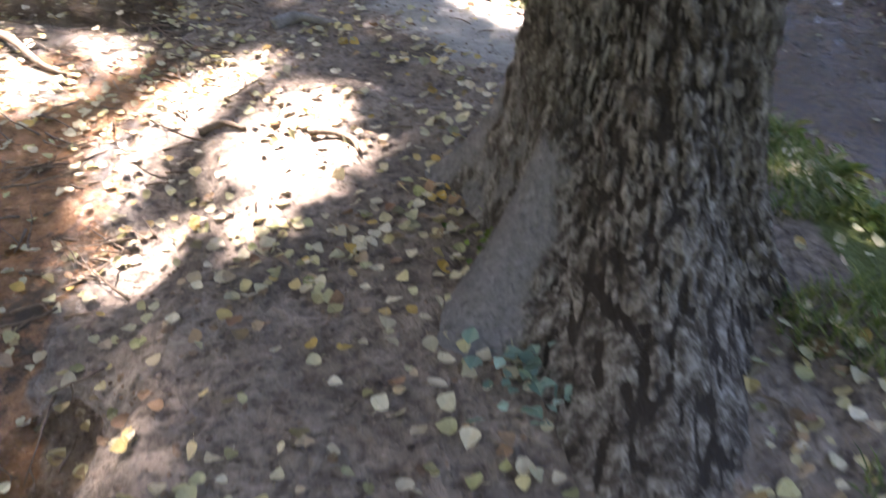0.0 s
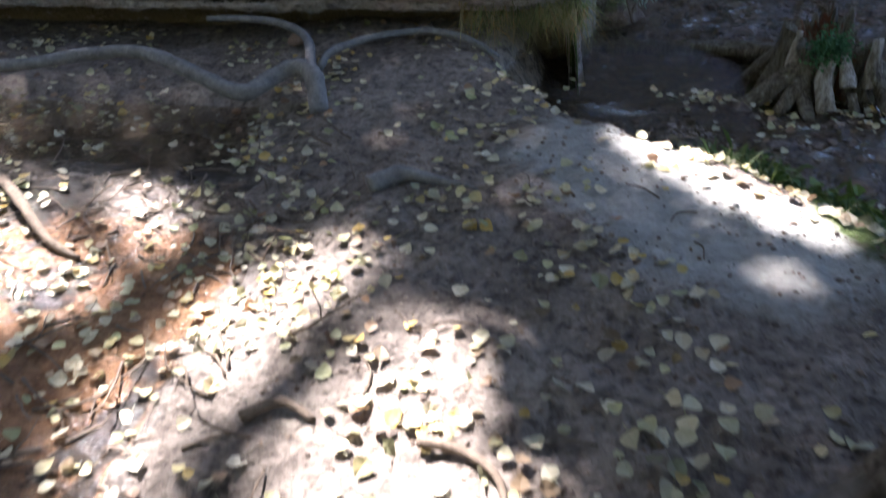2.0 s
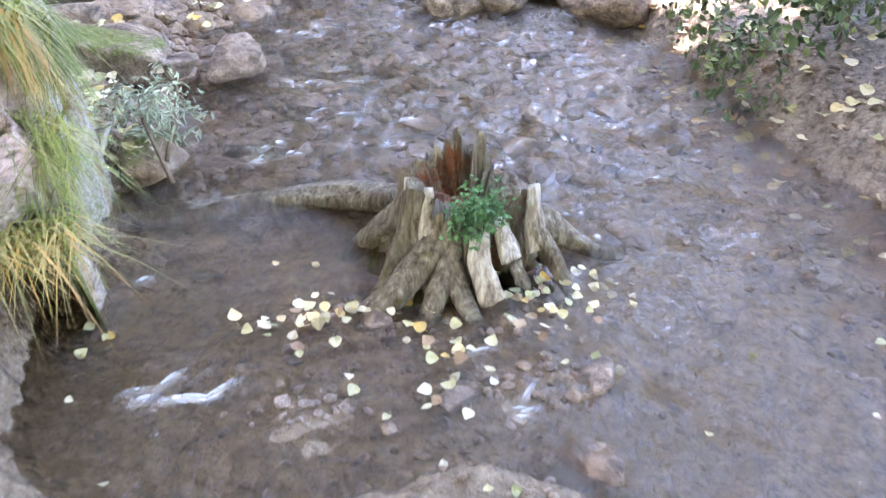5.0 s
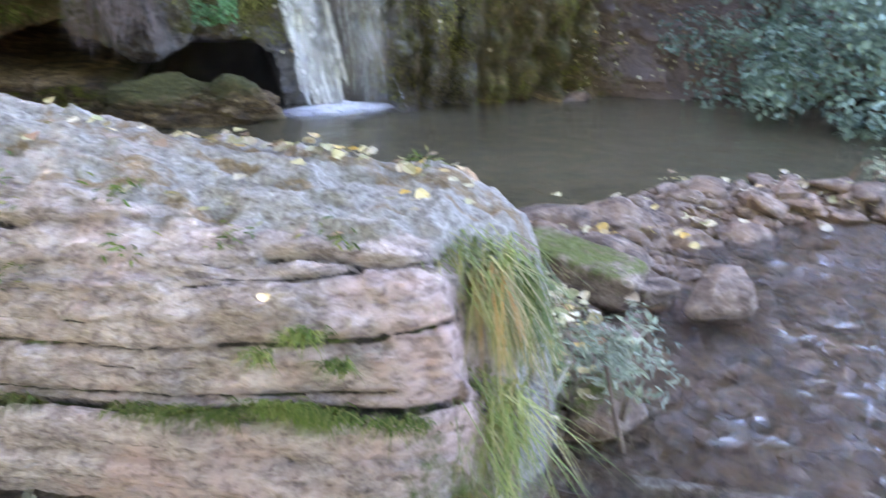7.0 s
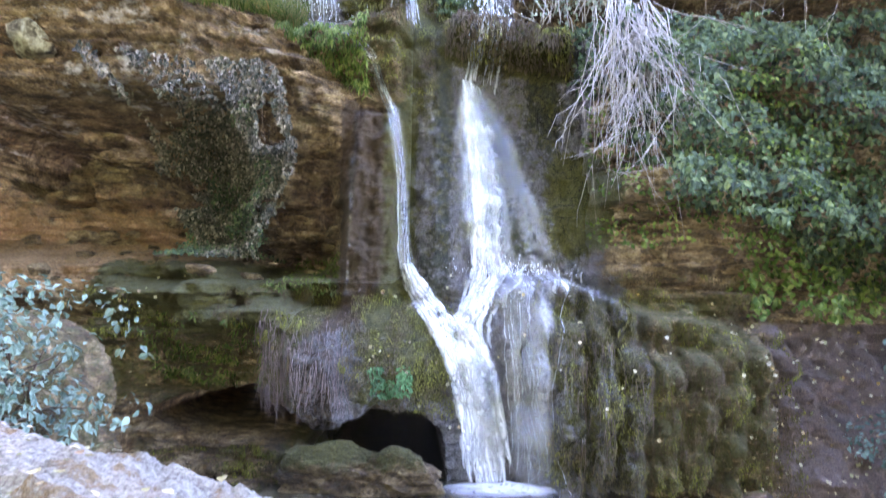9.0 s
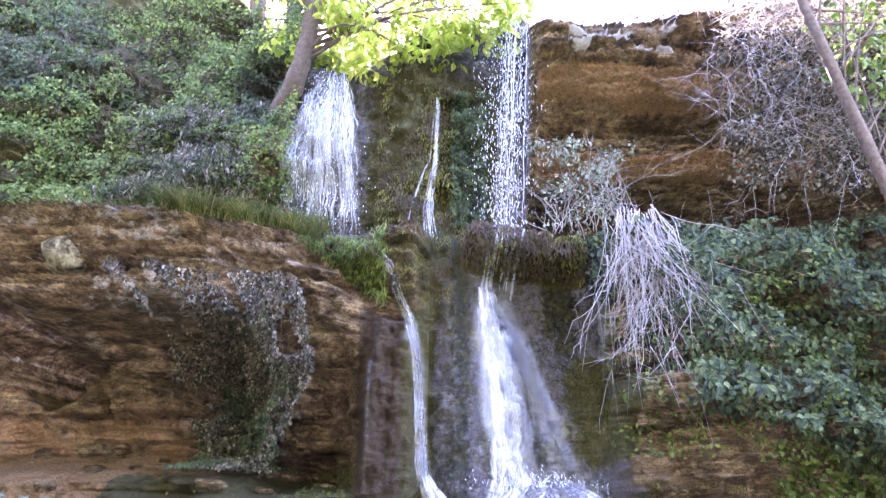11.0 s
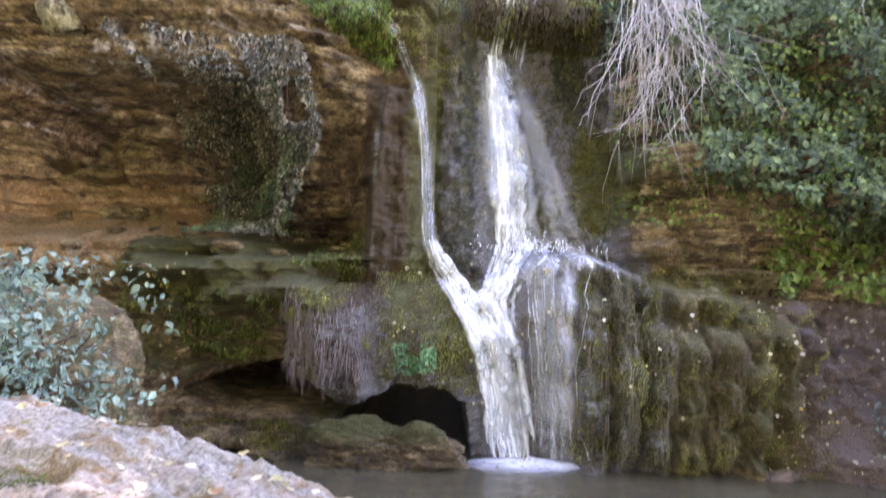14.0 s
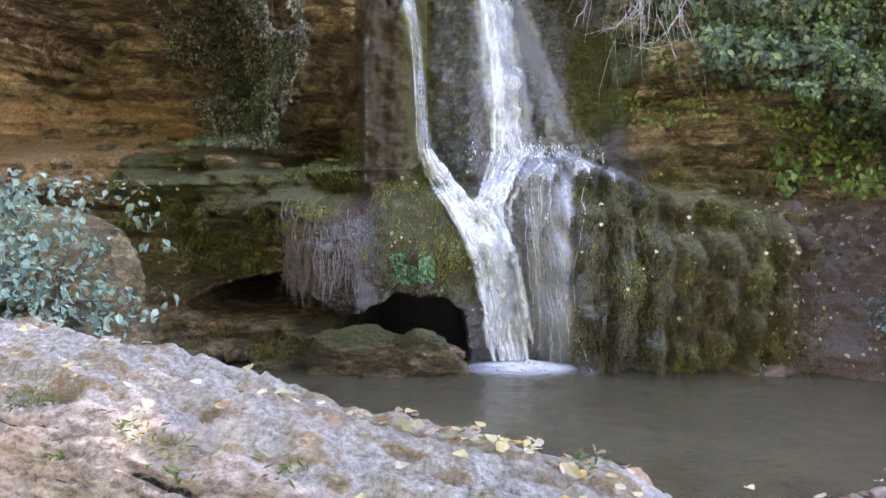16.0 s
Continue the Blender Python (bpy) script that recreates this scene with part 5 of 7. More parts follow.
def twig_path(p, way, length, n, bend, r):
    """A crooked shoot."""
    out, q, w = [Vector(p)], Vector(p), Vector(way).normalized()
    for _ in range(n):
        w = (w + Vector((r.gauss(0, bend), r.gauss(0, bend), r.gauss(0, bend)))).normalized()
        q = q + w * (length / n)
        out.append(q.copy())
    return out


def thicket(name, count, place, way, length, radius, material, parent, seed, droop=0.0, forks=2, bend=0.22):
    """Many thin forked shoots in one mesh."""
    r = random.Random(seed)
    pcs = []
    for i in range(count):
        p = place(r)
        w = way(r)
        L = length * (0.5 + r.random())
        path = twig_path(p, w, L, 6, bend, r)
        for k, q in enumerate(path):
            q.z -= droop * (k / 6) ** 2 * L
        pcs.append(tube(path, [radius * (1 - 0.13 * k) for k in range(7)], 4))
        for f in range(forks):
            k = r.randint(2, 5)
            w2 = (path[k] - path[k - 1]).normalized() + Vector((r.gauss(0, 0.5), r.gauss(0, 0.5), r.gauss(0, 0.5)))
            pp = twig_path(path[k], w2, L * 0.45, 4, 0.25, r)
            pcs.append(tube(pp, [radius * 0.6 * (1 - 0.2 * j) for j in range(5)], 3))
    v, f = joined(pcs)
    return tagged(part(name, mesh_of(name, v, f), material, parent), kind="stuff")


# crown of the poplar, over the path and out of view
g4 = np.random.default_rng(11)
cent, rad = [], []
while len(cent) < 760:
    x, y = g4.uniform(-8.5, 6.5), g4.uniform(-5, 9.6)
    z = g4.uniform(6.2, 9.2)
    if ((x + 0.8) / 7.8) ** 2 + ((y - 3.0) / 7.2) ** 2 < 1 and (y < 5.2 or z - 2.4 > 0.95 * math.hypot(x - 0.17, y - 4.57)):
        cent.append((x, y, z)), rad.append(g4.uniform(0.45, 0.85))
# denser boughs added out of view to keep the sun off the trunk
for _ in range(40):
    z = g4.uniform(6.4, 9.0)
    cent.append((0.5 - 0.535 * z + g4.normal(0, 0.3), 1.75 + 0.685 * z + g4.normal(0, 0.35), z)), rad.append(g4.uniform(0.4, 0.7))
P, N = clumps(cent, rad, 220, g4, 0.7)
# leaves cleared along the sun's way to the chosen sunlit spots
keep_ = ~in_sun(P, 1.03) & (np.hypot(P[:, 0] - 0.3, P[:, 1] - 2.0) > 0.5)
P, N = P[keep_], N[keep_]
me = leaves_mesh("crown", P, N, g4.uniform(0.13, 0.22, len(P)), g4, "broad", 0.5)
part("crown", me, CROWNLEAF, tree)
rr = random.Random(3)
for k in range(9):
    a = 2 * math.pi * k / 9 + rr.uniform(-0.3, 0.3)
    reach = rr.uniform(2.5, 5.5)
    top = Vector((0.1, 2.1, 5.2 + 0.2 * k))
    end = Vector((0.1 + reach * math.cos(a), 2.1 + reach * math.sin(a), 7.8 + rr.uniform(-0.5, 0.8)))
    mid = (top + end) / 2 + Vector((rr.uniform(-0.3, 0.3), rr.uniform(-0.3, 0.3), 0.3))
    pts = spline([top, mid, end], 6)
    v, f = tube(pts, [0.11 * (1 - 0.065 * i) for i in range(len(pts))], 8)
    part("limb", mesh_of("limb", v, f), TWIG, tree)


def cliff_top_tree(u, d, height, spread, seed, material, label, n=90, lean=0.0, low=0.12):
    """A tree of trunk, limbs and a ragged crown, rooted above the cliff."""
    g = np.random.default_rng(seed)
    r = random.Random(seed)
    z0 = float(top_height(u)) - 0.2 + 0.1 * max(0, d - 10)
    ob = thing("cliff_top_tree", None, None, label, "tree")
    pts = spline([W(u, d, z0 - 0.4), W(u + lean * 0.3, d, z0 + height * 0.4), W(u + lean, d - 0.2, z0 + height * 0.9)], 7)
    v, f = tube(pts, [0.16 * (1 - 0.055 * i) for i in range(len(pts))], 8, 0.2, seed)
    part("trunk", mesh_of("trunk", v, f), TWIG, ob)
    cs, rs = [], []
    for i in range(n):
        t = low + (1 - low) * g.random()
        rad_ = spread * math.sin(math.pi * min(0.98, 0.25 + 0.72 * (t - low) / (1 - low))) ** 0.7
        a, q = g.uniform(0, 2 * math.pi), g.random() ** 0.5
        cs.append(W(u + lean * t + rad_ * q * math.cos(a), d + rad_ * q * math.sin(a), z0 + height * t)), rs.append(g.uniform(0.25, 0.5))
    P_, N_ = clumps(cs, rs, 300, g)
    k_ = ~in_sun(P_, 1.12)
    part("crown", leaves_mesh("crown", P_[k_], N_[k_], g.uniform(0.09, 0.16, int(k_.sum())), g, "oval", 0.5), material, ob)
    for i in range(6):
        c = Vector(cs[r.randrange(len(cs))])
        s_ = pts[r.randint(5, len(pts) - 2)]
        if in_sun(np.array([s_ + (c - s_) * q_ for q_ in (0.2, 0.4, 0.6, 0.8, 1.0)]), 1.15).any():
            continue
        vv, ff = tube(spline([s_, (s_ + c) / 2 + Vector((0, 0, 0.15)), c], 4), [0.05 * (1 - 0.09 * j) for j in range(9)], 5)
        part("limb", mesh_of("limb", vv, ff), TWIG, ob)
    return ob


for i, (u, d, h, s) in enumerate([(-8.2, 11.0, 6.0, 2.4), (-6.2, 12.2, 6.5, 2.6), (-4.4, 12.0, 6.2, 2.2), (-3.0, 13.0, 6.0, 2.2), (-9.5, 9.5, 6, 2.4), (-6.0, 14.5, 7.5, 3.0), (-1.8, 14.5, 6.0, 2.2), (-3.4, 12.0, 6.5, 2.2)]):
    cliff_top_tree(u, d, h, s, 40 + i, GREEN, "leafy green tree on the cliff top", 150)

# walnut branches that hang before the sky
wal = thing("walnut_tree", None, None, "sunlit yellow-green walnut tree leaning over the fall", "tree")
pts = spline([W(-2.35, 9.8, 6.9), W(-2.05, 9.45, 7.35), W(-1.85, 9.25, 8.2), W(-1.75, 9.3, 9.3)], 8)
v, f = tube(pts, [0.16 - 0.003 * i for i in range(len(pts))], 9, 0.25, 4)
part("trunk", mesh_of("trunk", v, f), TWIG, wal, "mossy leaning trunk")
g5 = np.random.default_rng(21)
cs, rs = [], []
for i in range(110):
    u = g5.uniform(-2.6, 1.05)
    zlow = np.interp(u, [-2.6, -1.6, -0.9, -0.2, 0.4, 1.05], [8.4, 7.9, 7.0, 7.15, 7.35, 7.9])
    cs.append(W(u, g5.uniform(8.6, 9.5), zlow + abs(g5.normal(0, 0.75)) + 0.15)), rs.append(g5.uniform(0.16, 0.32))
cs += [W(-1.75 + g5.normal(0, 0.25), 10.3 + g5.normal(0, 0.2), 7.9 + g5.normal(0, 0.25)) for _ in range(16)]
rs += [0.38] * 16
P, N = clumps(cs, rs, 330, g5, 0.6)
k_ = ~in_sun(P)
# leaf clumps added above the view to keep stray sun off the stream
cs2 = [W(g5.uniform(-2.6, 3.8), g5.uniform(9.2, 12.0), g5.uniform(12.6, 15.0)) for _ in range(230)]
cs2 += [W(g5.uniform(-1.4, 1.2), g5.uniform(12.2, 15.2), g5.uniform(12.6, 15.4)) for _ in range(70)]
P2, N2 = clumps(cs2, g5.uniform(0.45, 0.85, 300), 240, g5, 0.8)
k2 = ~in_sun(P2)
part("upper_crown", leaves_mesh("upper_crown", P2[k2], N2[k2], g5.uniform(0.12, 0.2, int(k2.sum())), g5, "broad", 0.6), CROWNLEAF, wal)
part("crown", leaves_mesh("crown", P[k_], N[k_], g5.uniform(0.08, 0.17, int(k_.sum())), g5, "oval", 0.7), YELLOWGREEN, wal)
for i in range(14):
    c = Vector(cs[i * 7])
    s_ = pts[10 + i % 12]
    v, f = tube(spline([s_, (s_ + c) / 2 + Vector((0, 0, 0.25)), c], 5), [0.03 * (1 - 0.08 * j) for j in range(11)], 5)
    part("branch", mesh_of("branch", v, f), TWIG, wal)

# thin leaning tree at the right of the pool
slim = thing("leaning_tree", None, None, "slender leaning tree with sparse green leaves", "tree")
pts = spline([W(5.0, 6.9, 0.6), W(4.75, 6.95, 2.9), W(4.32, 7.0, 4.75), W(3.95, 7.0, 6.2), W(3.66, 7.0, 7.4), W(3.3, 7.0, 9.2)], 6)
v, f = tube(pts, [0.085 - 0.0015 * i for i in range(len(pts))], 9, 0.15, 6)
part("trunk", mesh_of("trunk", v, f), TWIG, slim)
g6 = np.random.default_rng(31)
cs, rs = [], []
for i in range(100):
    a = g6.random()
    cs.append(W(4.05 + 1.9 * g6.random() ** 0.8, g6.uniform(6.7, 7.8), 5.3 + 2.9 * a)), rs.append(g6.uniform(0.14, 0.3))
P, N = clumps(cs, rs, 260, g6, 0.8)
part("crown", leaves_mesh("crown", P, N, g6.uniform(0.06, 0.12, len(P)), g6, "broad", 0.6), GREEN, slim)
for i in range(12):
    c = Vector(cs[i * 5])
    s_ = pts[10 + i]
    v, f = tube(spline([s_, (s_ + c) / 2 + Vector((0, 0, 0.12)), c], 4), [0.016 * (1 - 0.09 * j) for j in range(9)], 5)
    part("branch", mesh_of("branch", v, f), TWIG, slim)

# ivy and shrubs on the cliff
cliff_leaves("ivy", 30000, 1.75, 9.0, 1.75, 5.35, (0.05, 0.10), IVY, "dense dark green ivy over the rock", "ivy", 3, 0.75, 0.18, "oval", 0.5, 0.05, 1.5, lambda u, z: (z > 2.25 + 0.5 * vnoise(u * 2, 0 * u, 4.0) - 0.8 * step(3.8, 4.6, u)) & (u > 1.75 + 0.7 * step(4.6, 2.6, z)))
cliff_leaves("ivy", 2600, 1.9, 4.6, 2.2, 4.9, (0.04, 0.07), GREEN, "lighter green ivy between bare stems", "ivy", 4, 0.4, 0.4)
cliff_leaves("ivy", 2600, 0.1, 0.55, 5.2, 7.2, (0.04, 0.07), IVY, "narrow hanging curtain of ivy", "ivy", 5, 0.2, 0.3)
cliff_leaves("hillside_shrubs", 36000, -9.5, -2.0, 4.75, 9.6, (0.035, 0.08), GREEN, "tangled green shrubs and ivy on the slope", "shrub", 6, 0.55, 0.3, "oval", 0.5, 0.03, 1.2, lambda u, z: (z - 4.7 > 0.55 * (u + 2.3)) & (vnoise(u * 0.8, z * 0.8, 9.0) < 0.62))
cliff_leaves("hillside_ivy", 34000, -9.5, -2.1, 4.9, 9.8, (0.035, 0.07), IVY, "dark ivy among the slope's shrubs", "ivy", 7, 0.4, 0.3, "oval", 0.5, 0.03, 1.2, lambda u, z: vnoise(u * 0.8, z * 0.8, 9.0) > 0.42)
cliff_leaves("straw_grass", 2600, -4.3, -2.4, 5.3, 7.2, (0.05, 0.12), DRYIVY, "patch of dry straw grass on the slope", "grass", 23, 0.3, 0.4, "narrow", 1.2, 0.25, 1.6)
cliff_leaves("dry_creeper", 15000, -3.15, -1.2, 2.1, 3.85, (0.028, 0.06), DRYIVY, "half-dry creeper hanging from the brow", "creeper", 8, 0.3, 0.28, "oval", 1.2, 0.8, 2.4, lambda u, z: (np.abs(u + 2.35 - 0.15 * (3 - z)) < 0.2 + 0.72 * step(1.9, 3.3, z) + 0.5 * (vnoise(u * 2.2, z * 2.2, 3.3) - 0.5)) & (vnoise(u * 9, z * 1.3, 4.4) > 0.27))
cliff_leaves("creeper_leaves", 5200, -2.9, -1.6, 2.1, 3.6, (0.022, 0.048), IVY, "dark green leaves of the creeper", "creeper", 9, 0.45, 0.35, "oval", 1.0, 0.7, 2.4)
cliff_leaves("moss", 15000, 1.15, 3.9, -0.25, 2.0, (0.018, 0.045), MOSSLEAF, "shaggy olive-brown moss on the tufa mound", "moss", 10, 0.07, 0.42, "narrow", 2.2, 0.0, 2.6)
# mosses and small ferns about the ledge
cliff_leaves("fern", 900, -3.0, -1.5, 0.7, 1.5, (0.04, 0.09), GRASS, "small green ferns under the ledge", "fern", 25, 0.1, 0.5, "narrow", 0.8, 0.03, 3.2)
cliff_leaves("fern", 500, -1.7, -0.95, 1.7, 2.2, (0.03, 0.07), GRASS, "green moss cushion in the wet hollow", "moss", 26, 0.1, 0.35, "narrow", 0.8, 0.03, 3.2)
cliff_leaves("fern", 260, -0.55, -0.1, 0.7, 1.0, (0.03, 0.06), MOSSGREEN, "dark green fern tuft on the ledge's face", "fern", 27, 0.08, 0.3, "oval", 0.8, 0.04, 3.2)
cliff_leaves("moss", 5000, -0.75, 0.35, 0.45, 1.7, (0.018, 0.045), MOSSLEAF, "shaggy moss on the ledge", "moss", 12, 0.12, 0.3, "narrow", 2.0, 0.0, 2.6)
cliff_leaves("moss", 4500, -3.6, -0.9, 1.2, 1.75, (0.02, 0.05), MOSSLEAF, "mossy rim of the ledge", "moss", 13, 0.08, 0.38, "narrow", 1.2, 0.0, 2.6)
cliff_leaves("moss", 2600, -0.95, 0.1, 4.0, 4.95, (0.02, 0.05), MOSSLEAF, "moss on the tufa dome", "moss", 14, 0.08, 0.35, "narrow", 1.2, 0.0, 2.6)
cliff_leaves("moss", 2600, 0.2, 1.8, 4.5, 5.05, (0.04, 0.10), MOSSLEAF, "long moss on the shelf", "moss", 15, 0.15, 0.2, "narrow", 2.5, 0.0, 2.6)
cliff_leaves("moss", 2500, -2.9, -1.2, -0.2, 0.16, (0.02, 0.05), MOSSLEAF, "mossy sill of the cave", "moss", 18, 0.06, 0.4, "narrow", 1.2, 0.0, 2.6)
cliff_leaves("moss", 3000, -1.5, 0.15, -0.22, 0.32, (0.02, 0.05), MOSSLEAF, "mossy boulder foot", "moss", 16, 0.06, 0.35, "narrow", 1.4, 0.0, 2.6)
cliff_leaves("moss", 5000, -0.9, 0.5, 5.1, 7.3, (0.03, 0.08), MOSSLEAF, "wet moss between the upper falls", "moss", 17, 0.12, 0.42, "narrow", 2.0, 0.0, 2.0)
cliff_leaves("scree_leaves", 420, 3.2, 7.5, -0.2, 1.5, (0.03, 0.055), LEAFMANY, "fallen yellow leaves on the scree", "leaf litter", 18, 0.0, 0.2, "broad", 0.0, 0.02)
cliff_leaves("ledge_leaves", 90, -3.6, 3.6, 0.1, 2.0, (0.025, 0.05), LEAFMANY, "yellow leaves caught on the ledge", "leaf litter", 19, 0.0, 0.2, "broad", 0.0, 0.12)
cliff_leaves("brow_leaves", 1500, -1.7, -0.65, 3.9, 4.75, (0.04, 0.11), GREEN, "green ferns at the rounded brow", "fern", 20, 0.2, 0.35, "narrow", 1.5, 0.02, 2.5, lambda u, z: z > 4.75 + 0.75 * (-1.3 - u) - 0.35)
cliff_leaves("low_shrub", 1500, 3.5, 6.2, 1.5, 3.0, (0.05, 0.1), GREEN, "bright green shrub under the ivy", "shrub", 22, 0.5, 0.5, "oval", 0.4, 0.05)

# grass along the brow
g7 = np.random.default_rng(41)
k = 5200
u = g7.uniform(-4.2, -1.5, k)
z = 4.78 + np.abs(g7.normal(0, 0.3, k)) + 0.15 * np.sin(u * 3) - 0.35 * step(-2.0, -1.4, u)
X, Y, Z = on_cliff(u, z, 0.02)
lean = np.stack([-FX + g7.normal(0, 0.5, k), -FY + g7.normal(0, 0.5, k), np.zeros(k)], -1)
me = blades_mesh("brow_grass", np.stack([X, Y, Z], -1), g7.uniform(0.12, 0.38, k), lean, g7.uniform(0.004, 0.009, k), g7, 0.8)
thing("brow_grass", me, GRASS, "long green and straw grass on the brow", "grass", kind="stuff")
sel = np.arange(0, k, 2)
me = blades_mesh("brow_straw", np.stack([X, Y, Z], -1)[sel] + (0, 0, 0.02), g7.uniform(0.1, 0.34, len(sel)), lean[sel], g7.uniform(0.004, 0.008, len(sel)), g7, 0.9)
thing("brow_straw", me, DRYGRASS, "dry straw-coloured grass on the brow", "grass", kind="stuff")

# bare hanging stems at the right, and dry thickets
hang = thing("hanging_stems", None, None, "pale bare stems drooping down the ivy", "stems")
thicket("stem", 150, lambda r: W(r.gauss(2.25, 0.17), 8.35 + r.uniform(-0.25, 0.1), 5.0 - 0.25 * abs(r.gauss(0, 1))), lambda r: (r.gauss(0.12, 0.16) - 0.22 * FX, -0.25 * FY, -0.9), 1.2, 0.007, PALETWIG, hang, 6, 0.3, 2)
cliffdry = thing("dry_thicket", None, None, "grey leafless thicket hanging over the hollow", "thicket")
thicket("twig", 420, lambda r: W(r.uniform(3.2, 6.8), 8.45 - 0.35 * r.random(), r.uniform(5.6, 8.6)), lambda r: (r.gauss(0, 0.6) - 0.5 * FX, r.gauss(0, 0.3) - 0.6 * FY, r.gauss(-0.1, 0.5)), 0.9, 0.005, PALETWIG, cliffdry, 7, 0.3, 3)
g8 = np.random.default_rng(51)
cs = [W(3.3 + 3.6 * g8.random() ** 0.8, 8.35 - 0.35 * g8.random(), g8.uniform(5.3, 8.4)) for _ in range(440)]
P, N = clumps(cs, g8.uniform(0.14, 0.32, 440), 800, g8)
tagged(part("leaf_spray", leaves_mesh("leaf_spray", P, N, g8.uniform(0.03, 0.07, len(P)), g8, "oval", 0.6), DRYIVY, cliffdry), kind="stuff")
toprow = thing("dry_thicket", None, None, "dry brown scrub along the cliff top", "thicket")
thicket("twig", 420, lambda r: (lambda u_: W(u_, float(cliff_at(u_, top_height(u_) - 0.1)) - 0.05 + 0.5 * r.random(), float(top_height(u_)) - 0.12 + 0.25 * r.random()))(r.uniform(1.1, 7.5)), lambda r: (r.gauss(0, 0.4) - 0.3 * FX, -0.4 * FY * r.random(), 0.5 + r.gauss(0, 0.4)), 0.65, 0.007, TWIG, toprow, 8, 0.55, 3)
cs = [(lambda u_: W(u_, float(cliff_at(u_, top_height(u_) - 0.1)) + 0.6 * g8.random(), float(top_height(u_)) + 0.3 * g8.random() * (1 + 0.5 * (u_ > 3.5))))(g8.uniform(1.2, 8.0)) for _ in range(120)]
P, N = clumps(cs, g8.uniform(0.14, 0.34, 120), 700, g8)
tagged(part("leaf_spray", leaves_mesh("leaf_spray", P, N, g8.uniform(0.03, 0.07, len(P)), g8, "narrow", 0.2), DRYIVY, toprow), kind="stuff")
lefttop = thing("dry_thicket", None, None, "dark bare thicket on the upper slope", "thicket")
thicket("twig", 380, lambda r: (lambda u_, z_: W(u_, float(cliff_at(u_, z_)) - 0.3, z_))(r.uniform(-7.5, -2.6), r.uniform(7.4, 9.4)), lambda r: (r.gauss(0, 0.7) - 0.4 * FX, r.gauss(0, 0.4) - 0.4 * FY, r.gauss(-0.1, 0.5)), 0.9, 0.006, TWIG, lefttop, 9, 0.3, 2)
creep = thing("creeper_stems", None, None, "thin brown creeper stems hanging from the brow", "stems")
thicket("stem", 60, lambda r: (lambda u_, z_: W(u_, float(cliff_at(u_, z_)) - 0.75, z_))(r.uniform(-3.1, -1.6), 3.7 - 1.1 * r.random()), lambda r: (r.gauss(0, 0.1), r.gauss(0, 0.08), -1), 0.6, 0.003, TWIG, creep, 10, 0.0, 1, 0.1)
sap = thing("sapling_shrub", None, None, "thin upright shrub with small grey-green leaves", "shrub")
thicket("twig", 34, lambda r: W(r.uniform(1.3, 2.5), 8.95 + 0.3 * r.random(), 4.9 + 0.2 * r.random()), lambda r: (r.gauss(0, 0.25), r.gauss(0, 0.2), 1), 0.9, 0.008, PALETWIG, sap, 12, 0.0, 3)
cs = [W(g8.normal(1.75, 0.3), 8.95 + 0.3 * g8.random(), 5.1 + 1.1 * g8.random()) for _ in range(40)]
P, N = clumps(cs, g8.uniform(0.1, 0.22, 40), 1300, g8)
tagged(part("leaf_spray", leaves_mesh("leaf_spray", P, N, g8.uniform(0.03, 0.065, len(P)), g8, "oval", 0.3), FERNGREY, sap), kind="stuff")

# root fringe on the overhanging ledge, and on the mound's columns
fr = thing("root_fringe", None, None, "purple-brown fringe of hanging rootlets", "roots")
thicket("rootlet", 300, lambda r: (lambda u_, z_: W(u_, float(cliff_at(u_, z_)) - 0.04, z_))(r.uniform(-1.65, -0.72), r.uniform(0.75, 1.55)), lambda r: (r.gauss(0, 0.12) - 0.15 * FX, r.gauss(0, 0.1) - 0.15 * FY, -1), 0.22, 0.004, ROOTLET, fr, 13, 0.1, 1, 0.07)
thicket("rootlet", 130, lambda r: (lambda u_, z_: W(u_, float(cliff_at(u_, z_)) - 0.04, z_))(r.uniform(1.2, 3.0), r.uniform(0.3, 1.3)), lambda r: (r.gauss(0, 0.08) - 0.1 * FX, r.gauss(0, 0.06) - 0.1 * FY, -1), 0.3, 0.004, TWIG, fr, 14, 0.1, 1, 0.06)

# ---- bushes by the water ----
def bush(name, centres, radii, per, size, leaf, label, seed, shape="oval", stems=20, root=None, category="bush"):
    g = np.random.default_rng(seed)
    ob = thing(name, None, None, label, category)
    P_, N_ = clumps(centres, radii, per, g, 0.8)
    part("foliage", leaves_mesh("foliage", P_, N_, g.uniform(*size, len(P_)), g, shape, 0.5), leaf, ob)
    r = random.Random(seed)
    pcs = []
    for i in range(stems):
        c = Vector(centres[r.randrange(len(centres))])
        b = Vector(root) + Vector((r.gauss(0, 0.15), r.gauss(0, 0.15), 0)) if root else Vector((c.x, c.y, float(ground_height(np.array(c.x), np.array(c.y))) - 0.02))
        pcs.append(tube(spline([b, (b + c) / 2 + Vector((r.gauss(0, 0.06), r.gauss(0, 0.06), 0.05)), c], 4), [0.012 * (1 - 0.08 * j) for j in range(9)], 5))
    v_, f_ = joined(pcs)
    tagged(part("stem", mesh_of("stem", v_, f_), TWIG, ob), kind="stuff")
    return ob


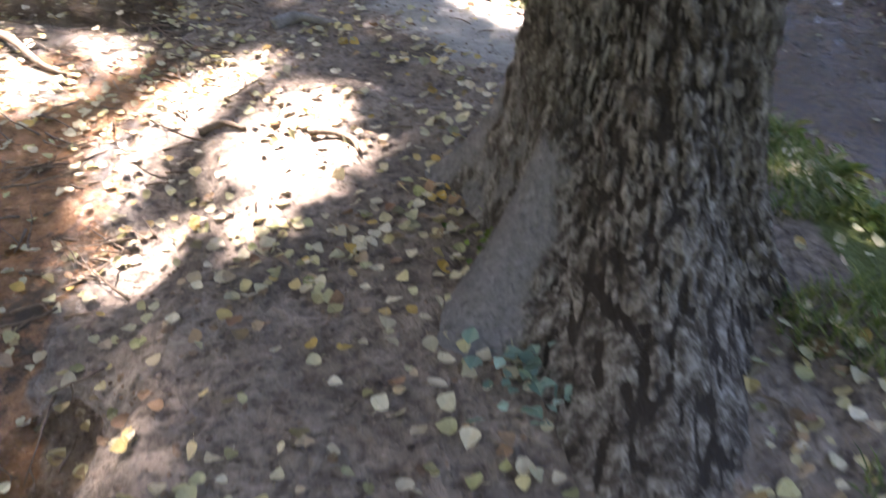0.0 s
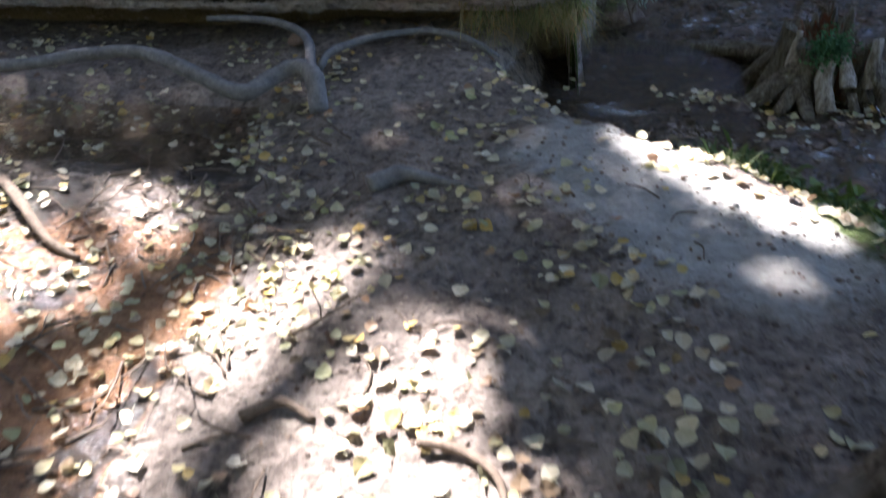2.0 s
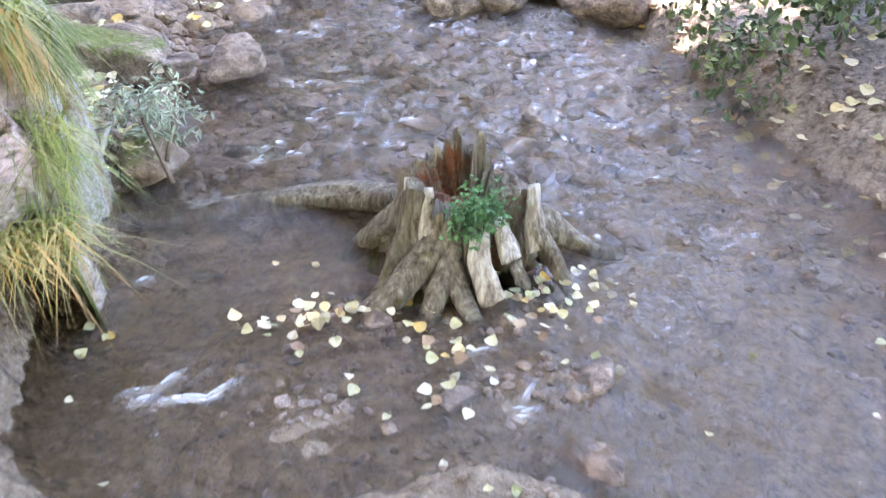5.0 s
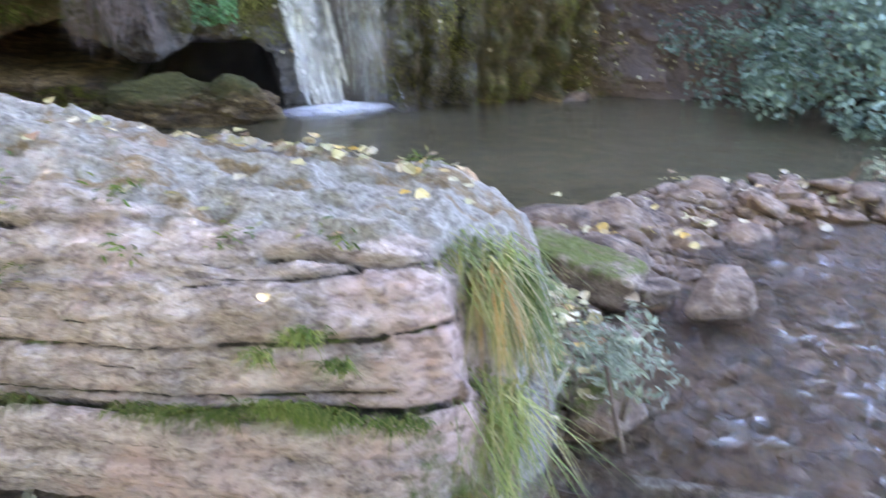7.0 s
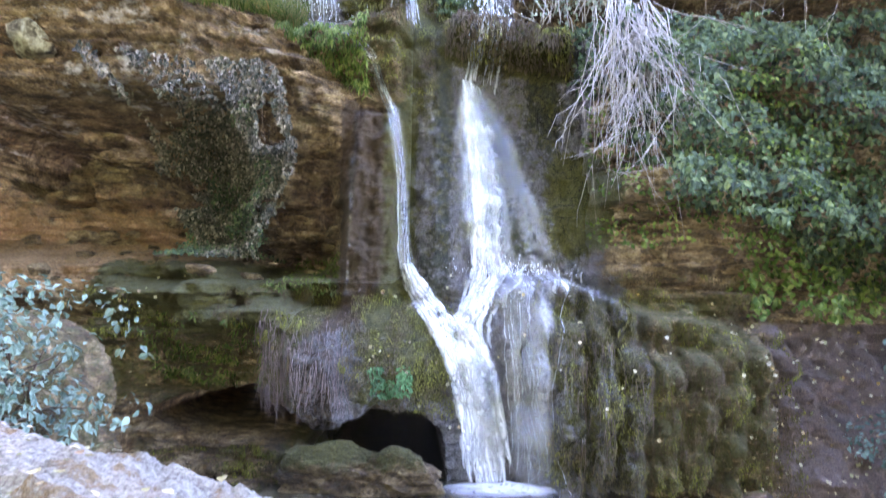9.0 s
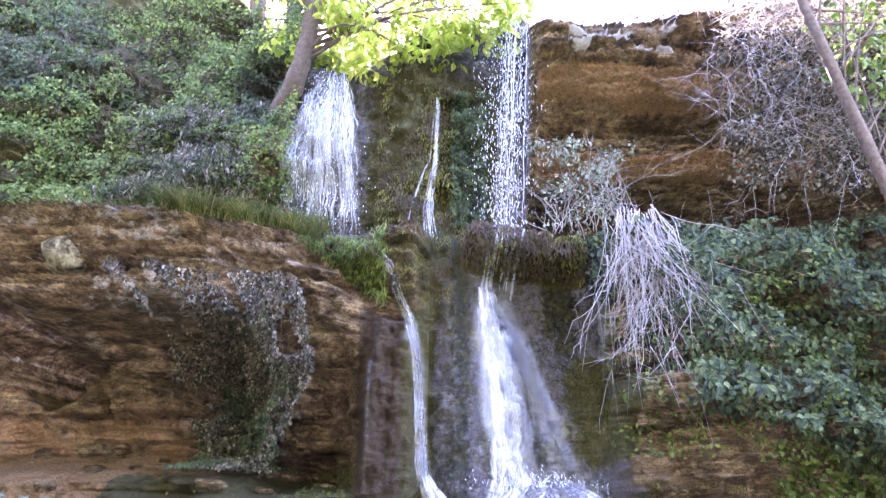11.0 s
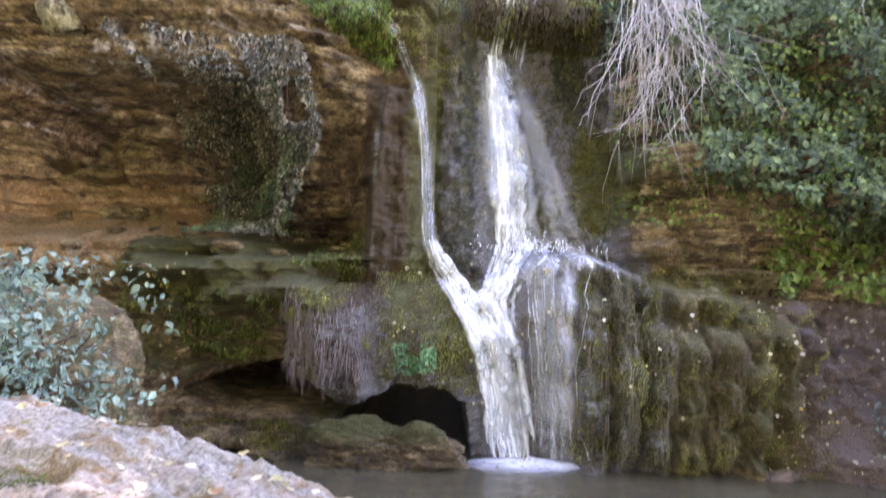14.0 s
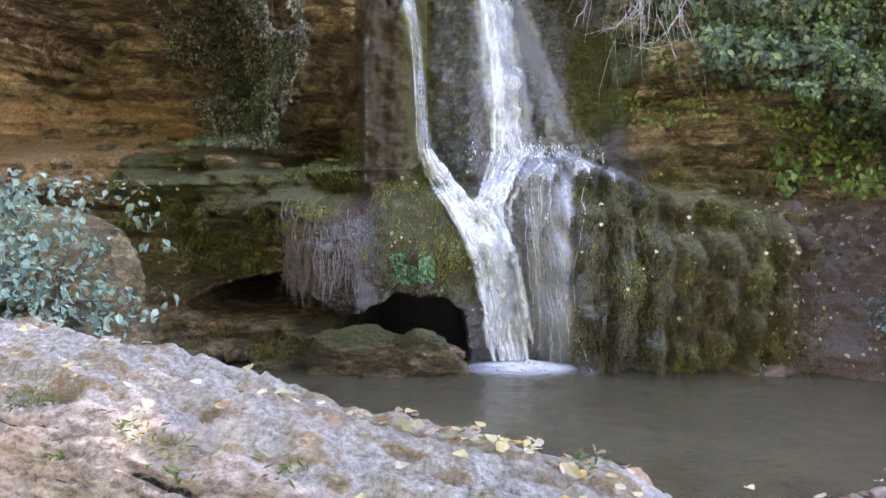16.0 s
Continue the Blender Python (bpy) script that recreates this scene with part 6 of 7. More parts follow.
g9 = np.random.default_rng(61)
cs = []
for i in range(90):
    x, y = g9.uniform(3.45, 6.4), g9.uniform(5.6, 8.3)
    if x > 3.35 + 0.35 * abs(y - 6.8) * (y > 6.8):
        cs.append((x, y, float(ground_height(np.array(x), np.array(y))) + g9.uniform(0.1, 0.65)))
bush("ivy_bush", cs, g9.uniform(0.18, 0.34, len(cs)), 1500, (0.04, 0.075), IVY, "dark blue-green ivy bush on the stream bank", 62)
cs = [W(g9.uniform(4.4, 8.4), g9.uniform(4.9, 7.6), g9.uniform(-0.15, 1.7)) for _ in range(230)] + [W(g9.uniform(5.5, 8.4), g9.uniform(4.1, 5.6), g9.uniform(-0.15, 0.8)) for _ in range(100)]
bush("bank_bush", cs, g9.uniform(0.2, 0.38, 330), 1500, (0.045, 0.08), IVYBLUE, "pale blue-green bush at the pool's end", 63)

# rocky outcrop with a bush on the left shore
th = np.linspace(0, 2 * math.pi, 120, endpoint=False)
tt = np.linspace(0, 1, 70)
T, H = np.meshgrid(th, tt)
rr_ = np.where(H < 0.75, 1.0, np.sqrt(np.clip(1 - ((H - 0.75) / 0.25) ** 2, 0, 1))) * (0.95 + 0.5 * fbm(np.cos(T) * 1.3, np.sin(T) * 1.3, H * 3, 4)) + 0.35 * fbm(np.cos(T) * 4, np.sin(T) * 4, H * 9)
OU, OD = -3.1 + 1.0 * rr_ * np.cos(T), 5.55 + 0.8 * rr_ * np.sin(T)
X, Y, Z = W(OU, OD, -0.6 + 2.1 * H + 0.3 * fbm(OU * 3, OD * 3, H * 6))
me = grid_mesh("outcrop", X, Y, Z, wrap=True)
attribute(me, "moss", 0.5 + 0.3 * fbm(OU * 2, OD * 2, H * 3))
thing("outcrop", me, CLIFF, "weathered rock outcrop at the pool's edge", "rock")
cs = [W(-2.6 + g9.normal(0, 0.42), 4.4 + g9.uniform(-0.2, 0.3), g9.uniform(0.95, 1.68)) for _ in range(130)] + [W(-2.25 + g9.normal(0, 0.2), 4.4, g9.uniform(0.45, 0.9)) for _ in range(40)]
bush("outcrop_bush", cs, g9.uniform(0.08, 0.17, len(cs)), 900, (0.035, 0.065), IVYBLUE, "pale blue-green leafy bush on the outcrop", 64, "oval", 24, W(-2.7, 5.1, 0.8))

# ---- stones ----
def stone_mesh(seed, mossy=0.0, squash=0.65, fine=3, lumps=0.0):
    g = np.random.default_rng(seed)
    bm = bmesh.new()
    bmesh.ops.create_icosphere(bm, subdivisions=fine, radius=1.0)
    co = np.array([v.co[:] for v in bm.verts])
    cut = np.ones(len(co)) * 9
    for _ in range(14):
        n = g.normal(0, 1, 3)
        n /= np.linalg.norm(n)
        dd = co @ n
        cut = np.minimum(cut, np.where(dd > 0.05, g.uniform(0.4, 0.8) / np.maximum(dd, 0.05), 9))
    s_ = np.minimum(1.0, cut) + 0.10 * fbm(co[:, 0] * 2 + seed, co[:, 1] * 2, co[:, 2] * 2) + 0.05 * fbm(co[:, 0] * 7 + seed, co[:, 1] * 7, co[:, 2] * 7) + lumps * (0.9 * fbm(co[:, 0] * 3 + seed, co[:, 1] * 3, co[:, 2] * 3) + 0.35 * fbm(co[:, 0] * 11, co[:, 1] * 11, co[:, 2] * 11 + seed))
    co = co * s_[:, None] * np.array([1, g.uniform(0.65, 0.95), squash * g.uniform(0.8, 1.15)])
    for v, c in zip(bm.verts, co):
        v.co = c
    me_ = bpy.data.meshes.new("stone")
    bm.to_mesh(me_)
    bm.free()
    me_.polygons.foreach_set("use_smooth", np.ones(len(me_.polygons), bool))
    attribute(me_, "moss", np.clip(mossy * (0.4 + 0.8 * co[:, 2]), 0, 1))
    me_.materials.append(STONE)
    return me_


STONES = [stone_mesh(100 + i, 0.0 if i % 3 else 0.5) for i in range(9)]
MOSSED = [stone_mesh(130 + i, 0.66) for i in range(3)]
rs = random.Random(9)




def put_stone(x, y, size, me_, label, group="", stretch=(1, 1, 1), sink=0.3, turn=None, z=None, name="stone"):
    ob = new(name, me_)
    zz = float(ground_height(np.array(x), np.array(y))) if z is None else z
    ob.matrix_world = Matrix.Translation((x, y, zz + size * stretch[2] * (0.55 - sink))) @ Euler((rs.uniform(-0.2, 0.2), rs.uniform(-0.2, 0.2), rs.uniform(0, 6.28) if turn is None else turn)).to_matrix().to_4x4() @ Matrix.Diagonal((size * stretch[0], size * stretch[1], size * stretch[2], 1))
    return tagged(ob, label, "stone", group)


def block_mesh(seed):
    """An oblong block with worn arrises and a mossy top."""
    bm = bmesh.new()
    bmesh.ops.create_cube(bm, size=2.0)
    bmesh.ops.subdivide_edges(bm, edges=bm.edges[:], cuts=11, use_grid_fill=True)
    co = np.array([v.co[:] for v in bm.verts])
    p = 6.0
    co = co / ((np.abs(co) ** p).sum(1, keepdims=True) ** (1 / p)) * np.array([1, 0.95 + 0.0 * co[0, 0], 1])
    co = co * (1 + 0.13 * fbm(co[:, 0] * 1.4 + seed, co[:, 1] * 1.4, co[:, 2] * 1.4) + 0.07 * fbm(co[:, 0] * 6, co[:, 1] * 6 + seed, co[:, 2] * 6))[:, None]
    co[:, 2] += 0.25 * co[:, 0] * (co[:, 2] > 0) * -0.5
    for v, c in zip(bm.verts, co):
        v.co = c
    me_ = bpy.data.meshes.new("mossy_stone")
    bm.to_mesh(me_)
    bm.free()
    me_.polygons.foreach_set("use_smooth", np.ones(len(me_.polygons), bool))
    attribute(me_, "moss", np.clip(0.34 + 0.22 * co[:, 2], 0, 1))
    me_.materials.append(STONE)
    return me_


ob = new("mossy_stone", block_mesh(3))
ob.matrix_world = Matrix.Translation((0.2, 8.2, -0.10)) @ Euler((0.06, 0.1, -0.42)).to_matrix().to_4x4() @ Matrix.Diagonal((0.33, 0.15, 0.11, 1))
tagged(ob, "oblong moss-covered stone block by the weir", "stone")
put_stone(0.0, 8.95, 0.33, STONES[1], "pale brown rounded stone on the weir", "weir stones", (1.1, 0.9, 0.9), 0.25, 0.2, -0.22)
put_stone(0.42, 9.02, 0.28, STONES[2], "grey wedge-shaped stone on the weir", "weir stones", (1.1, 0.8, 0.95), 0.25, 0.1, -0.22)
put_stone(0.57, 8.15, 0.2, STONES[4], "smooth grey-violet stone on the weir", "weir stones", (1.2, 0.9, 0.8), 0.15, 0.3, -0.24)
put_stone(0.9, 8.17, 0.24, STONES[5], "brown angular stone on the weir", "weir stones", (1.2, 0.9, 0.9), 0.15, 0.9, -0.26)
put_stone(0.28, 7.25, 0.24, MOSSED[2], "mossy stone under the grey shrub", "", (1.2, 1.0, 0.9), 0.1, 0.5, -0.36, "mossy_stone")
for x, y, s_, k in ((2.62, 8.95, 0.36, 0), (3.08, 9.1, 0.4, 1), (3.45, 9.0, 0.38, 2), (3.7, 8.5, 0.42, 1), (4.05, 8.45, 0.36, 0), (3.45, 9.1, 0.26, 2), (3.75, 8.5, 0.22, 1), (4.1, 9.1, 0.3, 0), (3.25, 9.6, 0.25, 2), (4.6, 9.4, 0.3, 1)):
    put_stone(x, y, s_, MOSSED[k] if k else STONES[0], "large grey mossy boulder at the weir's end", "weir boulders", (1.3, 1, 0.85), 0.2, None, -0.3, "boulder")
put_stone(2.95, 6.95, 0.24, STONES[3], "dark wet boulder at the stream's edge", "", (1.5, 0.9, 0.7), 0.25, 0.5, -0.45, "boulder")
put_stone(*W(3.25, 7.55, 0)[:2], 0.24, MOSSED[1], "round mossy boulder at the pool's far edge", "", (1.3, 0.9, 0.9), 0.1, 0.4, -0.32, "boulder")
# mossy boulders at the mouth of the cave
for u_, d_, z_, s_, st in ((-0.30, 7.72, -0.02, 0.72, (1.0, 0.7, 0.62)), (-0.85, 7.74, -0.05, 0.66, (1.0, 0.7, 0.64)), (-2.2, 7.4, -0.22, 0.6, (1.0, 0.6, 0.42)), (-2.8, 7.5, -0.08, 0.5, (1.2, 0.6, 0.5))):
    ob = new("boulder", stone_mesh(int(170 - 10 * u_), 0.85, 0.75, 5, 0.4))
    ob.data.materials[0] = CLIFF
    attribute(ob.data, "curtain_and_shade", np.full(len(ob.data.vertices), 0.38))
    ob.matrix_world = Matrix.Translation(W(u_, d_, z_)) @ Euler((0, 0, HYAW + 0.1)).to_matrix().to_4x4() @ Matrix.Diagonal((s_ * st[0], s_ * st[1], s_ * st[2], 1))
    tagged(ob, "rounded mossy brown boulder at the cave's mouth", "boulder", "cave boulders")
n_ = 0
while n_ < 200:
    t = rs.random()
    i = rs.randrange(5)
    (ax, ay), (bx, by) = WEIR[i], WEIR[i + 1]
    x, y = ax + (bx - ax) * t + rs.gauss(0.1, 0.13), ay + (by - ay) * t - abs(rs.gauss(0, 0.45)) + 0.12
    if y < 7.3 or x < -0.05 or (abs(x - 0.16) < 0.42 and abs(y - 8.1) < 0.25):
        continue
    s_ = min(0.2, max(0.05, rs.lognormvariate(-2.4, 0.42)))
    put_stone(x, y, s_, STONES[rs.randrange(9)], "brown river stone in the rubble weir", "weir stones", (1.15, 1, 0.9), 0.22)
    n_ += 1
for i in range(70):
    x, y = rs.uniform(0.3, 3.3), rs.uniform(2.8, 8.8) if i % 3 == 0 else rs.uniform(6.7, 8.6)
    if ground_height(np.array(x), np.array(y)) < -0.3:
        put_stone(x, y, rs.uniform(0.05, 0.15), STONES[rs.randrange(9)], "wet brown stone in the stream bed", "stream stones", (1.3, 1, 0.6), 0.25)
for x, y, s_ in ((-0.95, 6.0, 0.13), (-1.3, 6.02, 0.1), (-0.7, 6.05, 0.08), (-1.7, 6.0, 0.11)):
    put_stone(x, y, s_, STONES[rs.randrange(9)], "grey stone under the slab", "slab-foot stones", (1.5, 0.9, 0.7), 0.1)
# encrusted boulder on the left wall
crust = stone_mesh(151, 0.35)
crust.materials[0] = CRUST
ob = new("encrusted_boulder", crust)
ob.matrix_world = Matrix.Translation(W(-4.05, float(cliff_at(-4.05, 4.2)) - 0.02, 4.2)) @ Matrix.Diagonal((0.44, 0.3, 0.46, 1))
tagged(ob, "pale encrusted boulder stuck to the cliff", "boulder")
OCHRE = [stone_mesh(160 + i, 0.3, 0.6) for i in range(5)]
for m_ in OCHRE:
    m_.materials[0] = CLIFF
for i in range(70):
    u_, z_ = rs.uniform(-5.2, -1.0), rs.choice((rs.uniform(1.7, 2.5), rs.uniform(2.2, 3.7)))
    s_ = rs.uniform(0.07, 0.2)
    ob = new("wall_block", OCHRE[i % 5])
    ob.matrix_world = Matrix.Translation(W(u_, float(cliff_at(u_, z_)) - 0.25 * s_, z_)) @ Euler((rs.gauss(0, 0.15), rs.gauss(0, 0.15), HYAW + rs.gauss(0, 0.3))).to_matrix().to_4x4() @ Matrix.Diagonal((s_ * 1.3, s_, s_ * 0.95, 1))
    tagged(ob, "broken ochre limestone block in the cliff wall", "rock", "wall blocks")

# ---- roots and sticks ----
def stick(name, pts, r0, r1, material, label, category, n=6, sides=8, wobble=0.2, seed=1):
    p = spline(pts, n)
    k = len(p)
    v_, f_ = tube(p, [r0 + (r1 - r0) * i / (k - 1) for i in range(k)], sides, wobble, seed)
    return thing(name, mesh_of(name, v_, f_), material, label, category)


def gz(x, y, up=0.0):
    return (x, y, float(ground_height(np.array(x), np.array(y))) + up)


stick("exposed_root", [(-3.9, 5.25, -0.05), (-3.0, 5.2, 0.0), (-2.65, 5.3, 0.03), (-2.3, 5.3, 0.05), (-1.95, 5.14, 0.0), (-1.7, 5.04, -0.04), (-1.52, 5.2, 0.02), (-1.38, 5.17, 0.02), (-1.32, 5.02, -0.12)], 0.03, 0.05, ROOTWOOD, "thick smooth grey exposed root over the mud", "root")
stick("exposed_root", [(-2.25, 6.05, 0.0), (-2.0, 6.0, 0.02), (-1.75, 5.9, 0.03), (-1.55, 5.7, 0.02), (-1.45, 5.4, 0.0), (-1.42, 5.25, -0.08)], 0.018, 0.03, ROOTWOOD, "curved thin grey root by the slab", "root")
stick("exposed_root", [(-1.44, 5.5, -0.08), (-1.38, 5.62, -0.02), (-1.2, 5.82, -0.01), (-0.95, 5.92, 0.0), (-0.75, 5.9, -0.01), (-0.6, 5.83, -0.04), (-0.5, 5.87, -0.12)], 0.022, 0.018, ROOTWOOD, "thin grey root along the slab's foot", "root")
stick("stick", [gz(-0.9, 4.16, 0.02), gz(-0.78, 4.22, 0.035), gz(-0.64, 4.2, 0.02), gz(-0.48, 4.12, 0.008)], 0.045, 0.008, ROOTWOOD, "flat grey driftwood stick on the mud", "stick")
stick("stick", [gz(-0.52, 2.86, 0.02), gz(-0.42, 2.83, 0.025), gz(-0.33, 2.76, 0.02), gz(-0.3, 2.66, 0.02)], 0.016, 0.008, TWIG, "forked dark twig among leaves", "stick")
stick("stick", [(-2.5, 4.25, -0.12), (-2.25, 4.0, -0.08), (-2.05, 3.82, -0.13), (-1.9, 3.75, -0.16)], 0.028, 0.012, TWIG, "dark wet branch lying in the rill", "stick")
stick("stick", [gz(-1.0, 2.95, 0.02), gz(-0.9, 2.99, 0.03), gz(-0.8, 2.93, 0.01)], 0.02, 0.01, TWIG, "short dark twig on the mud", "stick")
for i in range(22):
    x, y = rs.uniform(-1.0, 0.9), rs.uniform(1.0, 4.6)
    a, L = rs.uniform(0, 6.28), rs.uniform(0.06, 0.2)
    stick("twig", [gz(x, y, 0.008), gz(x + 0.5 * L * math.cos(a) + rs.gauss(0, 0.01), y + 0.5 * L * math.sin(a), 0.014), gz(x + L * math.cos(a + 0.2), y + L * math.sin(a + 0.2), 0.006)], 0.004, 0.002, TWIG, "thin brown twig on the mud", "stick", 4, 5)["group"] = "twigs on the mud"
thing("sunken_log", grooved("sunken_log", [(0.1, 6.98, -0.44), (0.35, 6.92, -0.40), (0.7, 6.84, -0.37), (1.0, 6.72, -0.33), (1.22, 6.5, -0.27)], 0.05, 0.075, 31, 0.8, 0.1), DEADWOOD, "dark wet log lying across the stream", "log")

# ---- fallen leaves ----
def poplar_leaf(seed):
    g = np.random.default_rng(seed)
    out = [(0, 0), (0.22, 0.03), (0.44, 0.16), (0.5, 0.36), (0.38, 0.6), (0.18, 0.84), (0, 1.0), (-0.18, 0.84), (-0.38, 0.6), (-0.5, 0.36), (-0.44, 0.16), (-0.22, 0.03)]
    curl, fold = g.uniform(-0.8, 1.2), g.uniform(0.0, 0.6)
    def lift(x, y):
        return fold * abs(x) * 0.7 + curl * (y - 0.5) ** 2 * 0.6 + g.normal(0, 0.03)
    v_ = [(x, y - 0.5, lift(x, y)) for x, y in out] + [(0, 0.3 - 0.5, 0.0), (0, 0.65 - 0.5, 0.0)]
    f_ = [(12, i, i + 1) for i in range(0, 4)] + [(12, 4, 13), (13, 4, 5), (13, 5, 6), (13, 6, 7), (13, 7, 8), (12, 13, 8), (12, 8, 9), (12, 9, 10), (12, 10, 11), (12, 11, 0)]
    o = len(v_)
    v_ += [(-0.015, -0.5, 0.01), (0.015, -0.5, 0.01), (0.06, -0.95, 0.12), (0.035, -0.95, 0.12)]
    f_.append((o, o + 1, o + 2, o + 3))
    me_ = mesh_of("fallen_leaf", v_, f_, False)
    me_.materials.append(LEAF)
    return me_


LEAVES = [poplar_leaf(200 + i) for i in range(10)]
gl = np.random.default_rng(71)


def leaf_density(x, y):
    """How thickly leaves lie: drifts on the mud, few on the sandy patch and in the stream."""
    drift = np.clip(1.6 * (vnoise(x * 2.0, y * 2.0, 3.0) - 0.25), 0.05, 1)
    e = edge_distance(x, y, BANK)
    dens = drift * np.where(e > 0, 1.0, np.where(x < -0.6, 0.8, 0.1 + 0.5 * (edge_distance(x, y, SPIT) > -0.05)))
    dens = dens * (1 - 0.75 * bump(x, 0.45, 0.45) * bump(y, 4.0, 0.7))
    dens = dens + 0.9 * bump(e, 0.05, 0.12) * (x > 0.3) + 0.7 * bump(x, 0.05, 0.3) * bump(y, 2.6, 0.5)
    dens = np.where(edge_distance(x, y, RIGHT_BANK) > -0.1, 0.9, dens)
    dens = np.where((e < -0.05) & (marsh_height(x, y) > -0.36), 0.45 * drift + 0.1, dens)
    trunk = (np.hypot(x - 0.64, y - 2.28) < 0.52) | ((np.abs(x - 0.55) < 0.25) & (y > 1.1) & (y < 2))
    return np.where(trunk, 0, dens)


x, y = gl.uniform(-1.25, 1.15, 4000), gl.uniform(1.0, 4.7, 4000)
ok = (gl.random(4000) < leaf_density(x, y)) & (edge_distance(x, y, BANK) > -0.05)
x, y = x[ok][:300], y[ok][:300]
z = ground_height(x, y)
for i in range(len(x)):
    ob = new("fallen_leaf", LEAVES[i % 10])
    s_ = gl.uniform(0.028, 0.056)
    up = gl.uniform(0.008, 0.022)
    ob.matrix_world = Matrix.Translation((x[i], y[i], z[i] + up)) @ Euler((gl.normal(0, 0.35), gl.normal(0, 0.35), gl.uniform(0, 6.28))).to_matrix().to_4x4() @ Matrix.Diagonal((s_, s_, s_ * 0.8, 1))
    tagged(ob, "dry pale yellow-green poplar leaf on the mud", "leaf", "fallen leaves")


def litter(name, x, y, z, size, label, seed):
    """Many fallen leaves in one mesh."""
    g = np.random.default_rng(seed)
    vs_, fs_ = [], []
    base = [np.array([v.co[:] for v in m_.vertices]) for m_ in LEAVES]
    faces = [[tuple(p.vertices) for p in m_.polygons] for m_ in LEAVES]
    o = 0
    for i in range(len(x)):
        k_ = i % 10
        M = np.array(Euler((g.normal(0, 0.28), g.normal(0, 0.28), g.uniform(0, 6.28))).to_matrix())
        s_ = g.uniform(*size)
        vs_.append((base[k_] * s_) @ M.T + np.array([x[i], y[i], z[i] + g.uniform(0.005, 0.02)]))
        fs_ += [tuple(q + o for q in f_) for f_ in faces[k_]]
        o += len(base[k_])
    return thing(name, mesh_of(name, np.vstack(vs_), fs_, False), LEAFMANY, label, "leaf litter", kind="stuff")


x, y = gl.uniform(-3.6, 3.2, 20000), gl.uniform(-0.2, 6.4, 20000)
ok = gl.random(20000) < np.where((x > 1.3) & (marsh_height(x, y) < -1), 0.2, 0.7) * np.where(y < 1.9, 0.5, 1.0) * leaf_density(x, y)
x, y = x[ok], y[ok]
z = np.maximum(ground_height(x, y), np.where(x > -0.4, stream_level(x, y), -0.2))
litter("leaf_litter", x, y, z, (0.026, 0.056), "scattered yellow and brown leaf litter on mud and water", 72)
x, y = gl.uniform(2.9, 6.5, 2600), gl.uniform(4.5, 10.5, 2600)
ok = (gl.random(2600) < 0.55 * vnoise(x * 2, y * 2, 1.0)) & (edge_distance(x, y, RIGHT_BANK) > -0.25)
x, y = x[ok], y[ok]
litter("bank_litter", x, y, ground_height(x, y) + 0.01, (0.05, 0.09), "yellow leaves on the far stream bank", 73)
wv = np.array(WEIR)[gl.integers(0, 5, 260)] + gl.normal(0, 1, (260, 2)) * (0.28, 0.22) - (0, 0.1)
wv[:90] = (0.12, 7.7) + gl.normal(0, 1, (90, 2)) * (0.12, 0.25)
x, y = wv[:, 0], wv[:, 1]
litter("weir_litter", x, y, np.maximum(ground_height(x, y), -0.2) + 0.05, (0.05, 0.08), "yellow leaves caught among the weir stones", 74)
x, y = np.concatenate([gl.uniform(-3.0, -0.25, 80), gl.uniform(-1.0, -0.15, 60)]), np.concatenate([np.clip(gl.normal(6.85, 0.22, 80), 6.2, 7.6), gl.normal(6.9, 0.05, 60)])
litter("slab_litter", x, y, rock_top(x, y) + 0.01, (0.028, 0.05), "yellow leaves lying on the slab", 75)
x, y = np.concatenate([gl.normal(1.2, 0.35, 40), gl.normal(0.7, 0.18, 40), gl.normal(1.6, 0.12, 34)]), np.concatenate([gl.normal(5.62, 0.14, 40), gl.normal(5.98, 0.06, 40), gl.normal(5.75, 0.1, 34)])
litter("stump_litter", x, y, np.maximum(ground_height(x, y), stream_level(x, y)) + 0.01, (0.03, 0.055), "orange and yellow leaves drifted against the stump", 76)

# ---- grass and small plants ----
gg = np.random.default_rng(81)


def grass(name, P, length, width, droop, material, label, lean=None, kind="stuff"):
    k_ = len(P)
    if lean is None:
        a = gg.uniform(0, 6.28, k_)
        lean = np.stack([np.cos(a), np.sin(a), 0 * a], -1)
    return thing(name, blades_mesh(name, P, gg.uniform(*length, k_), lean, gg.uniform(*width, k_), gg, droop), material, label, "grass", kind=kind)


x, y = gg.uniform(0.35, 1.9, 30000), gg.uniform(0.6, 4.7, 30000)
e = edge_distance(x, y, BANK)
ok = (gg.random(30000) < bump(e, -0.13, 0.12) * np.clip(2.2 * vnoise(x * 4, y * 4, 2.0) - 0.7, 0, 1)) & (np.hypot(x - 0.64, y - 2.28) > 0.5)
x, y = x[ok], y[ok]
grass("verge_grass", np.stack([x, y, ground_height(x, y) - 0.01], -1), (0.06, 0.17), (0.002, 0.005), 0.5, GRASS, "short bright grass along the bank's edge")
x, y = gg.uniform(0.95, 1.6, 5000), gg.uniform(0.5, 2.9, 5000)
ok = (vnoise(x * 3, y * 3, 5.0) > 0.4) & (np.hypot(x - 0.64, y - 2.28) > 0.5)
x, y = x[ok], y[ok]
grass("tree_grass", np.stack([x, y, ground_height(x, y) - 0.01], -1), (0.05, 0.13), (0.002, 0.005), 0.5, GRASS, "green grass beside the poplar")


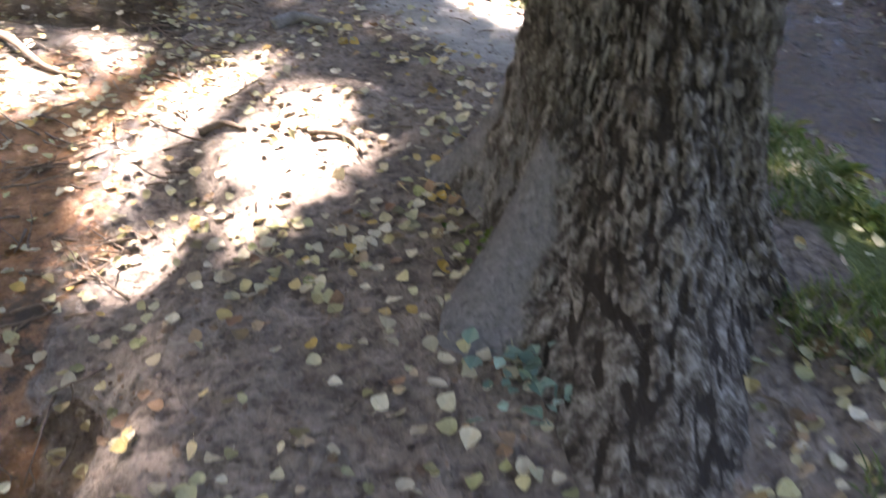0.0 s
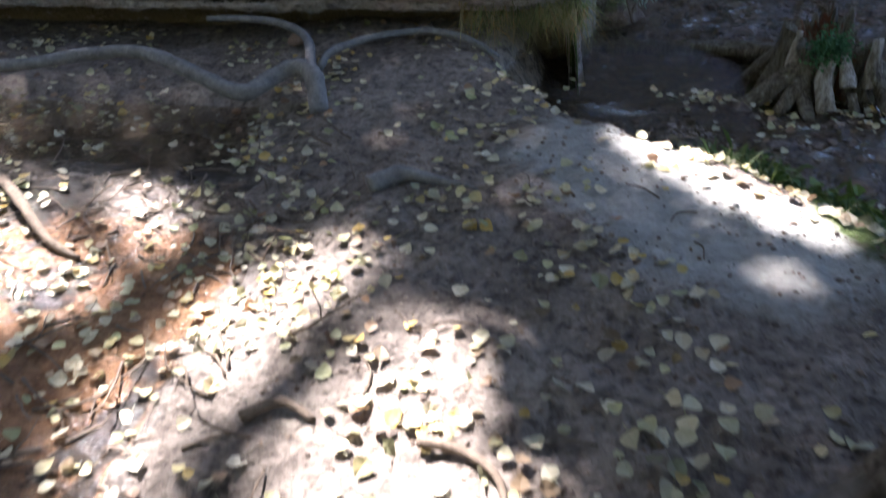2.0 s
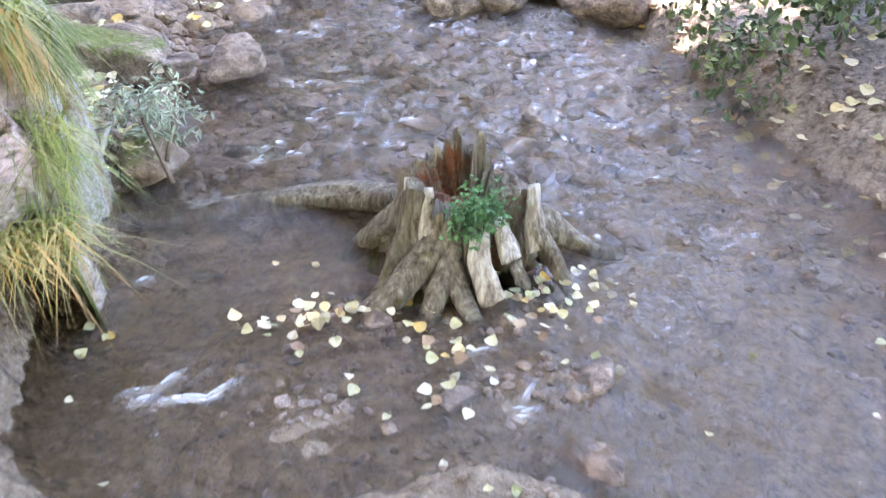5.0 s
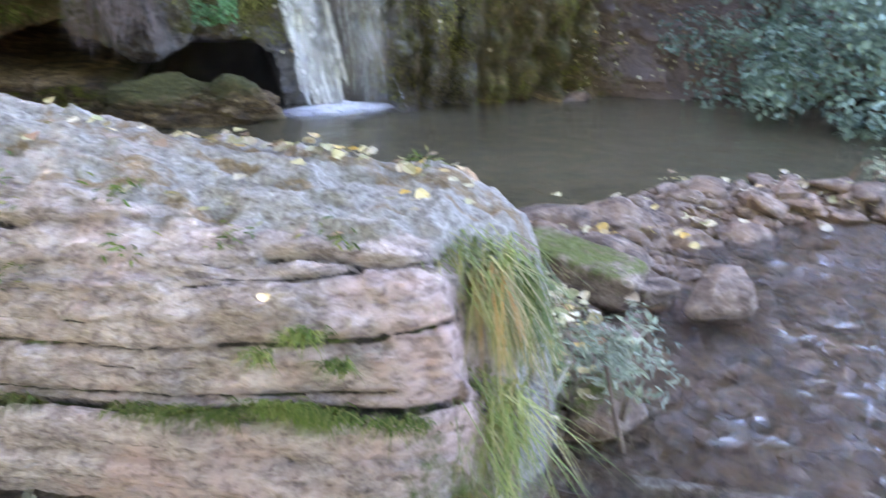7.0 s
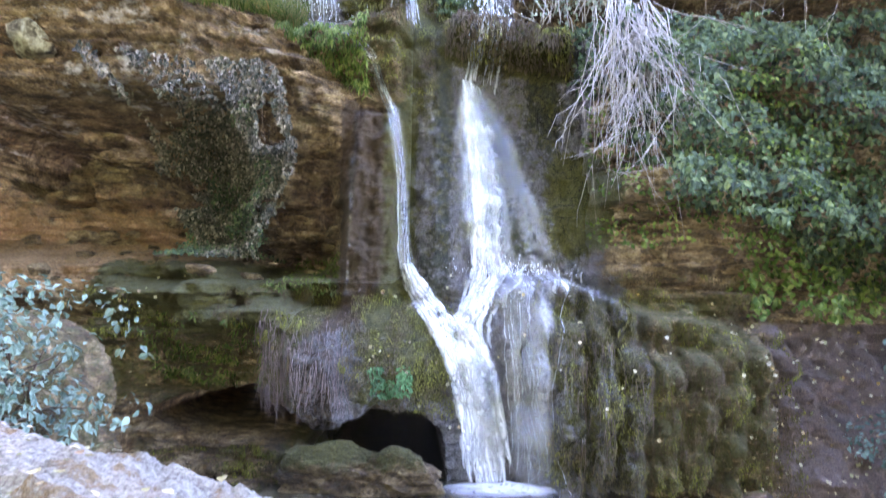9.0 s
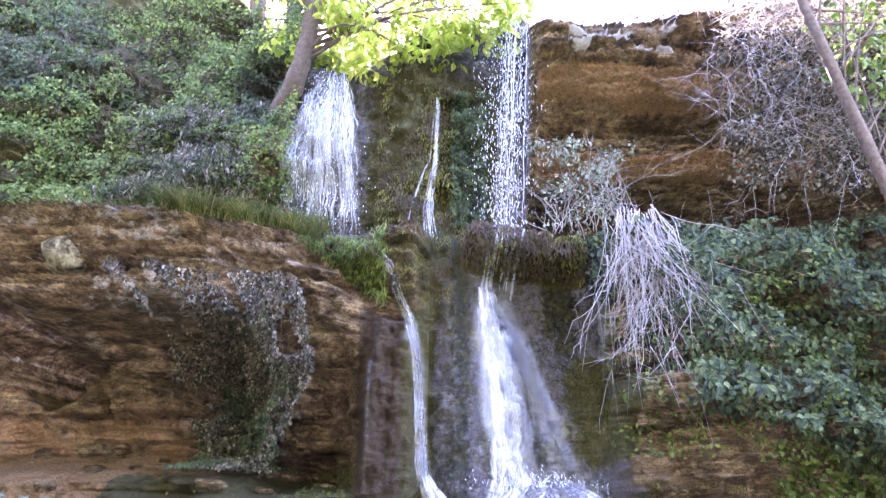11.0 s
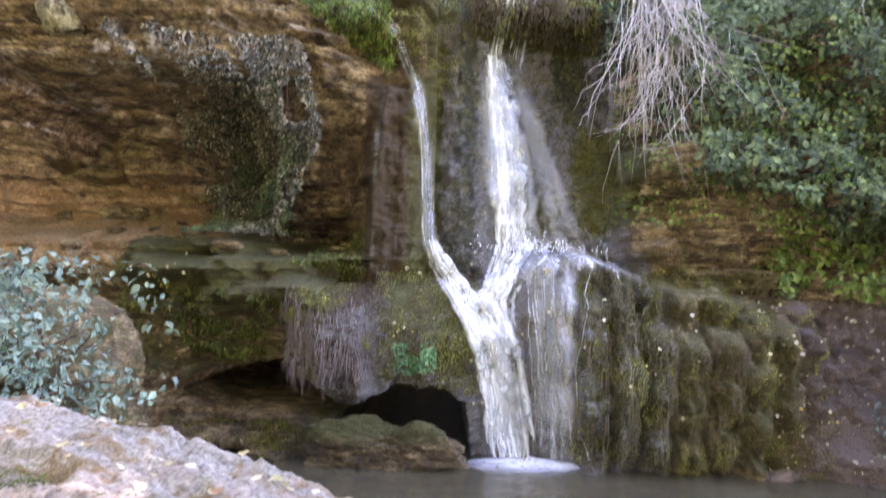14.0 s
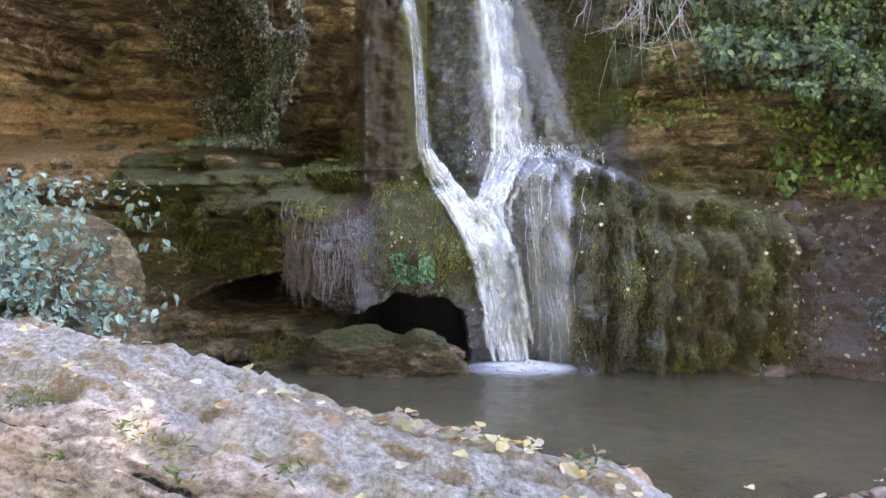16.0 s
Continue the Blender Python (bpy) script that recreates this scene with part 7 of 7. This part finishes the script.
def weed(x, y, n, size, seed, material=GREEN, label="low broad-leaved green weed on the bank", z=None, spread=0.09, name="weed", shape="broad"):
    g = np.random.default_rng(seed)
    P_ = np.stack([x + g.normal(0, spread, n), y + g.normal(0, spread, n), np.zeros(n)], -1)
    P_[:, 2] = (ground_height(P_[:, 0], P_[:, 1]) if z is None else z) + np.abs(g.normal(0, 0.035, n)) + 0.01
    return thing(name, leaves_mesh(name, P_, np.tile([0, 0, 1.0], (n, 1)), g.uniform(*size, n), g, shape, -0.1), material, label, "plant", kind="stuff")


for i, (x, y) in enumerate(((1.09, 4.18), (1.15, 4.03), (1.34, 3.94), (0.74, 4.58), (1.26, 3.7), (1.37, 3.62), (1.0, 3.64), (1.5, 3.3), (1.65, 2.75), (1.5, 2.2))):
    weed(x, y, 70, (0.05, 0.12), 300 + i, GRASS, "rosette of narrow green leaves on the bank", None, 0.06, "weed", "narrow")["group"] = "bank weeds"
    weed(x + 0.1, y - 0.08, 70, (0.025, 0.055), 330 + i)["group"] = "bank weeds"
gv = np.random.default_rng(301)
for i in range(26):
    t = gv.random()
    x, y = np.interp(t, [0, 0.3, 0.6, 1], [0.62, 1.1, 1.36, 1.62]) + gv.normal(0, 0.07), np.interp(t, [0, 0.3, 0.6, 1], [4.85, 4.2, 3.65, 2.5]) + gv.normal(0, 0.07)
    if i % 3:
        weed(x, y, 60, (0.05, 0.13), 400 + i, GRASS, "rosette of narrow green leaves on the bank", None, 0.05, "weed", "narrow")["group"] = "bank weeds"
    else:
        weed(x, y, 50, (0.03, 0.065), 400 + i)["group"] = "bank weeds"
weed(0.24, 1.42, 46, (0.03, 0.06), 320, IVYBLUE, "small clump of green seedlings at the poplar's foot", None, 0.08, "seedlings")
weed(0.2, 2.05, 26, (0.02, 0.05), 321, GREEN, "tiny green plants between the roots", None, 0.07, "seedlings")
tuft = np.random.default_rng(322)
P = np.array([1.30, 5.93, -0.05]) + tuft.normal(0, 1, (900, 3)) * (0.05, 0.032, 0.045)
thing("moss_tuft", leaves_mesh("moss_tuft", P, P - np.array([1.3, 6.02, -0.1]), tuft.uniform(0.014, 0.03, 900), tuft, "oval", 0.1), MOSSGREEN, "round tuft of green moss plant on the stump", "plant", kind="stuff")
for i in range(14):
    x, y = rs.uniform(-2.6, -0.3), rs.uniform(6.2, 6.95)
    weed(x, y, 26, (0.02, 0.045), 340 + i, GRASS, "small green cushion in a crack of the slab", rock_top(np.array([x]), np.array([y]))[0] - 0.01, 0.035, "cushion_plant", "narrow")["group"] = "crack plants"
for c_, w_, n_, z_ in ((-0.93, 0.05, 110, 0.34), (-0.76, 0.05, 140, 0.34), (-0.56, 0.05, 300, 0.37), (-0.47, 0.04, 240, 0.35), (-0.28, 0.05, 130, 0.34), (-1.55, 0.04, 40, 0.35), (-1.3, 0.03, 40, 0.34), (-2.3, 0.06, 70, 0.34), (-0.5, 0.03, 90, 0.58), (-0.42, 0.02, 60, 0.5), (-0.62, 0.02, 50, 0.52)):
    x = c_ + gg.normal(0, w_, n_)
    grass("crack_grass", np.stack([x, 6.16 + 0.02 * gg.random(n_) + 0.05 * np.sin(x * 1.7), z_ + 0.03 * gg.random(n_)], -1), (0.04, 0.12), (0.002, 0.004), 1.2, GRASS, "tuft of green grass in the slab's long crack", np.stack([gg.normal(0, 0.3, n_), -0.5 + gg.normal(0, 0.2, n_), 0 * x], -1))
# long tussocks at the slab's end
def hanging(name, n, x, y, z, length, lean, droop, material, label, spread=0.25, width=(0.0018, 0.004)):
    P_ = np.stack([gg.uniform(*x, n), gg.uniform(*y, n), gg.uniform(*z, n)], -1)
    a_ = np.array(lean) + gg.normal(0, spread, (n, 3)) * (1, 1, 0)
    return grass(name, P_, length, width, droop, material, label, a_)


hanging("tussock", 330, (-0.30, -0.02), (6.46, 6.66), (0.58, 0.68), (0.10, 0.24), (0.26, -0.2, 0), 1.9, LIMEGRASS, "long drooping green tussock at the slab's end")
hanging("tussock", 300, (-0.08, 0.04), (6.5, 6.68), (0.46, 0.60), (0.16, 0.3), (0.10, -0.16, 0), 2.4, GRASS, "dark green grass hanging down the slab's end", 0.15)
hanging("dry_tussock", 130, (-0.14, -0.05), (6.44, 6.52), (0.56, 0.62), (0.22, 0.36), (0.12, -0.16, 0), 2.3, DRYGRASS, "straw-orange dead grass hanging from the tussock", 0.07, (0.002, 0.005))
hanging("tussock", 380, (-0.2, 0.03), (6.3, 6.46), (0.16, 0.36), (0.14, 0.28), (0.10, -0.2, 0), 2.2, LIMEGRASS, "long drooping green tussock at the slab's end")
hanging("foot_tussock", 700, (-0.7, -0.02), (6.14, 6.34), (-0.06, 0.10), (0.10, 0.24), (0.1, -0.25, 0), 1.6, LIMEGRASS, "straggling grass at the slab's foot over the water", 0.3)
hanging("foot_straw", 420, (-0.75, 0.0), (6.08, 6.25), (-0.05, 0.1), (0.12, 0.32), (0.1, -0.3, 0), 1.8, DRYGRASS, "straw-coloured grass at the slab's foot", 0.3)
# grey-green fern-like plant on the weir, with a pale stem
cs = [(0.32 + gg.normal(0, 0.11), 7.3 + gg.normal(0, 0.14), -0.2 + 0.26 * gg.random()) for _ in range(34)]
bush("grey_shrub", cs, gg.uniform(0.05, 0.11, 34), 3000, (0.03, 0.06), FERNGREY, "pale grey-green shrub over the stream", 82, "narrow", 2, (0.3, 7.3, -0.22))
stick("bare_stem", [(0.16, 7.25, -0.08), (0.1, 7.1, -0.15), (0.07, 7.02, -0.28), (0.06, 7.0, -0.38)], 0.012, 0.009, PALETWIG, "pale bare stem below the grey shrub", "stem")
cs = [(2.05 + gg.normal(0, 0.07), 9.7 + gg.normal(0, 0.07), -0.1 + 0.2 * gg.random()) for _ in range(10)]
bush("weir_shrub", cs, gg.uniform(0.04, 0.08, 10), 2600, (0.03, 0.06), FERNGREY, "small pale shrub on the weir", 83, "narrow", 5, (2.05, 9.7, -0.25))

# broken white water between the weir stones
fv = []
spots = ((1.58, 8.62, 0.2), (1.14, 7.54, 0.14), (0.87, 7.15, 0.12), (1.25, 8.0, 0.2), (0.1, 6.46, 0.1), (0.12, 5.75, 0.12), (1.2, 5.58, 0.07), (1.1, 5.3, 0.1), (2.0, 8.7, 0.3))
for i in range(34):
    cx_, cy_, w_ = spots[rs.randrange(len(spots))]
    x, y = cx_ + rs.gauss(0, w_), cy_ + rs.gauss(0, w_ * 0.5)
    fv.append((x, y, float(max(stream_level(np.array(x), np.array(y)), ground_height(np.array(x), np.array(y)))) + 0.02, rs.uniform(0.05, 0.14), rs.uniform(0.012, 0.035), rs.gauss(0.2, 0.4)))
vs_, fs_, tk_ = [], [], []
for x, y, z, a, b, turn in fv:
    o = len(vs_)
    vs_.append((x, y, z + 0.015)), tk_.append(0.42)
    for k in range(12):
        q = 2 * math.pi * k / 12
        px, py = a * math.cos(q) * rs.uniform(0.7, 1.2), b * math.sin(q) * rs.uniform(0.7, 1.2)
        vs_.append((x + px * math.cos(turn) - py * math.sin(turn), y + px * math.sin(turn) + py * math.cos(turn), z - 0.01)), tk_.append(0.0)
    fs_ += [(o, o + 1 + k, o + 1 + (k + 1) % 12) for k in range(12)]
me = mesh_of("stream_foam", vs_, fs_)
attribute(me, "thick", tk_)
thing("stream_foam", me, FOAM, "small patches of white broken water in the stream", "foam", kind="stuff")

# soaked twigs and bark scraps in the rill
deb = thing("rill_debris", None, None, "dark wet twigs and scraps lying in the rill", "debris")
thicket("twig", 300, lambda r: (lambda x_, y_: (x_, y_, max(-0.2, float(ground_height(np.array(x_), np.array(y_)))) + 0.008))(r.uniform(-2.9, -0.95), r.uniform(1.2, 5.0)), lambda r: (r.gauss(0, 1), r.gauss(0, 1), 0.05), 0.22, 0.006, TWIG, deb, 15, 0.0, 1, 0.12)

# small rubble of the weir and the stream's margins
def rubble(name, n, where, size, label, seed):
    """Many small broken stones in one mesh."""
    g = np.random.default_rng(seed)
    bm = bmesh.new()
    bmesh.ops.create_icosphere(bm, subdivisions=1, radius=1.0)
    base = np.array([v.co[:] for v in bm.verts])
    tri = np.array([[v.index for v in f_.verts] for f_ in bm.faces])
    bm.free()
    x_, y_ = where(g, n)
    z_ = ground_height(x_, y_)
    s_ = g.lognormal(math.log(size), 0.4, n)
    k_ = len(base)
    shape_ = base[None] * (1 + g.normal(0, 0.18, (n, k_, 1))) * s_[:, None, None] * np.stack([g.uniform(0.8, 1.4, n), g.uniform(0.7, 1.1, n), g.uniform(0.4, 0.8, n)], -1)[:, None, :]
    a_ = g.uniform(0, 6.28, n)
    c_, d_ = np.cos(a_)[:, None], np.sin(a_)[:, None]
    v_ = np.stack([shape_[..., 0] * c_ - shape_[..., 1] * d_ + x_[:, None], shape_[..., 0] * d_ + shape_[..., 1] * c_ + y_[:, None], shape_[..., 2] + (z_ + 0.2 * s_)[:, None]], -1).reshape(-1, 3)
    f_ = (np.arange(n)[:, None, None] * k_ + tri[None]).reshape(-1, 3)
    me_ = mesh_of(name, v_, f_, False)
    attribute(me_, "moss", np.zeros(len(v_)))
    return thing(name, me_, STONE, label, "rubble", kind="stuff")


def along_weir(g, n):
    i = g.integers(0, 6, n)
    A = np.array(WEIR)
    t_ = g.random(n)
    p_ = A[i] + (A[i + 1] - A[i]) * t_[:, None]
    return p_[:, 0] + g.normal(0.12, 0.2, n), p_[:, 1] + 0.1 - np.abs(g.normal(0, 0.5, n))


rubble("weir_rubble", 3200, along_weir, 0.033, "small brown broken stones between the weir's rocks", 91)
rubble("stream_rubble", 620, lambda g, n: (g.uniform(0.7, 3.2, n), g.uniform(6.7, 8.8, n)), 0.05, "wet brown stones under the riffle", 96)
rubble("shore_rubble", 700, lambda g, n: (g.uniform(2.4, 3.9, n), g.uniform(4.5, 9.3, n)), 0.022, "small stones along the stream's far shore", 92)
rubble("spit_rubble", 500, lambda g, n: (g.normal(0.95, 0.4, n), g.normal(5.55, 0.28, n)), 0.014, "gravel on the spit beside the stump", 94)
rubble("mud_crumbs", 1800, lambda g, n: (g.uniform(-1.0, 0.95, n), g.uniform(1.0, 4.8, n)), 0.006, "small crumbs of earth on the mud", 95)
rubble("slab_foot_rubble", 160, lambda g, n: (g.uniform(-0.1, 0.6, n), g.uniform(6.9, 8.0, n)), 0.035, "stones at the foot of the slab's end", 93)
